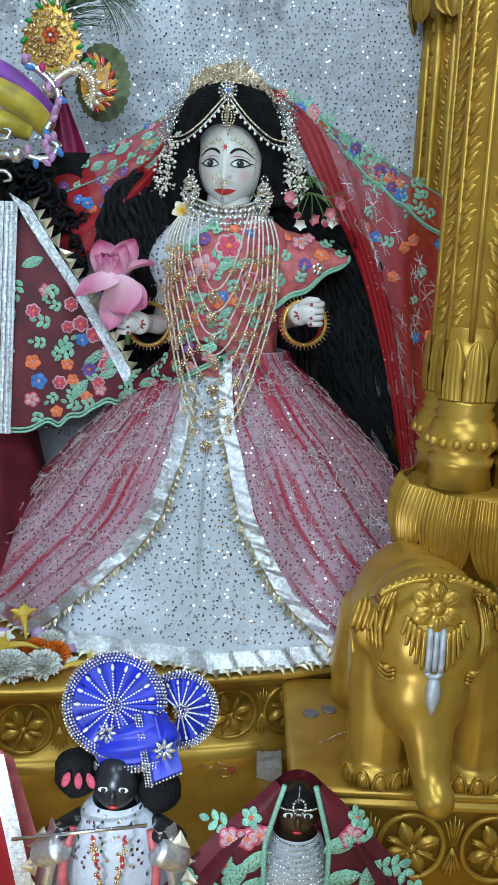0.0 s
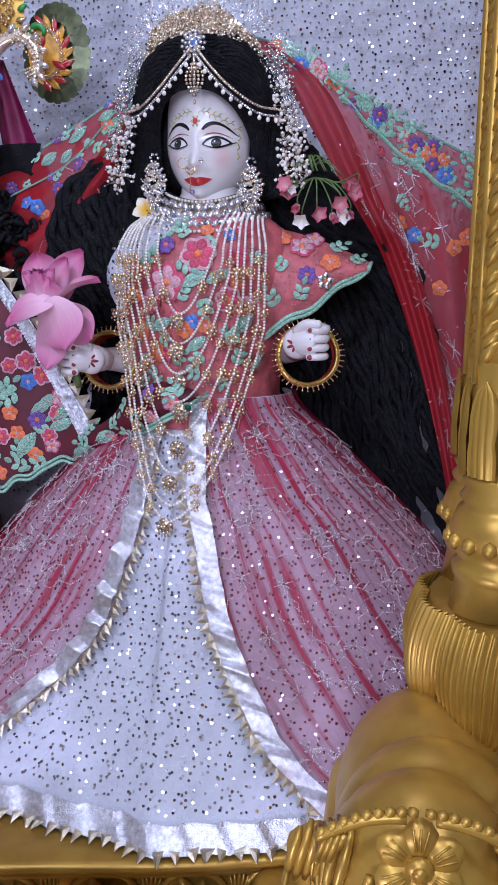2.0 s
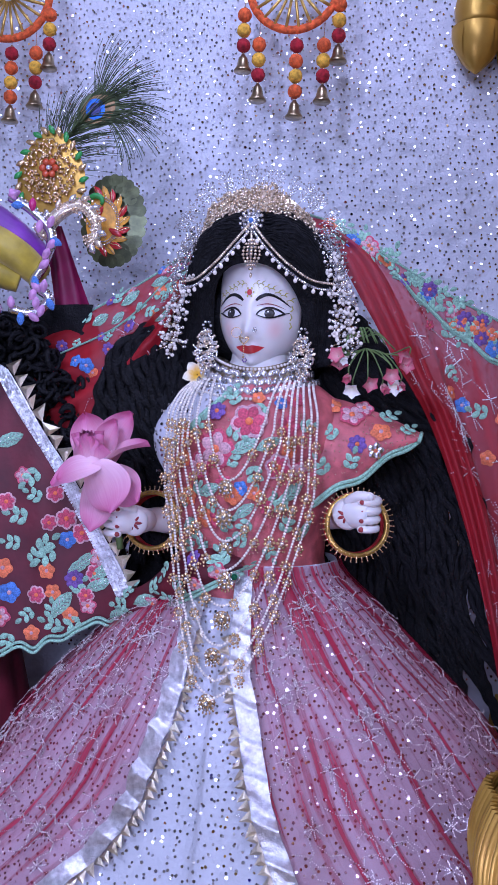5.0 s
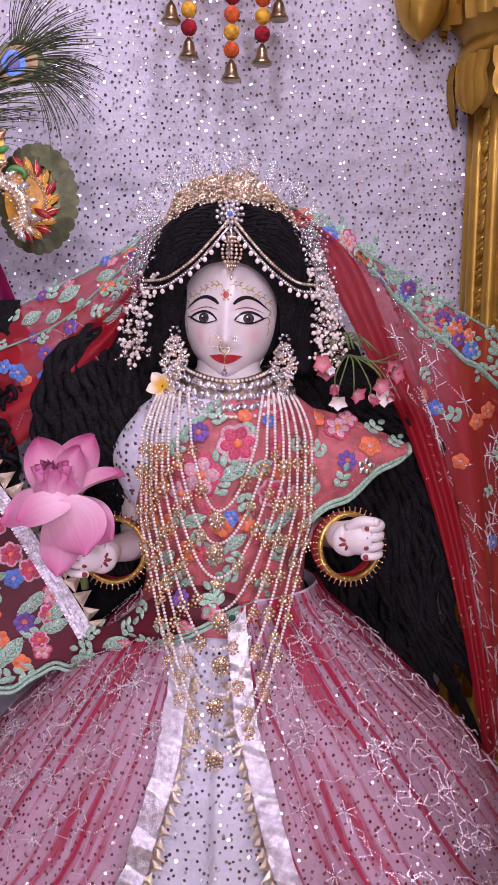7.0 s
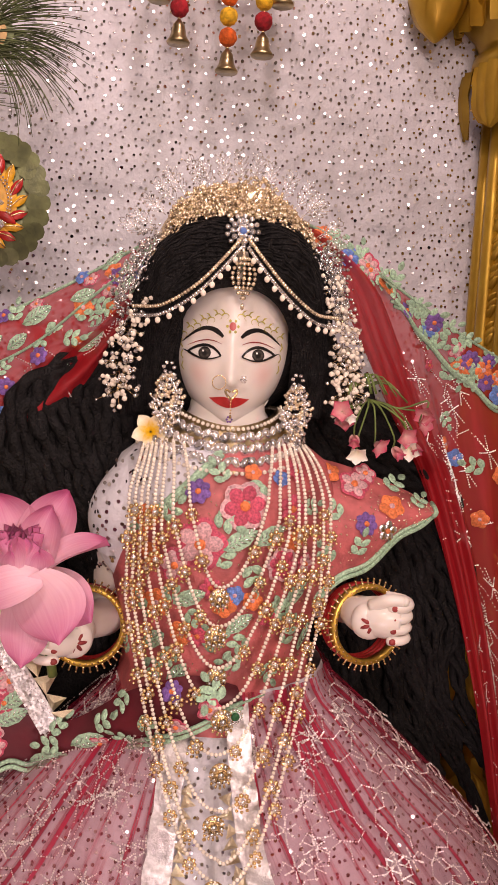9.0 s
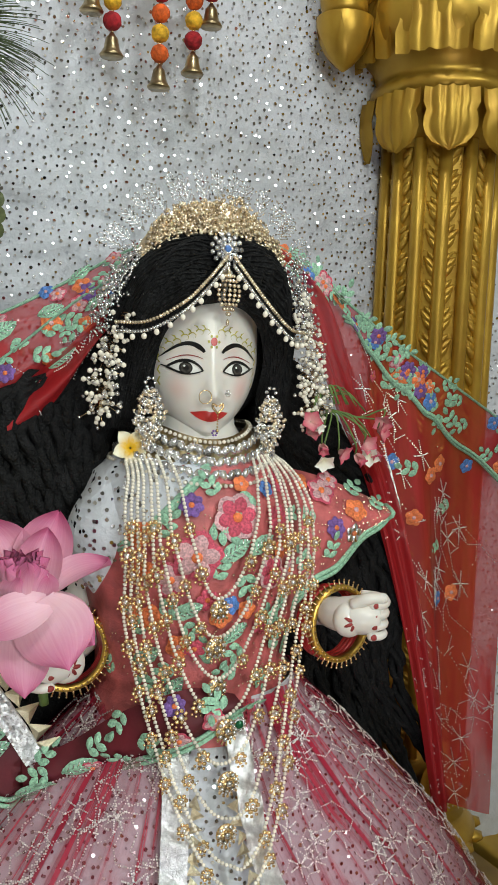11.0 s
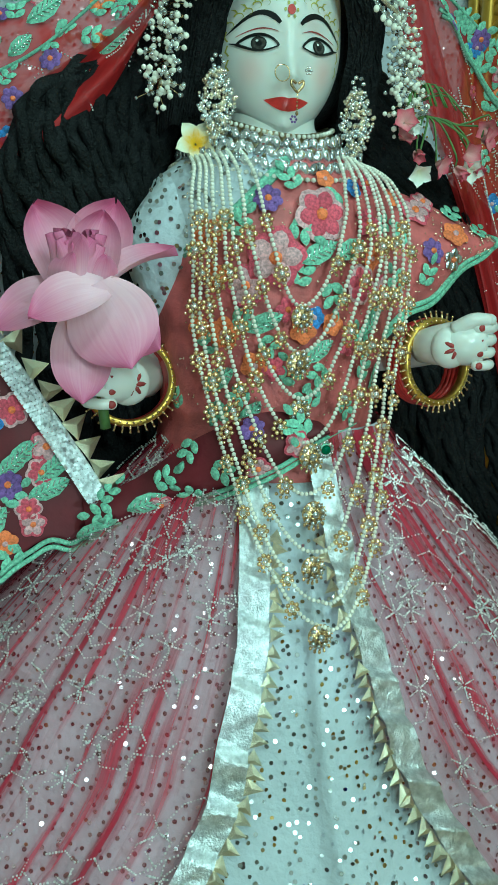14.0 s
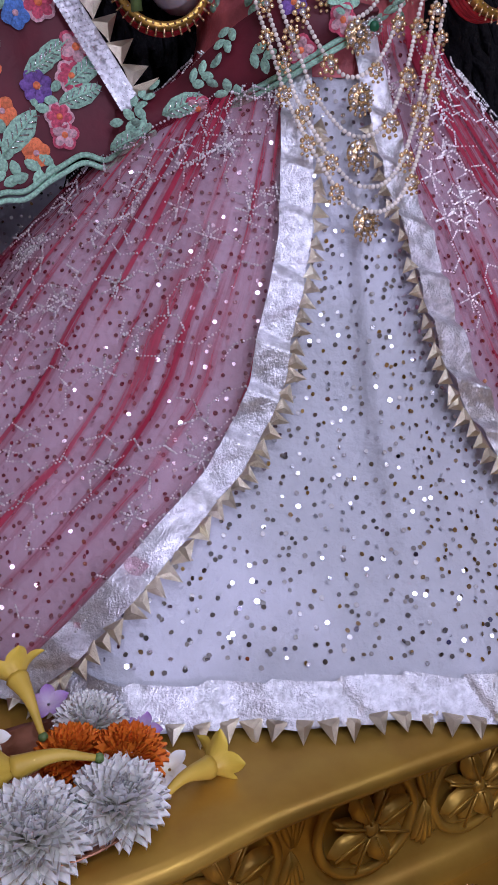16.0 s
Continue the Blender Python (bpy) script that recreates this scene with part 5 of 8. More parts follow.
# ---- crown and head jewels ----
rnd = random.Random(50)
crown = thing("crown", "gold beaded tiara with silver wire sprigs and a crystal flower", "crown", at=(-0.047, 1.67, 1.97))
HX = -0.047


def arch(th, rho):
    """th from straight up; rho from the head's middle; the tiara leans forward."""
    return np.array((-0.050 + rho * 1.06 * math.sin(th), 1.655 + 0.055 * (1 - math.cos(th)) + 0.25 * (rho - 0.09), 1.905 + rho * math.cos(th) * 1.02))


b = Bag()
for k in range(1500):
    th = rnd.uniform(-1.15, 1.15)
    hi = 0.118 - 0.030 * (abs(th) / 1.15) ** 1.5 + 0.004 * math.sin(9 * th)
    rho = rnd.uniform(0.076 + 0.010 * abs(th), hi)
    ball(b, arch(th, rho) + np.array((0, rnd.gauss(0, 0.003), 0)), (rnd.uniform(0.0014, 0.0026),) * 3, 0)
part("bead_arch", b, PALE_GOLD, crown, "gold beadwork arch")
b = Bag()
addgrid(b, lambda u, v: arch(-1.15 + 2.3 * u, 0.078 + 0.010 * abs(-1.15 + 2.3 * u) + v * (0.034 - 0.034 * (abs(2 * u - 1)) ** 1.5)) + np.array((0, 0.005, 0)), 40, 6)
part("backing", b, PALE_GOLD, crown)
for s in (-1, 1):
    b = Bag()
    for k in range(420):
        t = rnd.random()
        c = at(smooth_line([(HX + s * 0.088, 1.675, 1.962), (HX + s * 0.108, 1.68, 1.93), (HX + s * 0.122, 1.685, 1.89)], 20), t)
        ball(b, c + np.array((rnd.gauss(0, 0.006), rnd.gauss(0, 0.004), rnd.gauss(0, 0.008))), (rnd.uniform(0.0012, 0.0024),) * 3)
    part("bead_band", b, CRYSTAL, crown, "band of silver beads")
for k in range(17):
    th = -1.0 + 2.0 * k / 16 + rnd.gauss(0, 0.03)
    p0 = arch(th, 0.105)
    L = 0.018 + 0.014 * math.cos(th * 1.4) + rnd.uniform(0, 0.008)
    bag = Bag()
    dirv = np.array((math.sin(th * 1.15), 0.18, math.cos(th * 1.15)))
    side = np.array((dirv[2], 0, -dirv[0]))
    tube(bag, [p0 + dirv * L * t for t in np.linspace(0, 1, 5)], 0.0005, 4)
    for j in range(9):
        c = p0 + dirv * L * (0.2 + 0.09 * j)
        sd = (-1) ** j
        if j == 8:
            sd = 0.0
        tip_ = c + side * sd * 0.007 + dirv * 0.007
        loop = [c + (tip_ - c) * (0.5 - 0.5 * math.cos(a)) + np.cross(dirv, (0, 1, 0)) * 0.0 + side * 0.0 + dirv * 0.0026 * math.sin(a) * (1 if sd else 0) + side * 0.0028 * math.sin(a) * (0 if sd else 1) for a in np.linspace(0, 6.2832, 9)[:-1]]
        tube(bag, loop, 0.0004, 4, 0, True)
        ball(bag, tip_, (0.0011,) * 3)
    part("wire_sprig", bag, SILVER, crown, "silver wire sprig")
b = Bag()
R = frame_of((-0.1, -1, 0.15))
jc = np.array((-0.0515, 1.634, 1.967))
for ring, n, r0 in ((0.0045, 6, 0.0032), (0.0100, 10, 0.0037), (0.0155, 13, 0.0031)):
    for k in range(n):
        a = 2 * math.pi * k / n
        ball(b, jc + R @ np.array((ring * math.cos(a), ring * math.sin(a), 0.004 - ring * 0.2)), (r0, r0, r0), 0)
ball(b, jc + np.array((0, -0.005, 0)), (0.0034,) * 3, 1, ICO2)
part("crystal_flower", b, [CRYSTAL, E_BLUE], crown, "crystal flower with a pale blue stone")

tikka = thing("head_chain", "pearl and crystal forehead chain with a gold drop", "jewellery", at=(-0.047, 1.65, 1.94))
b = Bag()
for k in range(9):
    w = 0.0115 * math.sin(math.pi * (k + 1.2) / 9.5)
    for j in range(-2, 3):
        ball(b, (-0.049 + w * j / 2, 1.627 + 0.0004 * j * j, 1.940 - 0.0048 * k), (0.0024,) * 3)
tube(b, [(-0.049, 1.627, 1.940), (-0.052, 1.635, 1.96)], 0.0018, 6)
ball(b, (-0.049, 1.630, 1.893), (0.002, 0.002, 0.004))
part("drop", b, PALE_GOLD, tikka, "gold drop pendant")
for s in (-1, 1):
    for row, (dz, mt) in enumerate(((0.0, CRYSTAL), (0.009, PALE_GOLD))):
        b = Bag()
        path = smooth_line([(-0.050 + s * 0.004, 1.626, 1.950 + dz), (-0.050 + s * 0.024, 1.624, 1.926 + dz), (-0.049 + s * 0.048, 1.629, 1.902 + dz), (-0.048 + s * 0.080, 1.649, 1.882 + dz), (-0.047 + s * 0.108, 1.672, 1.880 + dz)], 46)
        for i, p in enumerate(path):
            ball(b, p + np.array((0, -0.002, 0)), (0.0023,) * 3)
        part("chain", b, mt, tikka, "row of set crystals")
        if row == 0:
            for i in range(3, 45, 4):
                bb = Bag()
                ball(bb, path[i] + np.array((0, -0.002, -0.0055)), (0.0029, 0.0029, 0.0034), 0, ICO2)
                part("pearl_drop", bb, PEARL, tikka)

for s, cx, cz, yy in ((-1, -0.116, 1.797, 1.676), (1, 0.022, 1.790, 1.672)):
    ear = thing("earring", "large gold leaf-shaped earring set with crystals", "jewellery", "pair of earrings", (cx, yy, cz))
    b = Bag()
    rg = random.Random(60)
    for k in range(330):
        t = rg.random()
        w = 0.0185 * math.sin(math.pi * min(1, 0.08 + 0.86 * t)) ** 0.8
        x = rg.uniform(-1, 1) * w
        ball(b, (cx + x, yy - 0.004 + rg.gauss(0, 0.0015), cz + 0.024 - 0.058 * t), (rg.uniform(0.0014, 0.0026),) * 3, 0 if rg.random() < 0.45 else 1)
    for a in range(6):
        ball(b, (cx + 0.0055 * math.cos(a), yy - 0.004, cz + 0.031 + 0.0055 * math.sin(a)), (0.0024,) * 3, 1)
    leaf_part = part("leaf", b, [PALE_GOLD, CRYSTAL], ear)
    for k in range(3):
        b = Bag()
        ball(b, (cx + (k - 1) * 0.006, yy - 0.003, cz - 0.038 + 0.002 * abs(k - 1)), (0.0022, 0.0022, 0.004))
        part("drop", b, CRYSTAL, leaf_part)

for s, pts, n in ((-1, [(-0.145, 1.685, 1.905), (-0.158, 1.685, 1.87), (-0.165, 1.685, 1.835), (-0.168, 1.685, 1.80)], 190), (1, [(0.052, 1.69, 1.945), (0.066, 1.69, 1.90), (0.078, 1.69, 1.85), (0.08, 1.69, 1.80)], 280)):
    tas = thing("pearl_tassel", "bunch of pearl and crystal sprays on wires", "jewellery", "pearl tassels", pts[1])
    L = smooth_line(pts, 30)
    rg = random.Random(70 + s)
    b, w_, c_ = Bag(), Bag(), Bag()
    for k in range(n):
        t = rg.random() ** 0.7
        base = at(L, t)
        a, q = rg.uniform(-0.5, 3.64), rg.uniform(0.004, 0.012 + 0.018 * t)
        e = base + np.array((q * math.cos(a) * 0.9, -0.006 - rg.random() * 0.014, -q * abs(math.sin(a)) * 0.9))
        (ball(b, e, (rg.uniform(0.0022, 0.0034),) * 3) if rg.random() < 0.6 else ball(c_, e, (rg.uniform(0.0016, 0.0028),) * 3))
        if k % 2 == 0:
            tube(w_, [base, (base + e) / 2 + np.array((0, -0.003, 0)), e], 0.0004, 3)
    tagged(part("pearls", b, PEARL, tas, "small round pearls"), kind="stuff")
    tagged(part("crystals", c_, CRYSTAL, tas, "clear crystal beads"), kind="stuff")
    part("wires", w_, JEWEL_GOLD, tas)

nr = thing("nose_ring", "fine gold nose ring with a drop", "jewellery", at=(-0.055, 1.637, 1.81))
b = Bag()
NP = np.array((-0.0555, 1.6345, 1.8035))
tube(b, [NP + np.array((-0.0115 + 0.007 * math.cos(a), 0.004, 0.0125 + 0.007 * math.sin(a))) for a in np.linspace(0, 6.2832, 20)[:-1]], 0.0005, 5, 0, True)
for s in (-1, 1):
    tube(b, smooth_line([NP + np.array((0.0005, -0.002, -0.004)), NP + np.array((0.0005 + s * 0.0055, -0.002, 0.002)), NP + np.array((0.0005 + s * 0.0052, -0.002, 0.006)), NP + np.array((0.0005 + s * 0.001, -0.002, 0.0035))], 12), 0.0012, 6)
for k in range(5):
    ball(b, NP + np.array((0.0005, -0.0025, -0.006 - 0.003 * k)), (0.0011,) * 3)
ball(b, NP + np.array((0.0005, -0.0025, -0.0215)), (0.0016, 0.0016, 0.0022))
part("ring", b, JEWEL_GOLD, nr)
b = Bag()
for k in range(7):
    ball(b, NP + np.array((0.0135 + 0.0025 * math.cos(k * 1.05) * (k < 6), 0.004, 0.0165 + 0.003 * math.sin(k * 1.05) * (k < 6))), (0.0014,) * 3)
part("stud", b, CRYSTAL, nr, "crystal nose stud")
b = Bag()
for k in range(6):
    ball(b, np.array((-0.0545 + 0.0026 * math.cos(k * 1.05), 1.6405, 1.7785 + 0.0026 * math.sin(k * 1.05))), (0.0013,) * 3)
part("chin_gem", b, E_PURPLE, nr, "tiny purple chin gem")

# ---- choker and pearl necklaces ----
choker = thing("choker", "broad choker of marquise crystals and pearls", "jewellery", at=(-0.047, 1.67, 1.765))
for row, (z, r, n, mt, sc) in enumerate(((1.769, 0.059, 54, PEARL, (0.0025, 0.0025, 0.0025)), (1.760, 0.066, 34, CRYSTAL, (0.0056, 0.0036, 0.0080)), (1.749, 0.075, 40, CRYSTAL, (0.0056, 0.0036, 0.0082)),
                                         (1.737, 0.084, 46, CRYSTAL, (0.0052, 0.0036, 0.0078)), (1.727, 0.0905, 74, PEARL, (0.0026, 0.0026, 0.0026)))):
    b = Bag()
    for k in range(n):
        a = -math.pi / 2 + (k - n / 2) * 2 * math.pi / n * 0.75
        tw = np.array(Euler((0, 0.6 * (-1) ** k, a + math.pi / 2)).to_matrix()) if mt is CRYSTAL else None
        ball(b, (-0.047 + r * 1.06 * math.cos(a), 1.722 + r * 1.1 * math.sin(a), z + 0.016 - 0.018 * max(0.0, -math.sin(a)) ** 2), sc, 0, ICO1, tw)
    part("row", b, mt, choker)
b = Bag()
addgrid(b, lambda u, v: (-0.047 + (0.055 + 0.034 * v) * 1.06 * math.cos(6.2832 * u), 1.723 + (0.055 + 0.034 * v) * 1.1 * math.sin(6.2832 * u), 1.788 - 0.018 * max(0.0, -math.sin(6.2832 * u)) ** 2 - 0.046 * v), 40, 4, cu=True)
part("band", b, BRASS, choker)

ros = Bag()
for k in range(7):
    a = 2 * math.pi * k / 7
    ball(ros, (0.0046 * math.cos(a), 0, 0.0046 * math.sin(a)), (0.0021, 0.0018, 0.0021), 0)
ball(ros, (0, -0.0016, 0), (0.0026, 0.0022, 0.0026), 1)
for k in (-1, 0, 1):
    ball(ros, (0.004 * k, 0, -0.0085 + 0.0012 * abs(k)), (0.0014,) * 3, 0)
rosette_mesh = None
rnd = random.Random(90)
STR = [(0.033, 0.046, 1.615), (0.049, 0.058, 1.575), (0.060, 0.068, 1.535), (0.067, 0.078, 1.497), (0.074, 0.086, 1.452), (0.080, 0.096, 1.405), (0.086, 0.106, 1.366), (0.092, 0.114, 1.347)]
for k, (wl, wr, zb) in enumerate(STR):
    nk = thing("pearl_necklace", "long string of small pearls with gold rosettes", "necklace", "pearl necklaces", (-0.055, 1.62, 1.74))
    xc = -0.062
    pts = []
    for t in np.linspace(-1, 1, 190):
        h = abs(t) ** 1.7
        w = wl if t < 0 else wr
        x = xc + math.copysign(w * min(1.0, h / 0.62) ** 0.5, t)
        z = zb + (1.752 - zb) * h
        g = max(0.0, (z - 1.70) / 0.052) ** 1.4
        mid = -0.104 if t < 0 else 0.012
        x = x + (mid + (x - mid) * 0.62 - x) * g
        flat = CY - np.interp(z, TZ, TB) * math.sqrt(max(0.02, 1 - ((x - TCX) / (np.interp(z, TZ, TA) + 0.05 * (1 - min(1.0, g)))) ** 2))
        pts.append(np.array((x, min(front_y(x, z), flat) - 0.0155 - 0.012 * max(0.0, min(1.0, (1.57 - z) / 0.05)) - 0.0012 * (k % 4) + 0.007 * min(1.0, g) - 0.006 * max(0.0, min(1.0, (1.53 - z) / 0.05)), z)))
    d = [0.0]
    for i in range(1, len(pts)):
        d.append(d[-1] + float(np.linalg.norm(pts[i] - pts[i - 1])))
    n = int(d[-1] / 0.0042)
    b = Bag()
    where = []
    for i in range(n):
        q = d[-1] * i / (n - 1)
        p = np.array([np.interp(q, d, [c[m] for c in pts]) for m in range(3)])
        where.append(p)
        ball(b, p, (0.00225,) * 3)
    part("strand", b, PEARL, nk)
    for i in range(9 + (k * 4) % 9, n - 9, 11):
        if abs(i - n / 2) < 5 or where[i][2] > 1.698:
            continue
        if rosette_mesh is None:
            o = part("rosette", ros, [JEWEL_GOLD, CRYSTAL], nk)
            rosette_mesh = o.data
        else:
            o = new("rosette", rosette_mesh)
            o.parent = nk
        o.matrix_parent_inverse = nk.matrix_world.inverted()
        o.matrix_world = Matrix.Translation(where[i] + np.array((0, -0.0035, -0.004))) @ pose(0, 0, 0, 0, rnd.uniform(-25, 25), 0) @ Matrix.Scale(rnd.uniform(1.05, 1.4), 4)
pend = thing("pendant_chain", "row of large gold rosette pendants with crystals", "necklace", at=(-0.06, 1.6, 1.6))
big = Bag()
for ring, n, r0, mt in ((0.0032, 5, 0.0014, 0), (0.0068, 9, 0.0021, 1), (0.0088, 18, 0.0008, 0)):
    for k in range(n):
        a = 2 * math.pi * (k + 0.5) / n
        ball(big, (ring * math.cos(a), -0.002 + 0.15 * ring, ring * math.sin(a)), (r0, r0 * 0.8, r0), mt)
ball(big, (0, -0.0026, 0), (0.0026, 0.0022, 0.0026), 1, ICO2)
lathe(big, [(0.0, 0.0084), (0.001, 0.0088), (0.002, 0.0084)], (0, 0, 0), 18, 0)
big.v[-1] = big.v[-1][:, [0, 2, 1]]
for k in range(-2, 3):
    ball(big, (0.0035 * k, 0, -0.0112 + 0.0009 * k * k), (0.0012, 0.0012, 0.0018), 0)
big_mesh = None
for k, (x, z, sc) in enumerate(((-0.0635, 1.606, 1.15), (-0.065, 1.566, 1.25), (-0.062, 1.5235, 1.2), (-0.056, 1.485, 1.3), (-0.057, 1.436, 1.25), (-0.064, 1.392, 1.2), (-0.065, 1.338, 1.25))):
    if big_mesh is None:
        o = part("rosette", big, [JEWEL_GOLD, CRYSTAL], pend)
        big_mesh = o.data
    else:
        o = new("rosette", big_mesh)
        o.parent = pend
    o.matrix_parent_inverse = pend.matrix_world.inverted()
    o.matrix_world = Matrix.Translation((x, front_y(x, z) - 0.0235 - 0.012 * (z < 1.5), z)) @ Matrix.Scale(sc, 4)
    if k == 3:
        b = Bag()
        ball(b, (x + 0.012, front_y(x, z) - 0.04, z + 0.006), (0.0045, 0.003, 0.0045), 0, ICO2)
        part("green_stone", b, mat("green_glass", (0.01, 0.12, 0.05), 0.08, 0.2, 0.1, 50, 0), pend, "round green stone")
        b = Bag()
        for a in range(14):
            ball(b, (x + 0.012 + 0.0068 * math.cos(a * 0.449), front_y(x, z) - 0.039, z + 0.006 + 0.0068 * math.sin(a * 0.449)), (0.0015,) * 3)
        part("stone_setting", b, CRYSTAL, pend)
# ---- bangles ----
for c, nrm in (((0.109, 1.645, 1.560), (0.22, -1, 0.12)), ((-0.192, 1.697, 1.542), (-0.12, -1, 0.15))):
    bg = thing("bangle", "broad spiked gold bangle over a red glass cuff", "bangle", "pair of bangles", c)
    R = frame_of(nrm)
    C = np.array(c)

    def hoop(q, a, o):
        return C + R @ np.array((1.1 * q * math.cos(a), 1.1 * q * math.sin(a), o))
    b = Bag()
    prof = [(0.0345, -0.004), (0.0345, 0.005), (0.036, 0.0062), (0.0395, 0.0052), (0.0405, 0.003), (0.0405, -0.003), (0.038, -0.005)]
    addgrid(b, lambda u, v: hoop(prof[min(6, int(v * 7 + 0.01))][0], 6.2832 * u, prof[min(6, int(v * 7 + 0.01))][1]), 56, 7, cu=True, cv=True)
    part("gold_ring", b, GOLD_HI, bg, "gold ring with pierced rim")
    spike = Bag()
    for k in range(40):
        a = 2 * math.pi * k / 40
        tube(spike, [hoop(0.0385, a, 0.004), hoop(0.0445, a, 0.003)], lambda t: 0.0016 - 0.0006 * t, 5)
        ball(spike, hoop(0.0455, a, 0.003), (0.0014,) * 3)
        ball(spike, hoop(0.0372, a + 0.078, 0.0062), (0.0013,) * 3)
    tagged(part("stud_rim", spike, JEWEL_GOLD, bg, "rim of gold spikes and studs"), kind="stuff")
    for k in range(4):
        b = Bag()
        tube(b, [hoop(0.0385 - 0.0006 * k, a, -0.008 - 0.0052 * k) for a in np.linspace(0, 6.2832, 41)[:-1]], 0.0029, 8, 0, True)
        part("glass_ring", b, PAINT_RED, bg, "dark red glass ring")


# ---- flowers ----
def gradient(name, base, tip, rough=0.5, sss=0.1, lo=0.0, hi=1.0):
    """A petal's colour, from its foot (v 0) to its tip (v 1), with fine veins."""
    m = mat(name, base, rough, 0, 0.05, 60, 0.1, 200, sss=sss)
    n, l = m.node_tree.nodes, m.node_tree.links
    uv = n.new("ShaderNodeUVMap")
    sep = n.new("ShaderNodeSeparateXYZ")
    l.new(uv.outputs[0], sep.inputs[0])
    mr = n.new("ShaderNodeMapRange")
    mr.inputs[1].default_value, mr.inputs[2].default_value = lo, hi
    l.new(sep.outputs[1], mr.inputs[0])
    wv = n.new("ShaderNodeTexNoise")
    mp = n.new("ShaderNodeMapping")
    mp.inputs["Scale"].default_value = (26, 1.2, 1)
    l.new(uv.outputs[0], mp.inputs[0])
    l.new(mp.outputs[0], wv.inputs["Vector"])
    wv.inputs["Scale"].default_value = 1.0
    ad = n.new("ShaderNodeMath")
    ad.operation = "MULTIPLY_ADD"
    ad.inputs[1].default_value, ad.inputs[2].default_value = 0.5, -0.25
    l.new(wv.outputs[0], ad.inputs[0])
    sm = n.new("ShaderNodeMath")
    sm.use_clamp = True
    l.new(ad.outputs[0], sm.inputs[0])
    l.new(mr.outputs[0], sm.inputs[1])
    mx = n.new("ShaderNodeMix")
    mx.data_type = "RGBA"
    mx.inputs[6].default_value, mx.inputs[7].default_value = (*base, 1), (*tip, 1)
    l.new(sm.outputs[0], mx.inputs[0])
    l.new(mx.outputs[2], n["Principled BSDF"].inputs["Base Color"])
    return m


LOTUS = gradient("lotus_petal", (0.84, 0.52, 0.62), (0.58, 0.13, 0.29), 0.45, 0.2, 0.2, 1.0)
WHITE_PETAL = gradient("white_petal", (0.82, 0.8, 0.6), (0.92, 0.91, 0.89), 0.6, 0.1)
PLUM = gradient("plumeria_petal", (0.85, 0.5, 0.02), (0.88, 0.84, 0.66), 0.5, 0.1, 0.2, 0.75)
MARIGOLD = gradient("marigold_petal", (0.6, 0.1, 0.0), (0.85, 0.24, 0.01), 0.6, 0.05)
YELLOW = gradient("yellow_petal", (0.62, 0.42, 0.05), (0.8, 0.6, 0.06), 0.5, 0.1)
PINKBUD = gradient("pink_petal", (0.7, 0.45, 0.42), (0.6, 0.06, 0.14), 0.5, 0.1)
LILAC_PETAL = gradient("lilac_petal", (0.6, 0.5, 0.62), (0.4, 0.2, 0.55), 0.5, 0.1)
STEM = mat("green_stem", (0.12, 0.2, 0.05), 0.5, 0, 0.2, 60, 0.1)


def petal_bag(foot, along, out, length, width, cup, curl, tipw=0.25, nu=9, nv=12, ruffle=0.0):
    """A petal from foot along a direction; it cups towards `out` and curls back at the tip."""
    A = Vector(along).normalized()
    O = Vector(out)
    O = (O - A * O.dot(A)).normalized()
    S = A.cross(O)
    bag = Bag()

    def fn(u, v):
        w = width * (math.sin(math.pi * min(1.0, 0.08 + 0.78 * v)) ** 0.62) * (1 - tipw * v * v) * (1 - 0.93 * v ** 9)
        x = (u - 0.5) * w
        up = cup * (4 * (u - 0.5) ** 2) * width * 0.5 - curl * length * v * v + 0.12 * length * math.sin(math.pi * v)
        up += ruffle * math.sin(14 * v + 9 * u) * length
        p = Vector(foot) + A * (length * v) + S * x + O * up
        return p[:]
    addgrid(bag, fn, nu, nv)
    return bag


lotus = thing("lotus_flower", "large opened pink lotus flower held in the statue's hand", "flower", at=(-0.238, 1.605, 1.55))
rg = random.Random(2)


def aimed_petal(tip, facing, width, cup, curl, foot=(-0.247, 1.613, 1.618)):
    """A petal from the flower's foot to its tip; `facing` is the side that it cups towards."""
    f, e = Vector(foot), Vector(tip)
    part("petal", petal_bag(f, e - f, facing, (e - f).length, width, cup, curl, 0.06, 13, 18), LOTUS, lotus)


AX = Vector((-0.03, -0.38, 0.92)).normalized()
RX = (Vector((1, 0, 0)) - AX * AX.x).normalized()
RY = AX.cross(RX)
CORE = Vector((-0.2545, 1.607, 1.621))
for k in range(40):
    q = k / 39
    a = radians(k * 137.5)
    r = RX * math.cos(a) + RY * math.sin(a)
    o = radians(1 + 11 * q)
    along = AX * math.cos(o) + r * math.sin(o)
    part("inner_petal", petal_bag(CORE + r * (0.003 + 0.0205 * math.sqrt(q)), along, AX * math.sin(o) - r * math.cos(o), 0.046 + 0.006 * q + rg.gauss(0, 0.003), 0.013 + 0.013 * q, 0.75, -0.04 - 0.14 * q, 0.0, 7, 9), LOTUS, lotus)
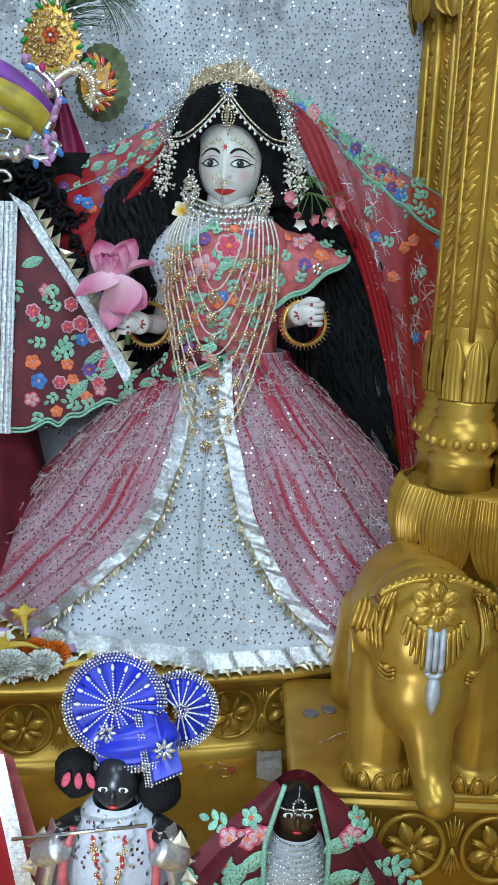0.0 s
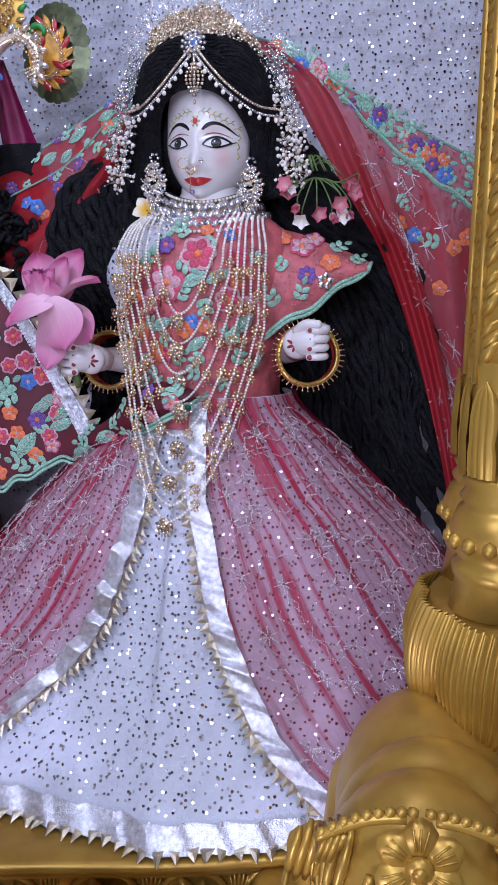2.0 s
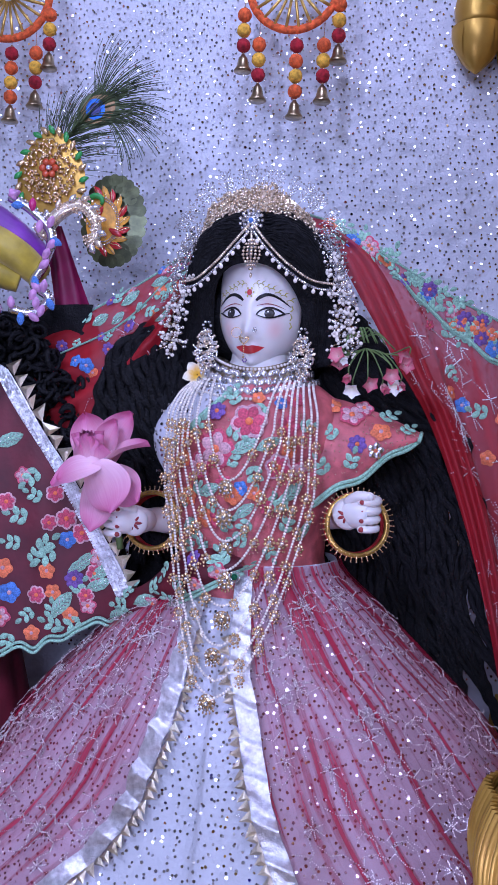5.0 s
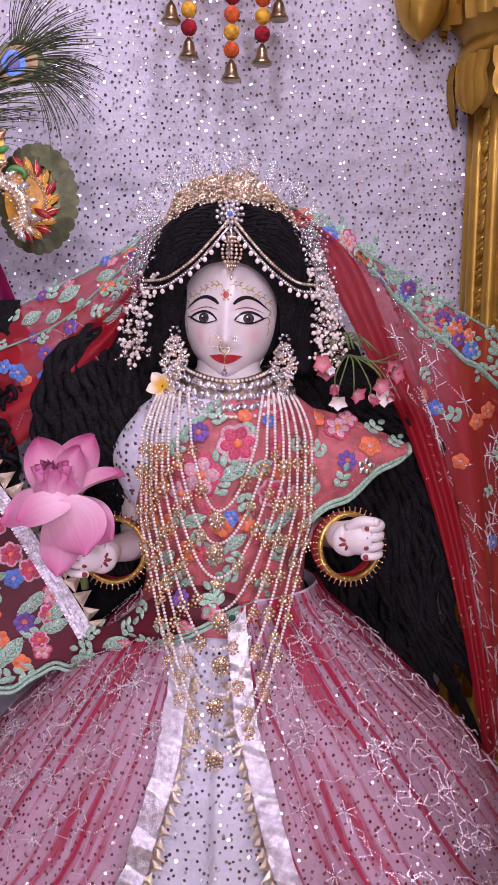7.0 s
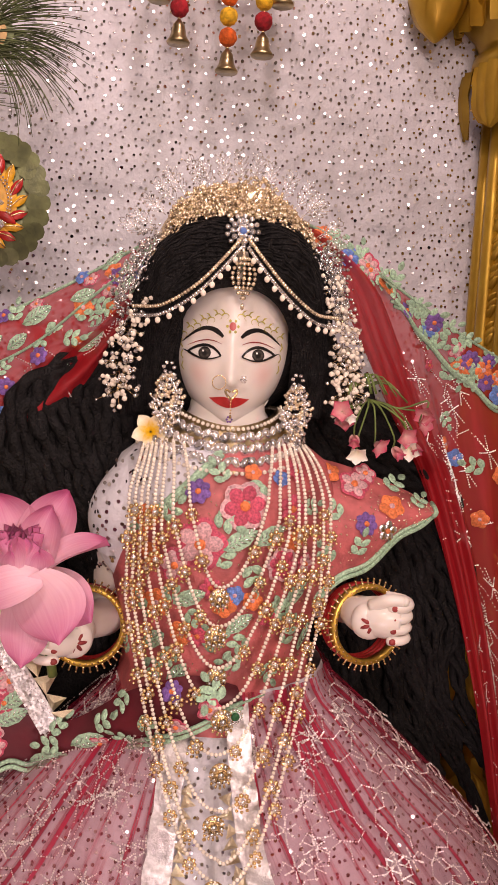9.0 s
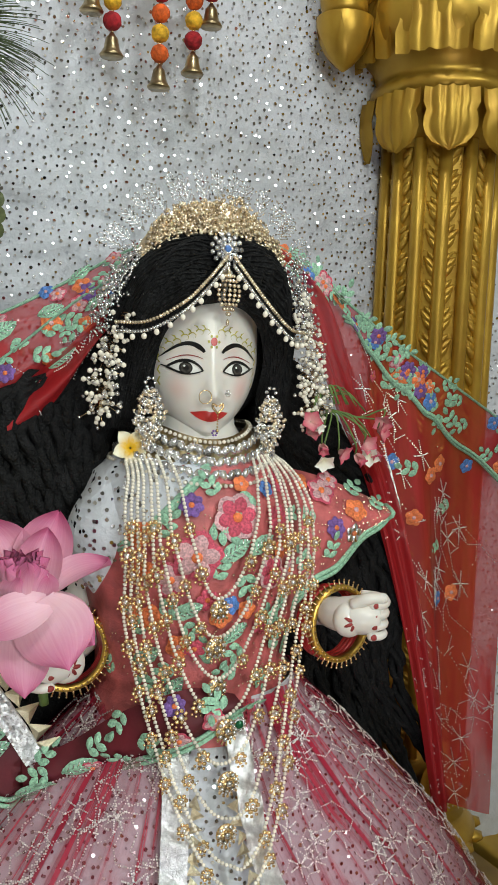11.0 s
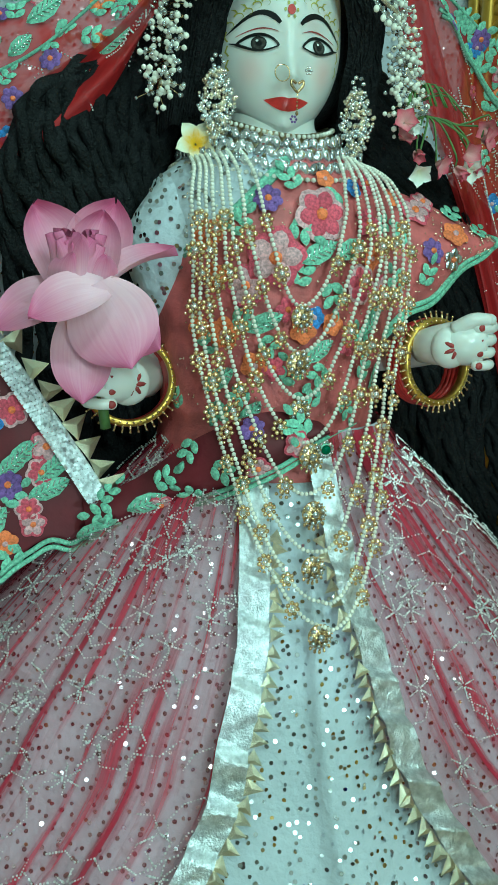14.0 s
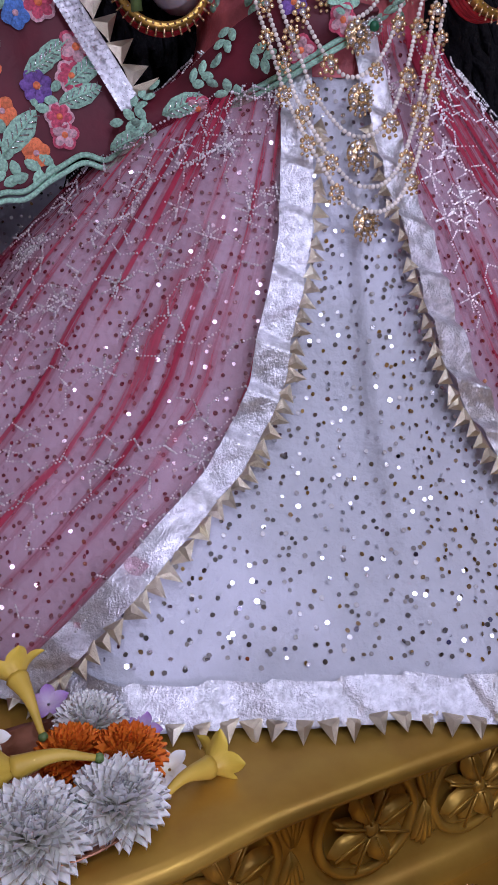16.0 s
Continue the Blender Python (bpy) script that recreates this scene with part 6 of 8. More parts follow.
# two broad petals standing behind the core, the rest opened outwards
BACK = (-0.25, 1.632, 1.612)
aimed_petal((-0.284, 1.652, 1.692), (0.25, -1, 0.1), 0.058, 0.45, -0.06, BACK)
aimed_petal((-0.212, 1.655, 1.697), (-0.25, -1, 0.1), 0.056, 0.45, -0.04, BACK)
aimed_petal((-0.226, 1.63, 1.688), (-0.3, -1, 0.2), 0.044, 0.5, -0.06, (-0.242, 1.622, 1.616))
aimed_petal((-0.172, 1.598, 1.656), (-0.3, -0.25, 0.95), 0.046, 0.4, 0.02, (-0.236, 1.598, 1.624))
aimed_petal((-0.322, 1.618, 1.596), (0.25, -0.6, 0.8), 0.056, 0.25, 0.10)
aimed_petal((-0.296, 1.576, 1.606), (0.05, -0.8, 0.6), 0.042, 0.25, 0.08, (-0.234, 1.580, 1.626))
aimed_petal((-0.262, 1.569, 1.653), (0.05, 1, 0.2), 0.040, 0.6, -0.04, (-0.257, 1.583, 1.612))
aimed_petal((-0.236, 1.571, 1.652), (-0.1, 1, 0.2), 0.036, 0.6, -0.04, (-0.243, 1.583, 1.612))
aimed_petal((-0.215, 1.578, 1.565), (0.1, 0.9, 0.3), 0.076, 0.18, 0.08, (-0.246, 1.578, 1.630))
aimed_petal((-0.186, 1.603, 1.578), (-0.4, 0.8, 0.3), 0.056, 0.2, 0.10)
aimed_petal((-0.252, 1.597, 1.534), (0.1, 1, 0.1), 0.052, 0.2, 0.05, (-0.25, 1.602, 1.614))
b = Bag()
lathe(b, [(0.0, 0.004), (0.006, 0.014), (0.014, 0.019)], (-0.247, 1.62, 1.606), 16)
tube(b, smooth_line([(-0.246, 1.62, 1.61), (-0.232, 1.638, 1.56), (-0.224, 1.648, 1.505)], 10), 0.005, 8)
part("stem", b, STEM, lotus)


def simple_flower(name, label, c, axis, n, length, width, material, open_deg, cup=0.3, curl=0.1, group="", core=None, tagit=True, spin=0.0):
    th = thing(name, label, "flower", group, c)
    ax = Vector(axis).normalized()
    rx = Vector((0.31, 0.2, 1)).cross(ax).normalized()
    ry = ax.cross(rx)
    for k in range(n):
        a = 2 * math.pi * k / n + spin
        r = rx * math.cos(a) + ry * math.sin(a)
        o = radians(open_deg)
        part("petal", petal_bag(Vector(c) + r * 0.001, ax * math.cos(o) + r * math.sin(o), ax * math.sin(o) - r * math.cos(o), length, width, cup, curl, 0.1, 7, 8), material, th)
    if core:
        b = Bag()
        ball(b, Vector(c) + ax * 0.002, (0.003,) * 3)
        part("core", b, core, th)
    return th


simple_flower("plumeria", "white plumeria blossom with a yellow throat tucked in the hair", (-0.131, 1.688, 1.758), (-0.1, -1, 0.25), 5, 0.021, 0.017, PLUM, 68, 0.25, 0.15)

# pink blossoms on thin stems, tucked in the hair
spray = thing("pink_flower_spray", "spray of small pink and white blossoms on green stems", "flower", at=(0.11, 1.69, 1.79))
rg = random.Random(14)
for k in range(12):
    a = -1.2 + 0.24 * k
    e = np.array((0.115 + 0.048 * math.sin(a * 1.1) + rg.gauss(0, 0.006), 1.675 - 0.01 * rg.random(), 1.778 - 0.026 * math.cos(a * 1.3) + rg.gauss(0, 0.012)))
    b = Bag()
    tube(b, smooth_line([(0.108, 1.69, 1.803), (0.112 + 0.03 * math.sin(a), 1.678, 1.795), e + np.array((0, 0, 0.012)), e], 10), 0.0011, 5)
    part("stem", b, STEM, spray)
    b = Bag()
    ax = Vector((rg.gauss(0, 0.5), -0.8, -0.4 + rg.gauss(0, 0.4))).normalized()
    rx = Vector((0.3, 0.2, 1)).cross(ax).normalized()
    ry = ax.cross(rx)
    for j in range(5):
        q = 2 * math.pi * j / 5
        r = rx * math.cos(q) + ry * math.sin(q)
        o = radians(50 if k % 3 else 22)
        pb = petal_bag(Vector(e), ax * math.cos(o) + r * math.sin(o), ax * math.sin(o) - r * math.cos(o), 0.017, 0.0125, 0.3, 0.05, 0.1, 5, 6)
        b.add(pb.v[0], pb.f, 0, pb.uv[0])
    part("blossom", b, PINKBUD if k % 4 else WHITE_PETAL, spray)
b = Bag()
for k in range(16):
    a = rg.uniform(-1.6, 1.6)
    tube(b, smooth_line([(0.10, 1.69, 1.815), (0.105 + 0.02 * math.sin(a), 1.68, 1.82 + 0.012 * math.cos(a)), (0.115 + 0.035 * math.sin(a), 1.676, 1.80 + 0.01 * math.cos(a))], 8), 0.0009, 4)
tagged(part("green_tips", b, STEM, spray), kind="stuff")

# ---- the lower shawl and the neighbouring figure's robe ----
SH_T = smooth_line([(-0.035, 1.597, 1.512), (-0.085, 1.60, 1.522), (-0.135, 1.625, 1.50), (-0.185, 1.665, 1.455), (-0.235, 1.69, 1.43)], 40)
SH_B = smooth_line([(-0.03, 1.59, 1.500), (-0.075, 1.588, 1.476), (-0.13, 1.63, 1.443), (-0.185, 1.665, 1.415), (-0.235, 1.69, 1.393)], 40)


def shawl(u, v):
    p = at(SH_T, u) * (1 - v) + at(SH_B, u) * v
    return p + np.array((-0.004, -0.014 * math.sin(math.pi * v) + 0.003 * math.sin(12 * u), 0))


sh = thing("shawl", "dark red shawl end with mint thread leaves", "shawl", at=(-0.16, 1.65, 1.45))
b = Bag()
addgrid(b, shawl, 30, 14)
shawl_cloth = part("cloth", b, MAROON, sh)
rnd = random.Random(18)
embroider(shawl_cloth, shawl, [(u, v, rnd.choice((-1, -1, 5, 2, -1, -2)), 0.024) for u, v in scatter(rnd, 16, 0.17)], rnd)
b = Bag()
for o in (0.0, 0.006):
    tube(b, [shawl(u, 1.0) + np.array((0, -0.004, -o)) for u in np.linspace(0, 1, 40)], 0.0024, 6)
part("scallop_cord", b, E_GREEN, sh, "mint green corded edge")

R_T = smooth_line([(-0.205, 1.688, 1.412), (-0.255, 1.70, 1.495), (-0.315, 1.708, 1.588), (-0.376, 1.705, 1.678), (-0.43, 1.70, 1.76)], 50)
R_B = smooth_line([(-0.215, 1.690, 1.398), (-0.278, 1.695, 1.387), (-0.345, 1.69, 1.353), (-0.42, 1.68, 1.336), (-0.62, 1.66, 1.30)], 50)


def robe(u, v):
    p = at(R_T, u) * (1 - v) + at(R_B, u) * v
    return p + np.array((0, -0.02 * math.sin(math.pi * v) * u + 0.004 * math.sin(15 * u + 6 * v) * u, 0.004 * math.sin(30 * u) * v))


rb = thing("robe", "dark red robe embroidered with flowers, silver ribbon edge", "robe", at=(-0.42, 1.7, 1.34))
b = Bag()
addgrid(b, robe, 60, 50)
robe_cloth = part("cloth", b, MAROON, rb)
rnd = random.Random(28)
spots = [(u, v, rnd.choice((-1, -1, -1, -1, 5, -3, 3, 2, 1, -2, -1, -3, -2)), rnd.uniform(0.022, 0.031)) for u, v in scatter(rnd, 60, 0.09, lambda u, v: 0.16 < v < 0.95 and u > 0.26)]
embroider(robe_cloth, robe, spots, rnd)
b = Bag()
for o in (0.0, 0.007):
    tube(b, [robe(u, 1.0) + np.array((0, -0.004, -o + 0.003 * math.sin(40 * u))) for u in np.linspace(0, 1, 60)], 0.0026, 6)
part("scallop_cord", b, E_GREEN, rb, "mint green corded edge")
for seg in range(5):
    b = Bag()
    addgrid(b, lambda u, v: robe(u, 0.0) + np.array((-0.030 + 0.0074 * seg + 0.0066 * v, -0.010 - 0.0016 * math.sin(math.pi * v), 0.016 - 0.0044 * seg - 0.0038 * v + 0.002)), 60, 4)
    part("ribbon_row", b, LAME, rb, "ribbed silver ribbon")
for seg in range(4):
    b = Bag()
    addgrid(b, lambda u, v: np.array((-0.468 + 0.0085 * seg + 0.0075 * v - 0.018 * u, 1.655 - 0.002 * math.sin(math.pi * v), 1.76 - 0.44 * u)), 40, 4)
    part("ribbon_row", b, LAME, rb, "ribbed silver ribbon")
b = Bag()
rg = random.Random(47)
for seg in range(7):
    for k in range(90):
        u = (k + 0.5) / 90
        for p, up in ((robe(u, 0.0) + np.array((-0.0295 + 0.0052 * seg, -0.0135, 0.0175 - 0.0031 * seg)), (0.56, 0, -0.83)), (np.array((-0.466 + 0.0048 * seg - 0.018 * u, 1.6515, 1.76 - 0.44 * u)), (0, 0, 1))):
            R = frame_of((rg.gauss(0, 0.2), -1, 0.1 + rg.gauss(0, 0.2)), up)
            b.add([p + R @ np.array((x * 0.0015, y * 0.0019, 0.0)) for x, y in ((-1, -1), (1, -1), (1, 1), (-1, 1))], [(0, 1, 2, 3)])
tagged(part("mirror_sequins", b, LAME, rb, "rows of square mirror sequins", False), kind="stuff")
for k in range(19):
    u = (k + 0.5) / 19
    p = robe(u, 0.0) + np.array((0.002, -0.008, 0.004))
    o = another(tip, rb)
    o.matrix_parent_inverse = rb.matrix_world.inverted()
    o.name = "trim_point"
    trim_at(o, p, (0.1, -1, 0.1), (0.8, 0, 0.62), 0.024, rnd)

# neighbouring figure: plain mesh behind the robe, its curls and headdress
b = Bag()
ball(b, (-0.585, 1.77, 1.86), (0.062, 0.07, 0.1), 0, ICO3)
addgrid(b, lambda u, v: (-0.60 + (0.10 + 0.05 * v) * math.cos(6.2832 * u), 1.79 + 0.075 * math.sin(6.2832 * u), 1.74 - 0.755 * v), 24, 12, cu=True)
tagged(part("companion_statue", b, PAINT_BLACK), "dark stone temple statue beside the white one, dressed", "statue")
cs = thing("companion_skirt", "dark red skirt of the neighbouring figure with silver thread", "skirt", at=(-0.6, 1.77, 0.985))
b = Bag()
addgrid(b, lambda u, v: (-0.60 + (0.13 + 0.10 * v) * math.cos(6.2832 * u) * (1 + 0.03 * math.sin(60 * u)), 1.77 + (0.10 + 0.16 * v) * math.sin(6.2832 * u) * (1 + 0.03 * math.sin(60 * u)), 1.46 - 0.474 * v), 120, 12, cu=True)
part("cloth", b, MAROON, cs)
cw = thing("curled_wig", "mass of tight black curls", "wig", at=(-0.41, 1.76, 1.7))
rg = random.Random(6)
for k in range(150):
    c = np.array((-0.325 - 0.16 * rg.random(), 1.745 + rg.gauss(0, 0.012), 1.56 + 0.27 * rg.random()))
    if c[0] > -0.335 - 0.12 * max(0, c[2] - 1.74) / 0.1:
        c[0] -= 0.05
    r = rg.uniform(0.009, 0.016)
    ax = Vector((rg.gauss(0, 1), rg.gauss(0, 1), rg.gauss(0, 1))).normalized()
    R = frame_of(ax)
    b = Bag()
    tube(b, [c + R @ np.array((r * math.cos(a), r * math.sin(a), 0.0016 * a)) for a in np.linspace(0, 9, 18)], lambda s: 0.0045 * (1 - 0.5 * s), 5)
    part("curl", b, HAIR, cw)
b = Bag()
addgrid(b, lambda u, v: lumpy((-0.33 - 0.2 * u, 1.772 + 0.01 * math.sin(9 * v), 1.86 - 0.34 * v), 0.012, 24), 20, 30)
part("under_hair", b, HAIR, cw)

PURPLE_SILK = mat("purple_silk", (0.2, 0.03, 0.36), 0.45, 0, 0.2, 25, 0.2, 90, sheen=0.4)
YELLOW_SILK = mat("yellow_silk", (0.5, 0.38, 0.02), 0.45, 0, 0.2, 25, 0.2, 90, sheen=0.4)
ENAMEL_Y = mat("yellow_enamel", (0.74, 0.36, 0.02), 0.45, 0, 0.2, 80, 0.4, coat=0.1)
ENAMEL_R = mat("red_enamel", (0.45, 0.02, 0.02), 0.25, 0, 0.12, 80, 0, coat=0.5)
ENAMEL_G = mat("green_enamel", (0.04, 0.3, 0.06), 0.25, 0, 0.12, 80, 0, coat=0.5)
ENAMEL_P = mat("lilac_enamel", (0.6, 0.3, 0.55), 0.25, 0, 0.2, 80, 0, coat=0.5)
OLIVE = mat("olive_sequin", (0.1, 0.115, 0.05), 0.3, 0.5, 0.2, 60, 0.1, random_value=0.35)
tb = thing("turban", "silk turban of purple, yellow and maroon folds", "turban", at=(-0.5, 1.76, 1.9))
for nm, mt, pts, r in (("purple_fold", PURPLE_SILK, [(-0.56, 1.70, 2.02), (-0.48, 1.715, 1.995), (-0.425, 1.735, 1.955), (-0.40, 1.76, 1.93)], 0.024), ("yellow_fold", YELLOW_SILK, [(-0.56, 1.70, 1.965), (-0.49, 1.705, 1.965), (-0.43, 1.72, 1.935), (-0.40, 1.75, 1.905)], 0.026),
                       ("yellow_fold", YELLOW_SILK, [(-0.56, 1.71, 1.915), (-0.48, 1.715, 1.91), (-0.43, 1.735, 1.895)], 0.022)):
    b = Bag()
    L = smooth_line(pts, 26)
    tube(b, L, lambda s: r * (0.75 + 0.25 * math.sin(3 * s)), 14)
    part(nm, b, mt, tb)
b = Bag()
addgrid(b, lambda u, v: np.array((-0.41 + 0.03 * v, 1.772, 1.99)) * (1 - u) + np.array((-0.385 + 0.075 * v, 1.79, 1.815)) * u + np.array((0, 0.006 * math.sin(9 * v + 3 * u), 0)), 20, 14)
part("maroon_tail", b, mat("maroon_tail_silk", (0.22, 0.006, 0.06), 0.5, 0, 0.2, 20, 0.2, 90), tb, "maroon silk tail")

# paisley disc
pd = thing("paisley_ornament", "round olive ornament with a yellow and red enamel paisley", "ornament", at=(-0.29, 1.775, 1.985))
PC = np.array((-0.303, 1.797, 2.003))
b = Bag()
addgrid(b, lambda u, v: PC + np.array((0.050 * v * math.cos(6.2832 * u), 0.006 - 0.004 * (1 - v * v), 0.070 * v * math.sin(6.2832 * u))), 40, 6, cu=True)
part("disc", b, OLIVE, pd)
for ring, n in ((0.95, 24), (0.78, 18)):
    for k in range(n):
        a = 2 * math.pi * k / n
        b = Bag()
        p = PC + np.array((0.048 * ring * math.cos(a), -0.001 - 0.002 * (ring < 0.9), 0.068 * ring * math.sin(a)))
        R = frame_of((0.25 * math.cos(a), -1, 0.25 * math.sin(a)))
        b.add([p + R @ np.array((0.0105 * math.cos(q), 0.0105 * math.sin(q), 0.0)) for q in np.linspace(0, 6.2832, 11)[:-1]], [tuple(range(10))])
        part("scale", b, OLIVE, pd)
QC = PC + np.array((-0.012, -0.006, -0.002))
FR = frame_of((0, -1, 0))


def paisley(q, a):
    """The drop-shaped outline, hooked over to the west at its top."""
    return QC + np.array((0.031 * q * math.cos(a) - 0.008 * q * max(0.0, math.sin(a)) ** 2, 0, 0.047 * q * math.sin(a)))


b = Bag()
addgrid(b, lambda u, v: paisley(v, 6.2832 * u) + np.array((0, -0.003 * (1 - v * v), 0)), 32, 5, cu=True)
part("core", b, ENAMEL_Y, pd)
for k in range(11):
    a = 1.55 - 3.3 * k / 10
    p = paisley(0.86, a)
    b = Bag()
    pad(b, p + np.array((0, -0.001, 0)), FR, 0.024, 0.0115, a + 0.75, 0.0016, 0, 0.6, -0.004)
    part("leaf", b, (ENAMEL_R, ENAMEL_Y)[k % 2], pd)
    b = Bag()
    tube(b, [p + np.array(((-0.004 + 0.024 * t) * math.cos(a + 0.75 + w), -0.003, (-0.004 + 0.024 * t) * math.sin(a + 0.75 + w))) for t, w in ((0, 0), (0.25, 0.32), (0.6, 0.16), (1, 0))], 0.0008, 4)
    part("wire", b, JEWEL_GOLD, pd)
for ang, ln, c, mt in ((-0.5, 0.026, (0.008, -0.012), ENAMEL_R), (1.1, 0.022, (-0.012, 0.004), ENAMEL_R), (-1.1, 0.022, (-0.014, -0.012), ENAMEL_Y)):
    b = Bag()
    pad(b, QC + np.array((c[0], -0.0035, c[1])), FR, ln, ln * 0.42, ang, 0.003, 0, 0.5)
    part("leaf", b, mt, pd)
b = Bag()
for q, n in ((0.80, 34), (0.70, 30)):
    for k in range(n):
        ball(b, paisley(q, 1.6 - 3.6 * k / (n - 1)) + np.array((0, -0.004, 0)), (0.0015,) * 3)
for k in range(14):
    a = 0.9 * k
    ball(b, QC + np.array((-0.002 + 0.0007 * k * math.cos(a), -0.005, -0.02 + 0.0007 * k * math.sin(a))), (0.0015,) * 3)
part("bead_line", b, SILVER, pd)
b = Bag()
tube(b, [QC + np.array((-0.014 + 0.011 * math.cos(a), -0.005, 0.03 + 0.009 * math.sin(a))) for a in np.linspace(-0.6, 3.6, 12)], lambda t: 0.0022 + 0.003 * math.sin(math.pi * t), 8)
part("green_curl", b, ENAMEL_G, pd)

# gold crest behind the feather, with a red enamel flower
cr = thing("crest", "gold and green enamel crest with a red flower", "ornament", at=(-0.40, 1.765, 2.05))
CC = np.array((-0.397, 1.762, 2.072))
b = Bag()
addgrid(b, lambda u, v: CC + np.array((0.055 * v * math.cos(6.2832 * u) * (1 - 0.25 * math.sin(6.2832 * u)), 0.006 - 0.004 * (1 - v * v), 0.066 * v * math.sin(6.2832 * u))), 36, 6, cu=True)
part("plate", b, GOLD, cr)
rg = random.Random(33)
for k in range(22):
    a = 2 * math.pi * k / 22
    b = Bag()
    pad(b, CC + np.array((0.046 * math.cos(a) * (1 - 0.25 * math.sin(a)), 0.0, 0.058 * math.sin(a))), frame_of((0, -1, 0)), 0.018, 0.01, a + 0.7, 0.003, 0, 0.5)
    part("leaf", b, ENAMEL_G if k % 2 else JEWEL_GOLD, cr)
b = Bag()
for k in range(420):
    a, q = rg.uniform(0, 6.28), math.sqrt(rg.random())
    ball(b, CC + np.array((0.044 * q * math.cos(a), -0.001, 0.05 * q * math.sin(a))), (rg.uniform(0.0016, 0.003),) * 3)
tagged(part("beads", b, JEWEL_GOLD, cr), kind="stuff")
for k in range(6):
    a = math.pi * k / 3
    b = Bag()
    ball(b, CC + np.array((0.0105 * math.cos(a), -0.005, 0.004 + 0.0105 * math.sin(a))), (0.0058, 0.004, 0.0058), 0, ICO2)
    part("petal", b, mat("orange_enamel", (0.55, 0.08, 0.02), 0.25, 0, 0.1, 80, 0, coat=0.5) if k == 0 else bpy.data.materials["orange_enamel"], cr)
b = Bag()
ball(b, CC + np.array((0, -0.006, 0.004)), (0.0045,) * 3, 0, ICO2)
part("stone", b, CRYSTAL, cr)

# scrolling jewelled side ornament
so = thing("scroll_ornament", "silver scroll ornament with lilac and turquoise stones", "ornament", at=(-0.39, 1.73, 1.93))
L = smooth_line([(-0.44, 1.715, 2.02), (-0.405, 1.72, 2.0), (-0.375, 1.725, 1.965), (-0.385, 1.722, 1.92), (-0.40, 1.72, 1.89), (-0.375, 1.722, 1.868), (-0.40, 1.72, 1.845), (-0.435, 1.715, 1.85)], 40)
for k in range(0, 40, 2):
    b = Bag()
    a = rg.uniform(0, 6.28)
    pad(b, L[k] + np.array((0, -0.008, 0)), frame_of((0.1, -1, 0)), 0.021, 0.013, a, 0.004, 0, 0.4)
    part("stone", b, (ENAMEL_P, ENAMEL_P, E_BLUE, mat("rose_enamel", (0.5, 0.02, 0.15), 0.25, 0, 0.1, 80, 0, coat=0.5) if k == 6 else ENAMEL_P)[(k // 2) % 4], so)
b = Bag()
tube(b, L, 0.0075, 8)
for k in range(40):
    ball(b, L[k] + np.array((0.007, -0.005, 0.004)), (0.0024,) * 3)
part("scroll", b, SILVER, so)
gs = thing("gold_scroll", "gold filigree scroll with crystals", "ornament", at=(-0.35, 1.75, 1.99))
L = smooth_line([(-0.40, 1.745, 1.965), (-0.375, 1.745, 2.0), (-0.34, 1.745, 2.015), (-0.315, 1.745, 1.995), (-0.312, 1.745, 1.965), (-0.325, 1.745, 1.955)], 30)
b = Bag()
tube(b, L, lambda s: 0.012 * (1 - 0.45 * s), 10)
for k in range(30):
    for row in range(-2, 3):
        ball(b, L[k] + np.array((0.0052 * row * math.sin(0.13 * k), -0.009 + 0.0012 * row * row, 0.0052 * row)), (0.0023,) * 3)
part("scroll", b, PALE_GOLD, gs)
for k in range(10):
    b = Bag()
    pad(b, L[3 * k] + np.array((0, -0.011, 0)), frame_of((0, -1, 0)), 0.018, 0.010, 1.9 - 0.33 * k, 0.004, 0, 0.5, 0.004)
    part("crystal", b, CRYSTAL if k % 2 else PALE_GOLD, gs)

# peacock feather
pf = thing("peacock_feather", "peacock feather with blue eye and loose green barbs", "feather", at=(-0.40, 1.77, 2.05))
EYE_C = np.array((-0.325, 1.772, 2.17))
BARB = mat("peacock_barb", (0.07, 0.1, 0.035), 0.4, 0.3, 0.25, 90, 0, island=0.4)
stem = smooth_line([(-0.43, 1.772, 2.03), (-0.395, 1.772, 2.095), (-0.36, 1.772, 2.14), EYE_C], 24)
b = Bag()
tube(b, stem, lambda s: 0.0014 * (1 - 0.5 * s), 5)
part("quill", b, BARB, pf)
for m_, rx_, rz_, o_, nm in ((BARB, 0.036, 0.028, 0.0, "eye_rim"), (mat("feather_bronze", (0.2, 0.12, 0.04), 0.35, 0.4, 0.2, 60, 0), 0.029, 0.022, 0.0012, "eye_bronze"), (mat("feather_blue", (0.01, 0.12, 0.5), 0.3, 0.3, 0.2, 60, 0), 0.016, 0.0165, 0.0024, "eye_blue"), (mat("feather_navy", (0.01, 0.01, 0.09), 0.3, 0.3, 0.2, 60, 0), 0.009, 0.010, 0.0036, "eye_centre")):
    b = Bag()
    c = EYE_C + np.array((-0.004 if "blue" in nm or "centre" in nm else 0.0, -o_, 0.0))
    q = 0.35
    b.add([c + np.array((rx_ * math.cos(t) * math.cos(q) - rz_ * math.sin(t) * math.sin(q), 0.0006 * math.sin(3 * t), rx_ * math.cos(t) * math.sin(q) + rz_ * math.sin(t) * math.cos(q))) for t in np.linspace(0, 6.2832, 25)[:-1]], [tuple(range(24))])
    part(nm, b, m_, pf)
rg = random.Random(19)
b = Bag()
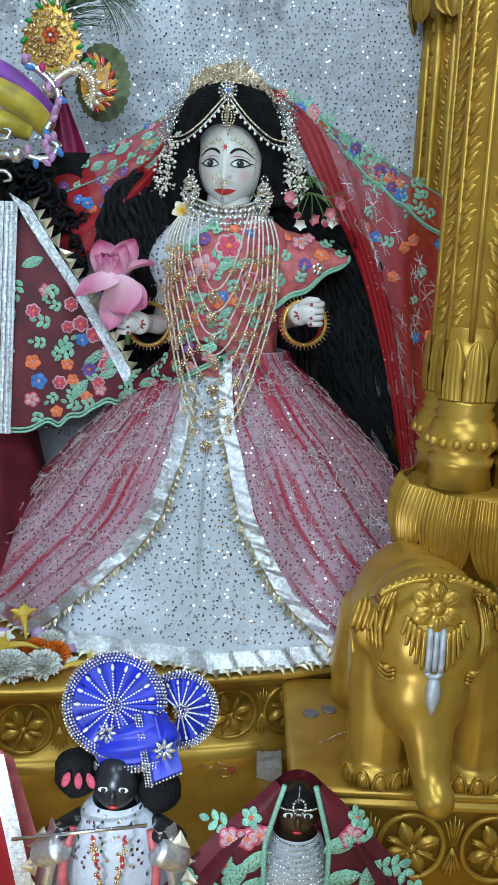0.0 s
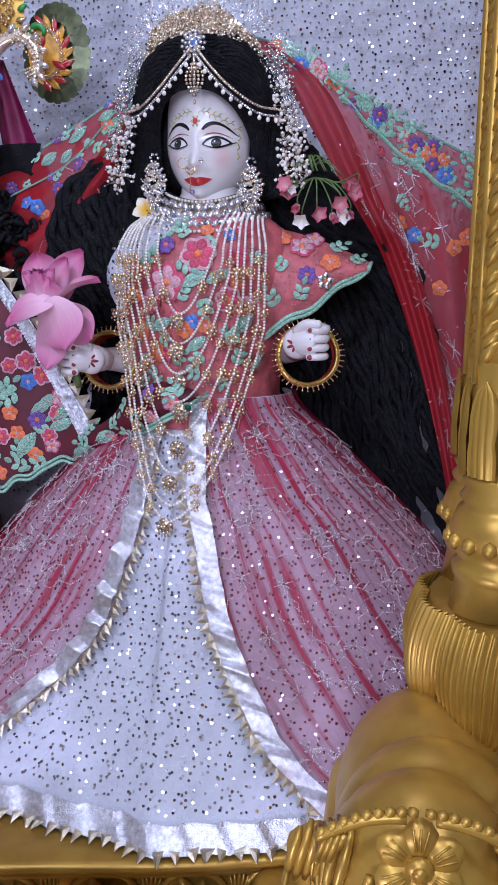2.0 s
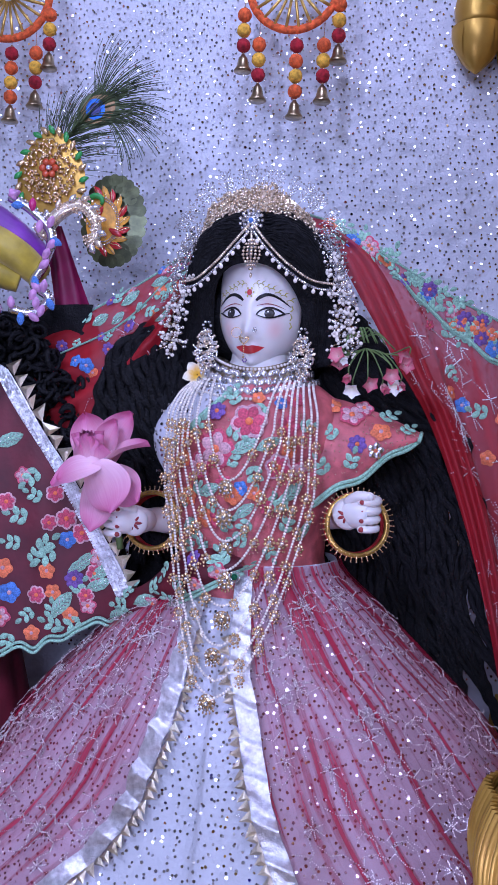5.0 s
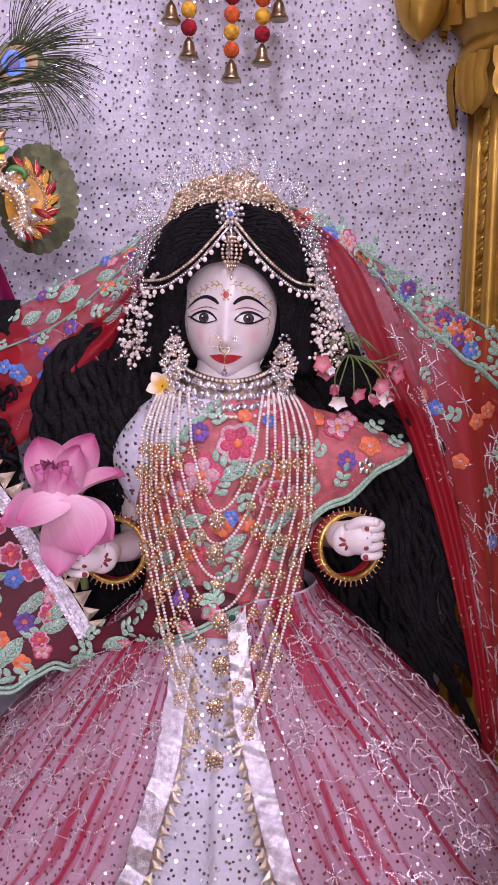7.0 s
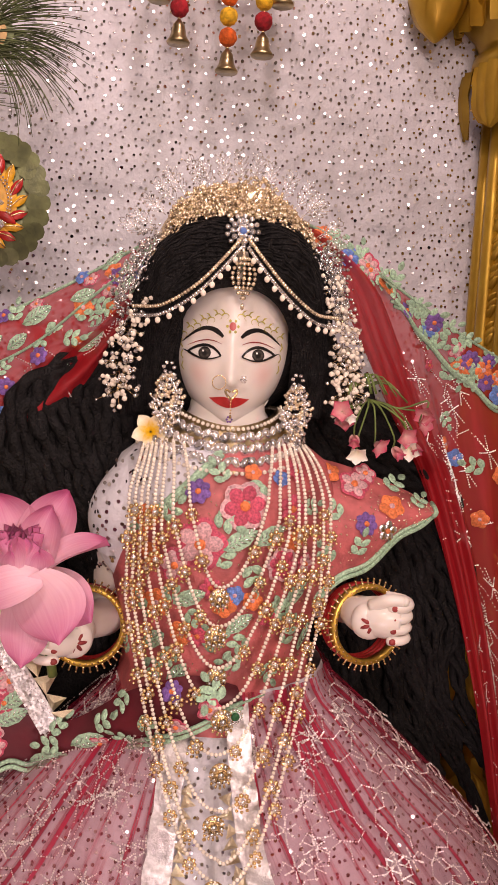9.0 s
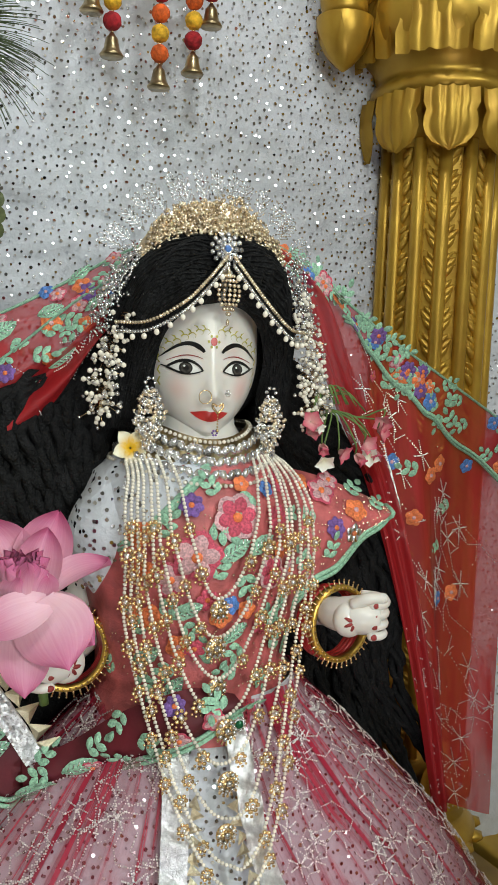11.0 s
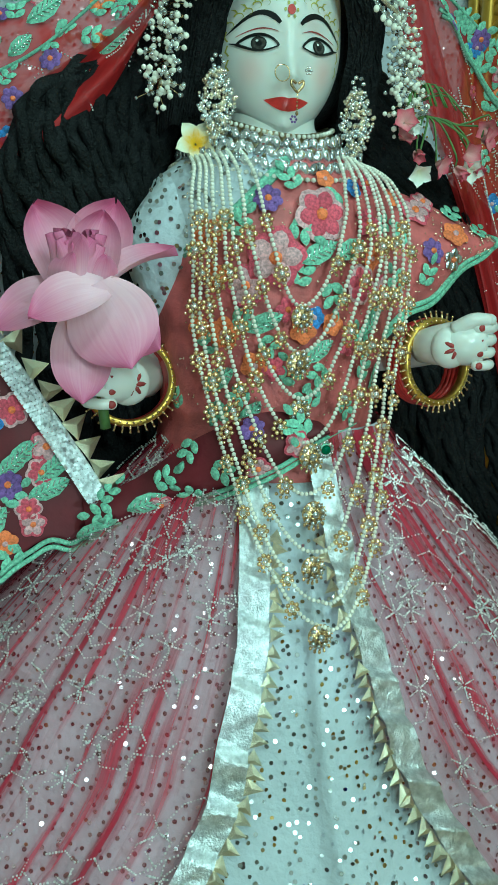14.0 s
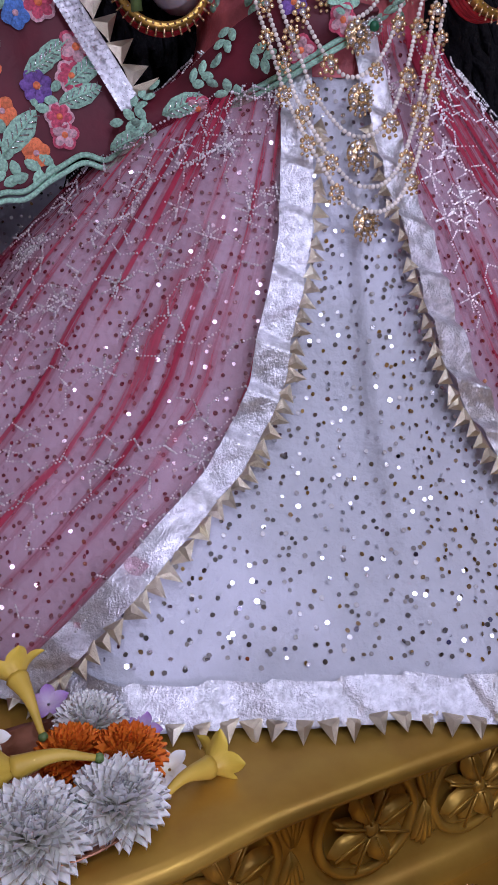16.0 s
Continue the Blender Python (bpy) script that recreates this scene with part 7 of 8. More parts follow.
for k in range(240):
    t = rg.random()
    s0 = at(stem, 0.15 + 0.85 * t)
    tan = at(stem, min(1, 0.15 + 0.85 * t + 0.05)) - at(stem, 0.1 + 0.85 * t)
    base = math.atan2(tan[2], tan[0])
    sd = rg.choice((-1, 1))
    a0 = base + sd * (1.0 - 0.75 * t) * rg.uniform(0.5, 1.0)
    ln = rg.uniform(0.07, 0.12)
    P = [s0 + np.array((0, rg.gauss(0, 0.002), 0))]
    for j in range(7):
        a0 -= 0.075 * (1 if a0 < 1.3 else 0.4) + (0.03 * sd if t < 0.7 else 0.05)
        P.append(P[-1] + np.array((math.cos(a0), 0.02 * rg.gauss(0, 1), math.sin(a0))) * ln / 7)
    tube(b, P, lambda s: 0.0008 * (1 - 0.5 * s), 3)
for k in range(110):
    a = -0.9 + 2.7 * k / 109 + rg.gauss(0, 0.04)
    P = [EYE_C + np.array((0.02 * math.cos(a), 0, 0.018 * math.sin(a)))]
    q = a
    ln = rg.uniform(0.07, 0.105)
    for j in range(7):
        q -= 0.09
        P.append(P[-1] + np.array((math.cos(q), 0.02 * rg.gauss(0, 1), math.sin(q))) * ln / 7)
    tube(b, P, lambda s: 0.0008 * (1 - 0.5 * s), 3)
tagged(part("barbs", b, BARB, pf, "loose green barbs"), kind="stuff")

# flute's silver end
fl = thing("flute_end", "silver flute end with a round knob and curled finial", "flute", at=(-0.44, 1.66, 1.84))
b = Bag()
tube(b, [(-0.56, 1.66, 1.838), (-0.45, 1.66, 1.842)], 0.009, 12)
ball(b, (-0.438, 1.66, 1.843), (0.0165, 0.0165, 0.0165), 0, ICO2)
part("knob", b, SILVER, fl)
for s in (1, -1):
    b = Bag()
    tube(b, smooth_line([(-0.50, 1.66, 1.842), (-0.478, 1.658, 1.842 + s * 0.025), (-0.456, 1.657, 1.842 + s * 0.03), (-0.448, 1.657, 1.842 + s * 0.042), (-0.462, 1.657, 1.842 + s * 0.047)], 20), lambda q: 0.006 * (1 - 0.5 * q), 8)
    part("curl", b, SILVER, fl)

# ---- hanging decorations with pompoms and bells ----
POM = {"o": mat("orange_wool", (0.72, 0.12, 0.02), 0.9, 0, 0.25, 120, 1.0, 300), "y": mat("yellow_wool", (0.75, 0.42, 0.03), 0.9, 0, 0.25, 120, 1.0, 300), "r": mat("red_wool", (0.36, 0.012, 0.02), 0.9, 0, 0.25, 120, 1.0, 300)}


def pom_mesh(c, r):
    b = Bag()
    V = ICO3[0].copy()
    k = np.array([1 + 0.10 * noise.noise(Vector(v) * 5 + Vector(c) * 70) + 0.06 * noise.noise(Vector(v) * 14) for v in V])
    b.add(V * k[:, None] * r + np.array(c), ICO3[1])
    return b


def toran(cx):
    th = thing("bell_hanging", "orange and gold fan hanging with pompom strings and bells", "decoration", "bell hangings", (cx, 1.93, 2.43))
    b = Bag()
    tube(b, [(cx + 0.076 * math.cos(a), 1.93, 2.43 + 0.076 * math.sin(a)) for a in np.linspace(0, 6.2832, 41)[:-1]], 0.0068, 10, 0, True)
    part("rim", b, POM["o"], th, "orange wool-wrapped rim")
    for k in range(22):
        a = 2 * math.pi * k / 22
        b = Bag()
        tube(b, [(cx + 0.012 * math.cos(a), 1.928, 2.43 + 0.012 * math.sin(a)), (cx + 0.074 * math.cos(a), 1.925, 2.43 + 0.074 * math.sin(a))], 0.0026, 6)
        part("rod", b, GOLD_HI, th)
    b = Bag()
    tube(b, [(cx, 1.93, 2.5), (cx, 1.93, 3.1)], 0.002, 6)
    part("cord", b, POM["o"], th)
    for x, z, cols in ((-0.083, 2.290, "oyr"), (-0.056, 2.240, "oyr"), (0.008, 2.211, "royoy"[:4]), (0.054, 2.236, "oyr"), (0.078, 2.302, "oyr")):
        top = z + 0.03 + 0.0255 * len(cols)
        b = Bag()
        tube(b, [(cx + x, 1.93, z + 0.02), (cx + x, 1.93, max(top, 2.43 - math.sqrt(max(0, 0.076 ** 2 - x * x))))], 0.0006, 4)
        for k in range(len(cols) + 1):
            ball(b, (cx + x, 1.93, z + 0.0275 + 0.0255 * k), (0.0022, 0.0022, 0.003))
        hung = part("string", b, JEWEL_GOLD, th)
        for k, c in enumerate(cols[::-1]):
            part("pompom", pom_mesh((cx + x, 1.93, z + 0.0405 + 0.0255 * k), 0.0118), POM[c], hung)
        b = Bag()
        lathe(b, [(-0.004, 0.0145), (-0.002, 0.0155), (0.001, 0.0135), (0.006, 0.0105), (0.014, 0.0088), (0.019, 0.0078), (0.023, 0.0045), (0.026, 0.0025), (0.028, 0.001)], (cx + x, 1.93, z), 18)
        part("bell", b, BRASS, hung, "small brass bell")
    return th


toran(-0.045)
toran(-0.555)

# ---- flower plate ----
PLC = np.array((-0.352, 1.352, 0.986))
plate = thing("copper_plate", "small round copper plate under the flowers", "plate", at=tuple(PLC))
b = Bag()
lathe(b, [(0.0, 0.05), (0.002, 0.062), (0.009, 0.071), (0.0105, 0.073), (0.0095, 0.069), (0.004, 0.06), (0.003, 0.001)], tuple(PLC), 40)
part("dish", b, mat("copper", (0.5, 0.24, 0.14), 0.35, 0.9, 0.15, 50, 0.1), plate)


def mum(c, r, material, name, label, n=90, seed=1, ax=(0.05, -0.35, 0.9)):
    th = thing(name, label, "flower", "flowers on the plate", c)
    rg = random.Random(seed)
    ax = Vector(ax).normalized()
    rx = Vector((1, 0.1, 0)).cross(ax).normalized()
    ry = ax.cross(rx)
    for ring in range(8):
        b = Bag()
        k = 9 + 4 * ring
        for j in range(k):
            a = 2 * math.pi * (j + 0.5 * (ring % 2)) / k + rg.gauss(0, 0.06)
            rr = rx * math.cos(a) + ry * math.sin(a)
            o = radians(6 + 12.5 * ring + rg.gauss(0, 5))
            pb = petal_bag(Vector(c) + rr * 0.002, ax * math.cos(o) + rr * math.sin(o), ax * math.sin(o) - rr * math.cos(o), r * (0.66 + 0.045 * ring), r * (0.36 if name == "marigold" else 0.40), 0.6, -0.12, 0.1, 4, 5, 0.03 if name == "marigold" else 0.0)
            b.add(pb.v[0], pb.f, 0, pb.uv[0])
        part("petal_ring", b, material, th)
    return th


WC = "white chrysanthemum head lying on the plate"
mum((-0.365, 1.305, 0.998), 0.036, WHITE_PETAL, "chrysanthemum", WC, seed=1)
mum((-0.312, 1.318, 0.998), 0.032, WHITE_PETAL, "chrysanthemum", WC, seed=2)
mum((-0.405, 1.318, 1.0), 0.034, WHITE_PETAL, "chrysanthemum", WC, seed=3)
mum((-0.318, 1.402, 1.0), 0.026, WHITE_PETAL, "chrysanthemum", WC, seed=4)
MC = "orange marigold head on the plate"
mum((-0.300, 1.352, 1.004), 0.026, MARIGOLD, "marigold", MC, seed=5)
mum((-0.335, 1.362, 1.004), 0.025, MARIGOLD, "marigold", MC, seed=6)
mum((-0.425, 1.37, 1.004), 0.024, MARIGOLD, "marigold", MC, seed=7)


def trumpet(p, q, r, seed):
    th = thing("trumpet_flower", "yellow trumpet flower with a green foot", "flower", "flowers on the plate", p)
    b = Bag()
    L = smooth_line([p, (np.array(p) + np.array(q)) / 2 + np.array((0, 0, 0.006)), q], 14)
    tube(b, L, lambda s: 0.0022 + 0.006 * s ** 1.6, 10)
    part("throat", b, YELLOW, th)
    ax = Vector(np.array(q) - np.array(p)).normalized()
    rx = Vector((0.2, 0.1, 1)).cross(ax).normalized()
    ry = ax.cross(rx)
    for k in range(5):
        a = 2 * math.pi * k / 5 + seed
        rr = rx * math.cos(a) + ry * math.sin(a)
        o = radians(48)
        part("petal", petal_bag(Vector(q) + rr * 0.006, ax * math.cos(o) + rr * math.sin(o), ax * math.sin(o) - rr * math.cos(o), 0.021, 0.017, 0.3, 0.2, 0.2, 6, 7), YELLOW, th)
    b = Bag()
    ball(b, p, (0.0035,) * 3, 0, ICO2)
    part("calyx", b, STEM, th)


trumpet((-0.288, 1.318, 0.992), (-0.247, 1.342, 0.994), 1, 0.3)
trumpet((-0.32, 1.335, 1.022), (-0.372, 1.34, 1.022), 1, 0.9)
trumpet((-0.352, 1.37, 1.02), (-0.365, 1.405, 1.045), 1, 1.4)
trumpet((-0.40, 1.345, 1.022), (-0.42, 1.36, 1.025), 1, 2.0)
for k, (x, y, z, mt) in enumerate(((-0.272, 1.352, 0.99, WHITE_PETAL), (-0.284, 1.392, 0.994, LILAC_PETAL), (-0.345, 1.425, 1.008, LILAC_PETAL), (-0.40, 1.40, 1.015, LILAC_PETAL), (-0.388, 1.375, 1.02, WHITE_PETAL))):
    simple_flower("small_blossom", "small pale blossom with five petals", (x, y, z), (0.1 * k - 0.2, -0.4, 0.9), 5, 0.015, 0.011, mt, 75, 0.2, 0.1, "flowers on the plate", spin=0.4 * k)

# ---- small dressed dolls on the lower step ----
BLUE_SILK = mat("royal_blue_silk", (0.006, 0.014, 0.42), 0.45, 0, 0.15, 40, 0.2, 120, sheen=0.4)
DARK_SKIN = mat("dark_brass", (0.09, 0.055, 0.03), 0.35, 0.5, 0.15, 40, 0.05)
BLACK_STONE = mat("black_stone", (0.02, 0.02, 0.024), 0.3, 0, 0.15, 40, 0.05)


def doll(x, y, hz, material, label):
    b = Bag()
    ball(b, (x, y, hz), (0.03, 0.03, 0.038), 0, ICO3)
    ball(b, (x, y - 0.03, hz - 0.004), (0.005, 0.006, 0.01), 0, ICO2)
    addgrid(b, lambda u, v: (x + (0.02 + 0.055 * v ** 0.8) * math.cos(6.2832 * u), y + 0.012 + (0.02 + 0.03 * v) * math.sin(6.2832 * u), hz - 0.03 - (hz - 0.83) * v), 28, 10, cu=True)
    for s in (-1, 1):
        if hz > 0.97:
            tube(b, smooth_line([(x + s * 0.045, y + 0.01, hz - 0.06), (x + s * 0.085, y, hz - 0.08), (x + s * 0.06, y - 0.045, hz - 0.045)], 12), lambda t: 0.014 - 0.005 * t, 10)
        for m, rx_, rz_, o in ((1, 0.0075, 0.004, 0.0), (2, 0.0034, 0.0036, 0.0012)):
            ball(b, (x + s * 0.0125, y - 0.0275 - o, hz + 0.005), (rx_, 0.0015, rz_), m, ICO2)
    ball(b, (x, y - 0.0275, hz - 0.02), (0.007, 0.002, 0.0025), 3, ICO2)
    return tagged(part("doll_statue", b, [material, PAINT_WHITE, PAINT_BLACK, PAINT_RED]), label, "statue")


doll(-0.146, 1.025, 0.985, BLACK_STONE, "small black stone figure, dressed in white and silver")
doll(0.094, 1.03, 0.955, DARK_SKIN, "small dark brass figure under an embroidered veil")


def fan(c, nrm, r, name, part_arc, disc_label, seed):
    th = thing(name, disc_label, "headdress", "", c)
    R = frame_of(nrm)
    C = np.array(c)
    b = Bag()
    a0, a1 = part_arc

    def pt(q, a, o=0.0):
        return C + R @ np.array((q * math.cos(a), q * math.sin(a), o))
    addgrid(b, lambda u, v: pt(r * v, a0 + (a1 - a0) * u, 0.004 * math.sin(40 * u) * v + 0.008 * (1 - v)), 120, 6)
    silk = part("pleated_fan", b, BLUE_SILK, th, "pleated royal blue silk")
    b = Bag()
    for q in (0.86, 0.92, 0.98, 1.03):
        for k in range(int(r * q * (a1 - a0) / 0.0046)):
            ball(b, pt(r * q, a0 + k * 0.0046 / (r * q), 0.005), (0.0021,) * 3)
    part("stone_rim", b, CRYSTAL, th, "rim of clear stones")
    n = int((a1 - a0) / 0.36)
    for k in range(n):
        a = a0 + (k + 0.5) * (a1 - a0) / n
        b = Bag()
        for q in np.linspace(0.15, 0.62, 9):
            ball(b, pt(r * q, a, 0.010), (0.0015,) * 3)
        ball(b, pt(r * 0.73, a, 0.009), (0.0022, 0.0022, 0.0022))
        Rm = frame_of(nrm)
        pad(b, pt(r * 0.66, a, 0.008), Rm, r * 0.15, r * 0.075, a, 0.003, 0, 0.3)
        part("ray", b, PEARL, silk, "ray of pearls")
    b = Bag()
    for k in range(24):
        q = 0.0022 * math.sqrt(k)
        ball(b, pt(q, 2.4 * k, 0.014), (0.0018,) * 3)
    part("hub", b, CRYSTAL, th, "cluster of clear stones")
    return th, pt


th, pt = fan((-0.152, 1.045, 1.085), (0.03, -1, 0.28), 0.066, "blue_turban", (0.0, 6.2832), "royal blue pleated turban fan with stones and pearls", 1)
for (ox, oz, rr) in ((-0.008, -0.036, 0.012),):
    b = Bag()
    for k in range(8):
        pad(b, pt(0.036, -1.8, 0.012), frame_of((0.03, -1, 0.28)), rr, rr * 0.42, k * math.pi / 4, 0.003, 0, 0.4, 0.002)
    part("stone_star", b, CRYSTAL, th, "star of clear stones")
fan((-0.068, 1.065, 1.07), (0.15, -1, 0.3), 0.05, "blue_side_fan", (-1.9, 2.6), "royal blue pleated side fan with stones", 2)
b = Bag()
addgrid(b, lambda u, v: (-0.122 + (0.058 + 0.0022 * math.sin(26 * v + 3 * u)) * math.cos(6.2832 * u) * math.sin(math.pi * v), 1.034 + (0.02 + 0.0022 * math.sin(26 * v + 3 * u)) * math.sin(6.2832 * u) * math.sin(math.pi * v), 1.035 + 0.036 * math.cos(math.pi * v) + 0.01 * math.cos(6.2832 * u)), 40, 40, cu=True)
part("wrapped_crown", b, BLUE_SILK, th, "wrapped royal blue silk")
b = Bag()
for row in range(3):
    for k in range(34):
        a = math.pi * 1.05 + math.pi * 0.9 * k / 33
        ball(b, (-0.122 + 0.054 * math.cos(a), 1.034 + 0.0225 * math.sin(a), 1.008 + 0.0042 * row + 0.009 * math.cos(a)), (0.0021,) * 3)
part("stone_band", b, CRYSTAL, th, "band of clear stones")
tl = thing("turban_tail", "royal blue silk turban tail with a stone edge", "headdress", at=(-0.1, 1.03, 1.03))
b = Bag()
addgrid(b, lambda u, v: np.array((-0.118 + 0.035 * v, 1.032 + 0.008 * math.sin(8 * v), 1.08)) * (1 - u) + np.array((-0.098 + 0.04 * v, 1.008, 0.995 + 0.02 * v)) * u, 14, 10)
part("cloth", b, BLUE_SILK, tl)
b = Bag()
for k in range(26):
    t = k / 25
    p = np.array((-0.119, 1.03, 1.08)) * (1 - t) + np.array((-0.1, 1.004, 0.995)) * t
    for j in range(3):
        ball(b, p + np.array((0.0036 * j - 0.004, -0.003, 0)), (0.0019,) * 3)
for k in range(10):
    t = k / 9
    ball(b, np.array((-0.1, 1.003, 0.994)) * (1 - t) + np.array((-0.06, 1.003, 1.014)) * t, (0.0022,) * 3)
part("stone_edge", b, CRYSTAL, tl, "edge of clear stones")
b = Bag()
for k in range(8):
    pad(b, (-0.083, 1.012, 1.04), frame_of((0.1, -1, 0.1)), 0.014, 0.006, k * math.pi / 4, 0.003, 0, 0.4, 0.002)
part("stone_star", b, CRYSTAL, tl)
dh = thing("doll_hair", "short black doll hair", "wig", at=(-0.146, 1.04, 0.98))
for s in (-1, 1):
    b = Bag()
    V = ICO3[0] * np.array((0.03, 0.026, 0.034))
    k = np.array([1 + 0.12 * noise.noise(Vector(v) * 90) for v in V])
    b.add(V * k[:, None] + np.array((-0.146 + s * 0.055, 1.04, 0.968 + (0.018 if s < 0 else 0))), ICO3[1])
    part("tuft", b, HAIR, dh)
for k in range(3):
    b = Bag()
    pad(b, (-0.205 + 0.012 * k, 1.01, 1.005), frame_of((-0.2, -1, 0.2)), 0.022, 0.012, -1.9 + 0.4 * k, 0.004, 0, 0.3)
    part("pink_petal", b, E_PINK, dh, "pink petal")
dc = thing("doll_dress", "white doll coat with silver ribbons and gold beads", "clothes", at=(-0.146, 1.02, 0.82))
b = Bag()
addgrid(b, lambda u, v: (-0.146 + (0.034 + 0.06 * v ** 0.7) * math.cos(6.2832 * u) * (1 + 0.05 * math.sin(20 * u)), 1.035 + (0.03 + 0.035 * v) * math.sin(6.2832 * u), 0.955 - 0.15 * v), 60, 14, cu=True)
part("coat", b, CLOTH, dc)
for s in (-1, 1):
    b = Bag()
    addgrid(b, lambda u, v: (-0.146 + s * (0.055 + 0.03 * u + 0.025 * v), 0.985 - 0.01 * math.sin(4 * v) + 0.01 * v, 0.945 - 0.12 * u + 0.004 * math.sin(14 * u)), 20, 6)
    part("ribbon", b, LAME, dc, "silver lame ribbon")
    b = Bag()
    tube(b, smooth_line([(-0.146 + s * 0.05, 0.99, 0.94), (-0.146 + s * 0.06, 0.975, 0.89), (-0.146 + s * 0.055, 0.972, 0.83)], 10), 0.006, 8)
    part("red_strap", b, RED_CLOTH, dc, "red cloth strap")
    b = Bag()
    tube(b, smooth_line([(-0.146 + s * 0.06, 1.0, 0.925), (-0.146 + s * 0.088, 0.985, 0.905), (-0.146 + s * 0.06, 0.97, 0.925)], 12), lambda t: 0.017, 12)
    part("sleeve", b, LAME, dc, "crumpled silver sleeve")
    for k in range(7):
        o = another(tip, dc)
        o.matrix_parent_inverse = dc.matrix_world.inverted()
        trim_at(o, (-0.146 + s * (0.083 + 0.004 * k), 0.985, 0.935 - 0.018 * k), (0, -1, 0.3), (s, 0, -0.3), 0.02, rnd)
b = Bag()
rg = random.Random(29)
for k in range(160):
    a, v = rg.uniform(3.3, 6.1), rg.random()
    r1, r2 = 0.035 + 0.06 * v ** 0.7, 0.031 + 0.035 * v
    sequin(b, (-0.146 + r1 * math.cos(a) * (1 + 0.05 * math.sin(20 * a / 6.2832)), 1.034 + r2 * math.sin(a) - 0.002, 0.955 - 0.15 * v), (math.cos(a), math.sin(a), 0.2), 0.0022, 0.15, rg)
tagged(part("sequins", b, SEQUIN, dc, "small silver sequins", False), kind="stuff")
b = Bag()
rg = random.Random(9)
for k in range(80):
    t = k / 79
    x = -0.146 + (-1) ** k * (0.022 - 0.016 * t) + rg.gauss(0, 0.002)
    ball(b, (x, 0.968 - 0.004 * t, 0.945 - 0.11 * t), (rg.uniform(0.0018, 0.0036),) * 3, rg.choice((0, 0, 1)))
part("bead_garland", b, [JEWEL_GOLD, PAINT_RED], dc, "gold and red bead garland")
df = thing("doll_flute", "thin silver flute held by the figure", "flute", at=(-0.2, 0.98, 0.95))
b = Bag()
tube(b, [(-0.27, 0.972, 0.932), (-0.10, 0.985, 0.95)], 0.0025, 8)
part("pipe", b, SILVER, df)
rc = thing("red_net_cloth", "folded red net cloth with silver ribbon", "cloth", at=(-0.26, 1.06, 0.82))
b = Bag()
addgrid(b, lambda u, v: (-0.40 + 0.18 * u * (0.5 + 0.5 * v), 1.04 - 0.06 * v + 0.012 * math.sin(9 * u + 4 * v), 1.06 - 0.06 * u - 0.25 * v), 40, 30)
part("net", b, RED_VEIL, rc)
b = Bag()
addgrid(b, lambda u, v: (-0.38 + 0.18 * u * (0.5 + 0.5 * v), 1.06 - 0.06 * v, 1.05 - 0.06 * u - 0.24 * v), 20, 10)
part("lining", b, RED_CLOTH, rc)
b = Bag()
addgrid(b, lambda u, v: (-0.31 + 0.022 * v + 0.05 * u, 1.005 - 0.03 * u, 1.03 - 0.2 * u), 30, 5)
part("ribbon", b, LAME, rc, "silver ribbon")

dv = thing("doll_veil", "dark red doll veil with mint thread leaves", "veil", at=(0.094, 1.03, 0.82))


def dveil(u, v):
    a = -0.45 + (math.pi + 0.9) * u
    r = 0.036 + 0.12 * v ** 0.9
    return np.array((0.094 - r * math.cos(a) * 1.05, 1.035 + 0.9 * (r * 0.55) * math.sin(a) - 0.045 * v - 0.02, 1.008 - 0.17 * v ** 1.15 - 0.035 * (1 - math.sin(max(0, min(math.pi, a)))) * (1 - 0.3 * v)))


b = Bag()
addgrid(b, dveil, 50, 20)
part("cloth", b, MAROON, dv)


def dfront(side):
    def fn(u, v):
        top = np.array((0.094 + side * (0.02 + 0.022 * min(1, 2.2 * v)), 0.998 - 0.005 * v, 1.008 - 0.175 * v - 0.012 * (1 - math.cos(2 * min(0.7, v)))))
        out = np.array((0.094 + side * (0.03 + 0.15 * v ** 0.9), 1.01 - 0.012 * v, 1.004 - 0.16 * v))
        return top * (1 - u) + out * u + np.array((0, -0.008 * math.sin(math.pi * u), 0))
    return fn


for side in (-1, 1):
    fn = dfront(side)
    b = Bag()
    addgrid(b, fn, 16, 24)
    ff = part("front_fold", b, MAROON, dv)
    rnd = random.Random(40 + side)
    embroider(ff, fn, [(u, v, rnd.choice((-1, -1, -2, 0, 5, 0)), 0.03) for u, v in scatter(rnd, 12, 0.2, lambda u, v: u > 0.15 and v > 0.25)], rnd)
    b = Bag()
    tube(b, [fn(0.0, v) + np.array((0, -0.003, 0)) for v in np.linspace(0, 1, 24)], 0.0036, 6)
    part("cord", b, E_GREEN, dv, "mint green edge")
dt = thing("doll_blouse", "white sequinned doll blouse with a crystal collar", "clothes", at=(0.094, 1.02, 0.85))
b = Bag()
addgrid(b, lambda u, v: (0.094 + (0.03 + 0.03 * v ** 0.6) * math.cos(6.2832 * u), 1.03 + (0.028 + 0.02 * v) * math.sin(6.2832 * u), 0.922 - 0.11 * v), 40, 12, cu=True)
part("blouse", b, CLOTH, dt)
b = Bag()
for row in range(9):
    for k in range(17):
        a = -math.pi / 2 + (k - 8) * 0.13 * (1 - 0.03 * row)
        ball(b, (0.094 + (0.033 + 0.0028 * row) * math.cos(a), 1.03 + (0.034 + 0.0024 * row) * math.sin(a), 0.924 - 0.0065 * row - 0.004 * math.sin(-a)), (0.0021,) * 3)
part("collar", b, CRYSTAL, dt, "rows of clear stones")
b = Bag()
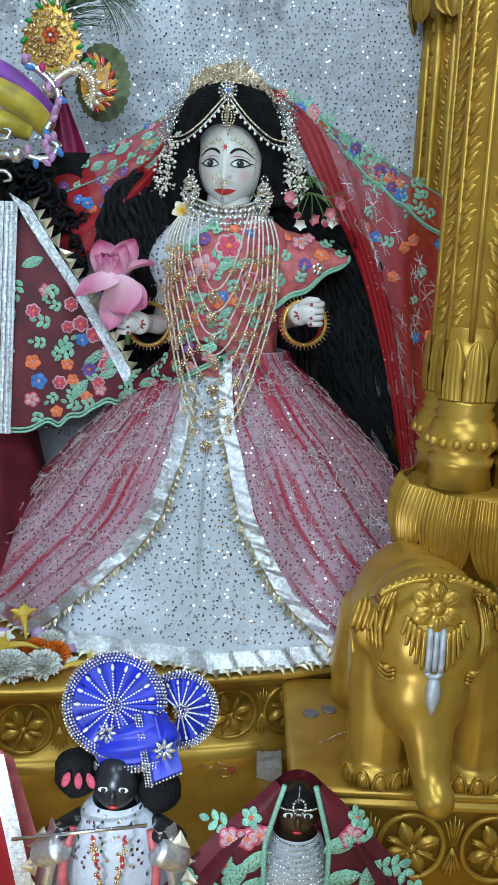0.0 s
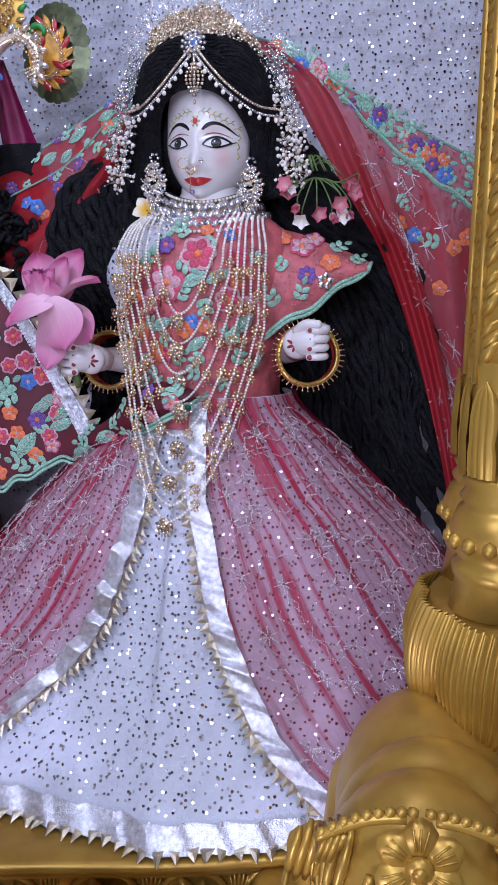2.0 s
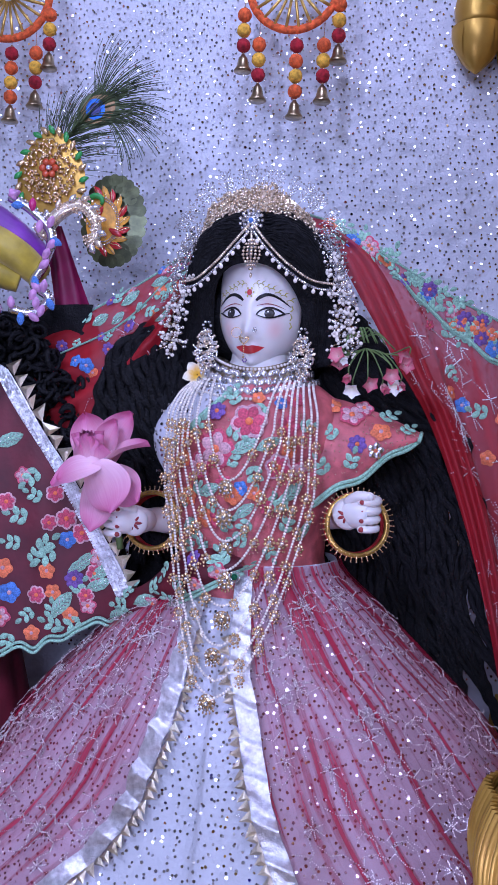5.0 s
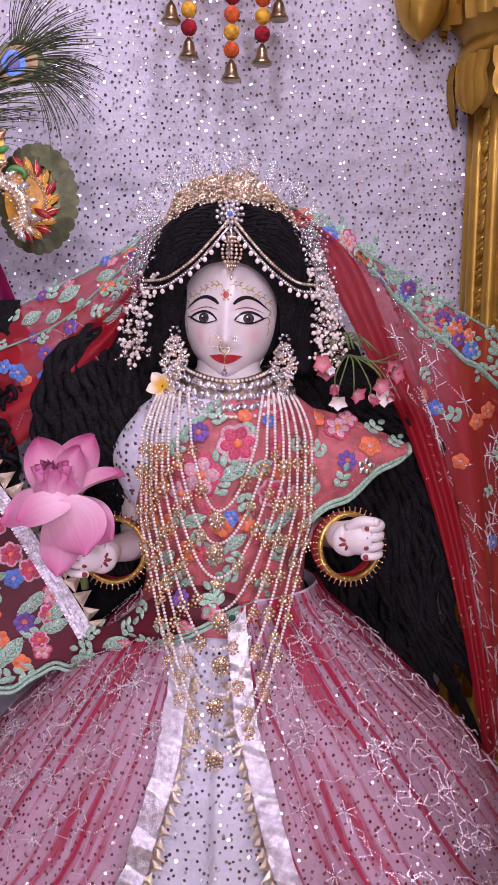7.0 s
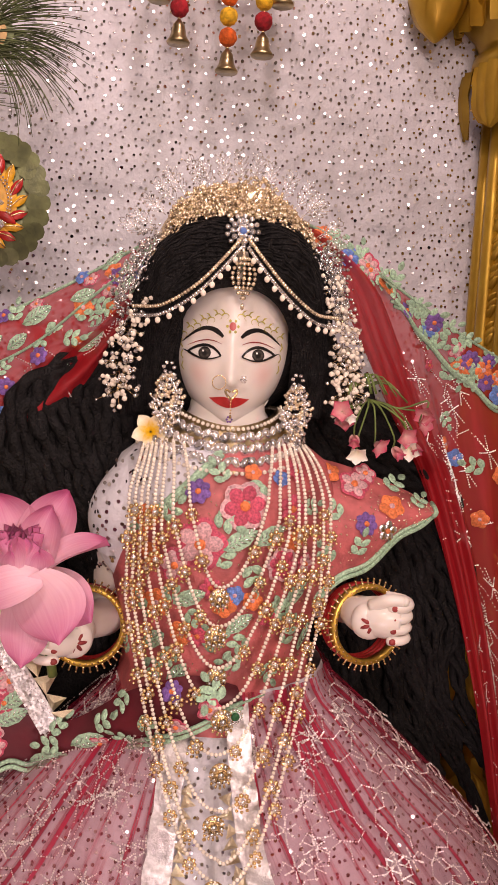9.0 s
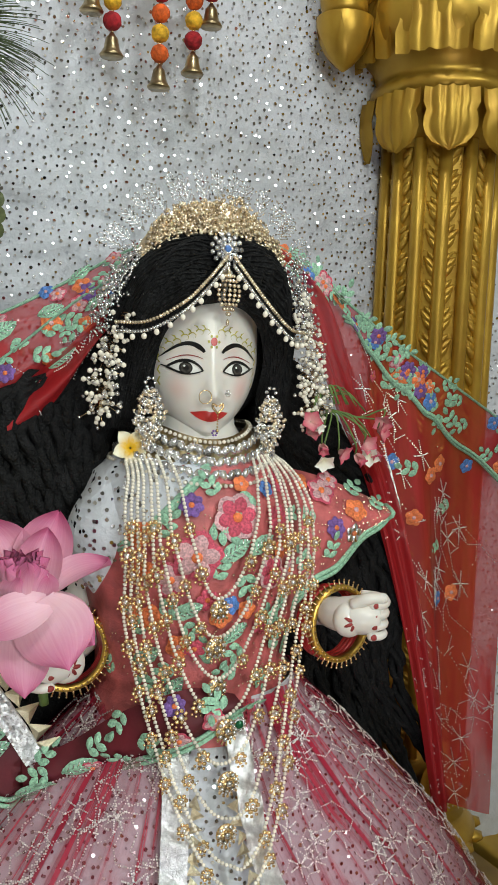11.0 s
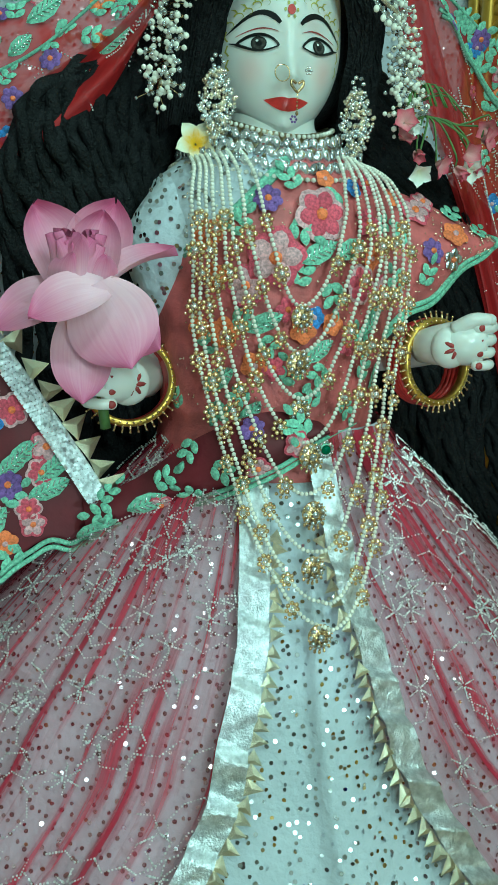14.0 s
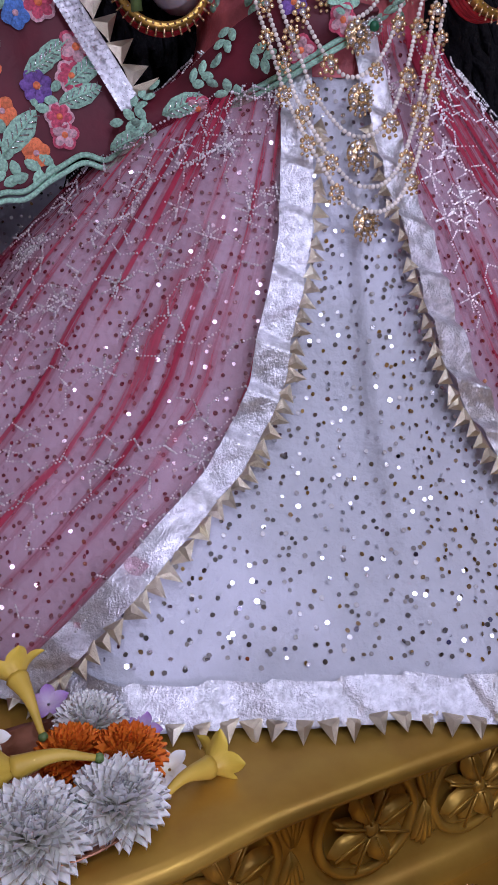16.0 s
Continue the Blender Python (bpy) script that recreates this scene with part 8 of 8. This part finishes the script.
for k in range(34):
    t = abs(k - 16.5) / 16.5
    ball(b, (0.094 + (k - 16.5) / 16.5 * 0.038, 0.996 + 0.012 * t, 0.974 + 0.004 * t - 0.006 * math.sin(math.pi * (1 - t))), (0.0019,) * 3)
for k in range(14):
    ball(b, (0.094 + 0.008 * math.cos(k * 0.449), 0.991, 0.98 + 0.011 * math.sin(k * 0.449)), (0.0022,) * 3)
for k in range(9):
    ball(b, (0.093, 0.994 - 0.0004 * k, 0.985 + 0.003 * k), (0.0013,) * 3)
part("forehead_chain", b, CRYSTAL, dt, "crystal forehead jewel")
b = Bag()
addgrid(b, lambda u, v: (0.094 + 0.036 * math.cos(math.pi * u), 1.03 - 0.028 * math.sin(math.pi * u), 0.965 + 0.045 * v - 0.02 * v * v * 2 * abs(math.cos(math.pi * u))), 20, 6)
part("hair_front", b, HAIR, dt)

# ---- loose offerings ----
for x, y in ((0.128, 1.256), (0.158, 1.272)):
    cn = thing("coin", "worn silver coin lying on the pedestal", "coin", "coins", (x, y, 0.966))
    b = Bag()
    lathe(b, [(0.0, 0.0115), (0.0012, 0.0125), (0.0024, 0.0125), (0.003, 0.0118), (0.0026, 0.0105), (0.0024, 0.0)], (x, y, 0.966), 28)
    part("disc", b, mat("worn_nickel", (0.32, 0.32, 0.36), 0.4, 0.8, 0.15, 90, 0.2) if x < 0.14 else bpy.data.materials["worn_nickel"], cn)
for nm, pts in (("gold_chain", [(0.136, 1.17, 0.968), (0.15, 1.175, 0.968), (0.163, 1.19, 0.968), (0.176, 1.195, 0.968)]), ("gold_chain", [(-0.05, 1.36, 0.802), (-0.03, 1.355, 0.802), (-0.02, 1.37, 0.802), (0.0, 1.362, 0.802)])):
    ch = thing(nm, "short fine gold chain", "jewellery", "gold chains", pts[0])
    b = Bag()
    for k, p in enumerate(smooth_line(pts, 18)):
        a = k % 2
        tube(b, [p + np.array((0.0026 * math.cos(t), 0.0018 * math.sin(t) * (1 - a), 0.0018 * math.sin(t) * a + 0.002)) for t in np.linspace(0, 6.2832, 9)[:-1]], 0.0006, 4, 0, True)
    part("links", b, JEWEL_GOLD, ch)
rn = thing("finger_ring", "gold ring with a dark red stone", "jewellery", at=(0.0, 1.36, 0.802))
b = Bag()
tube(b, [(-0.005 + 0.012 * math.cos(t), 1.345 + 0.012 * math.sin(t), 0.8025) for t in np.linspace(0, 6.2832, 25)[:-1]], 0.0012, 6, 0, True)
part("hoop", b, JEWEL_GOLD, rn)
b = Bag()
ball(b, (0.008, 1.352, 0.805), (0.005, 0.005, 0.004), 0, ICO2)
part("stone", b, PAINT_RED, rn, "dark red stone")
pk = thing("folded_packet", "crumpled silvery-white folded packet", "packet", at=(0.068, 1.36, 0.80))
b = Bag()
V, F, UV = grid(lambda u, v: (0.05 + 0.042 * u, 1.335 + 0.055 * v - 0.015 * u, 0.818 + 0.012 * u + 0.003 * noise.noise(Vector((u * 7, v * 7, 2)))), 14, 14)
b.add(V, F)
addgrid(b, lambda u, v: (0.05 + 0.042 * u, 1.335 - 0.015 * u, 0.801 + (0.017 + 0.012 * u) * v), 8, 4)
addgrid(b, lambda u, v: (0.05, 1.335 + 0.055 * u, 0.801 + 0.017 * v), 8, 4)
part("paper", b, mat("silvery_paper", (0.6, 0.6, 0.62), 0.4, 0.3, 0.1, 80, 0.4), pk)
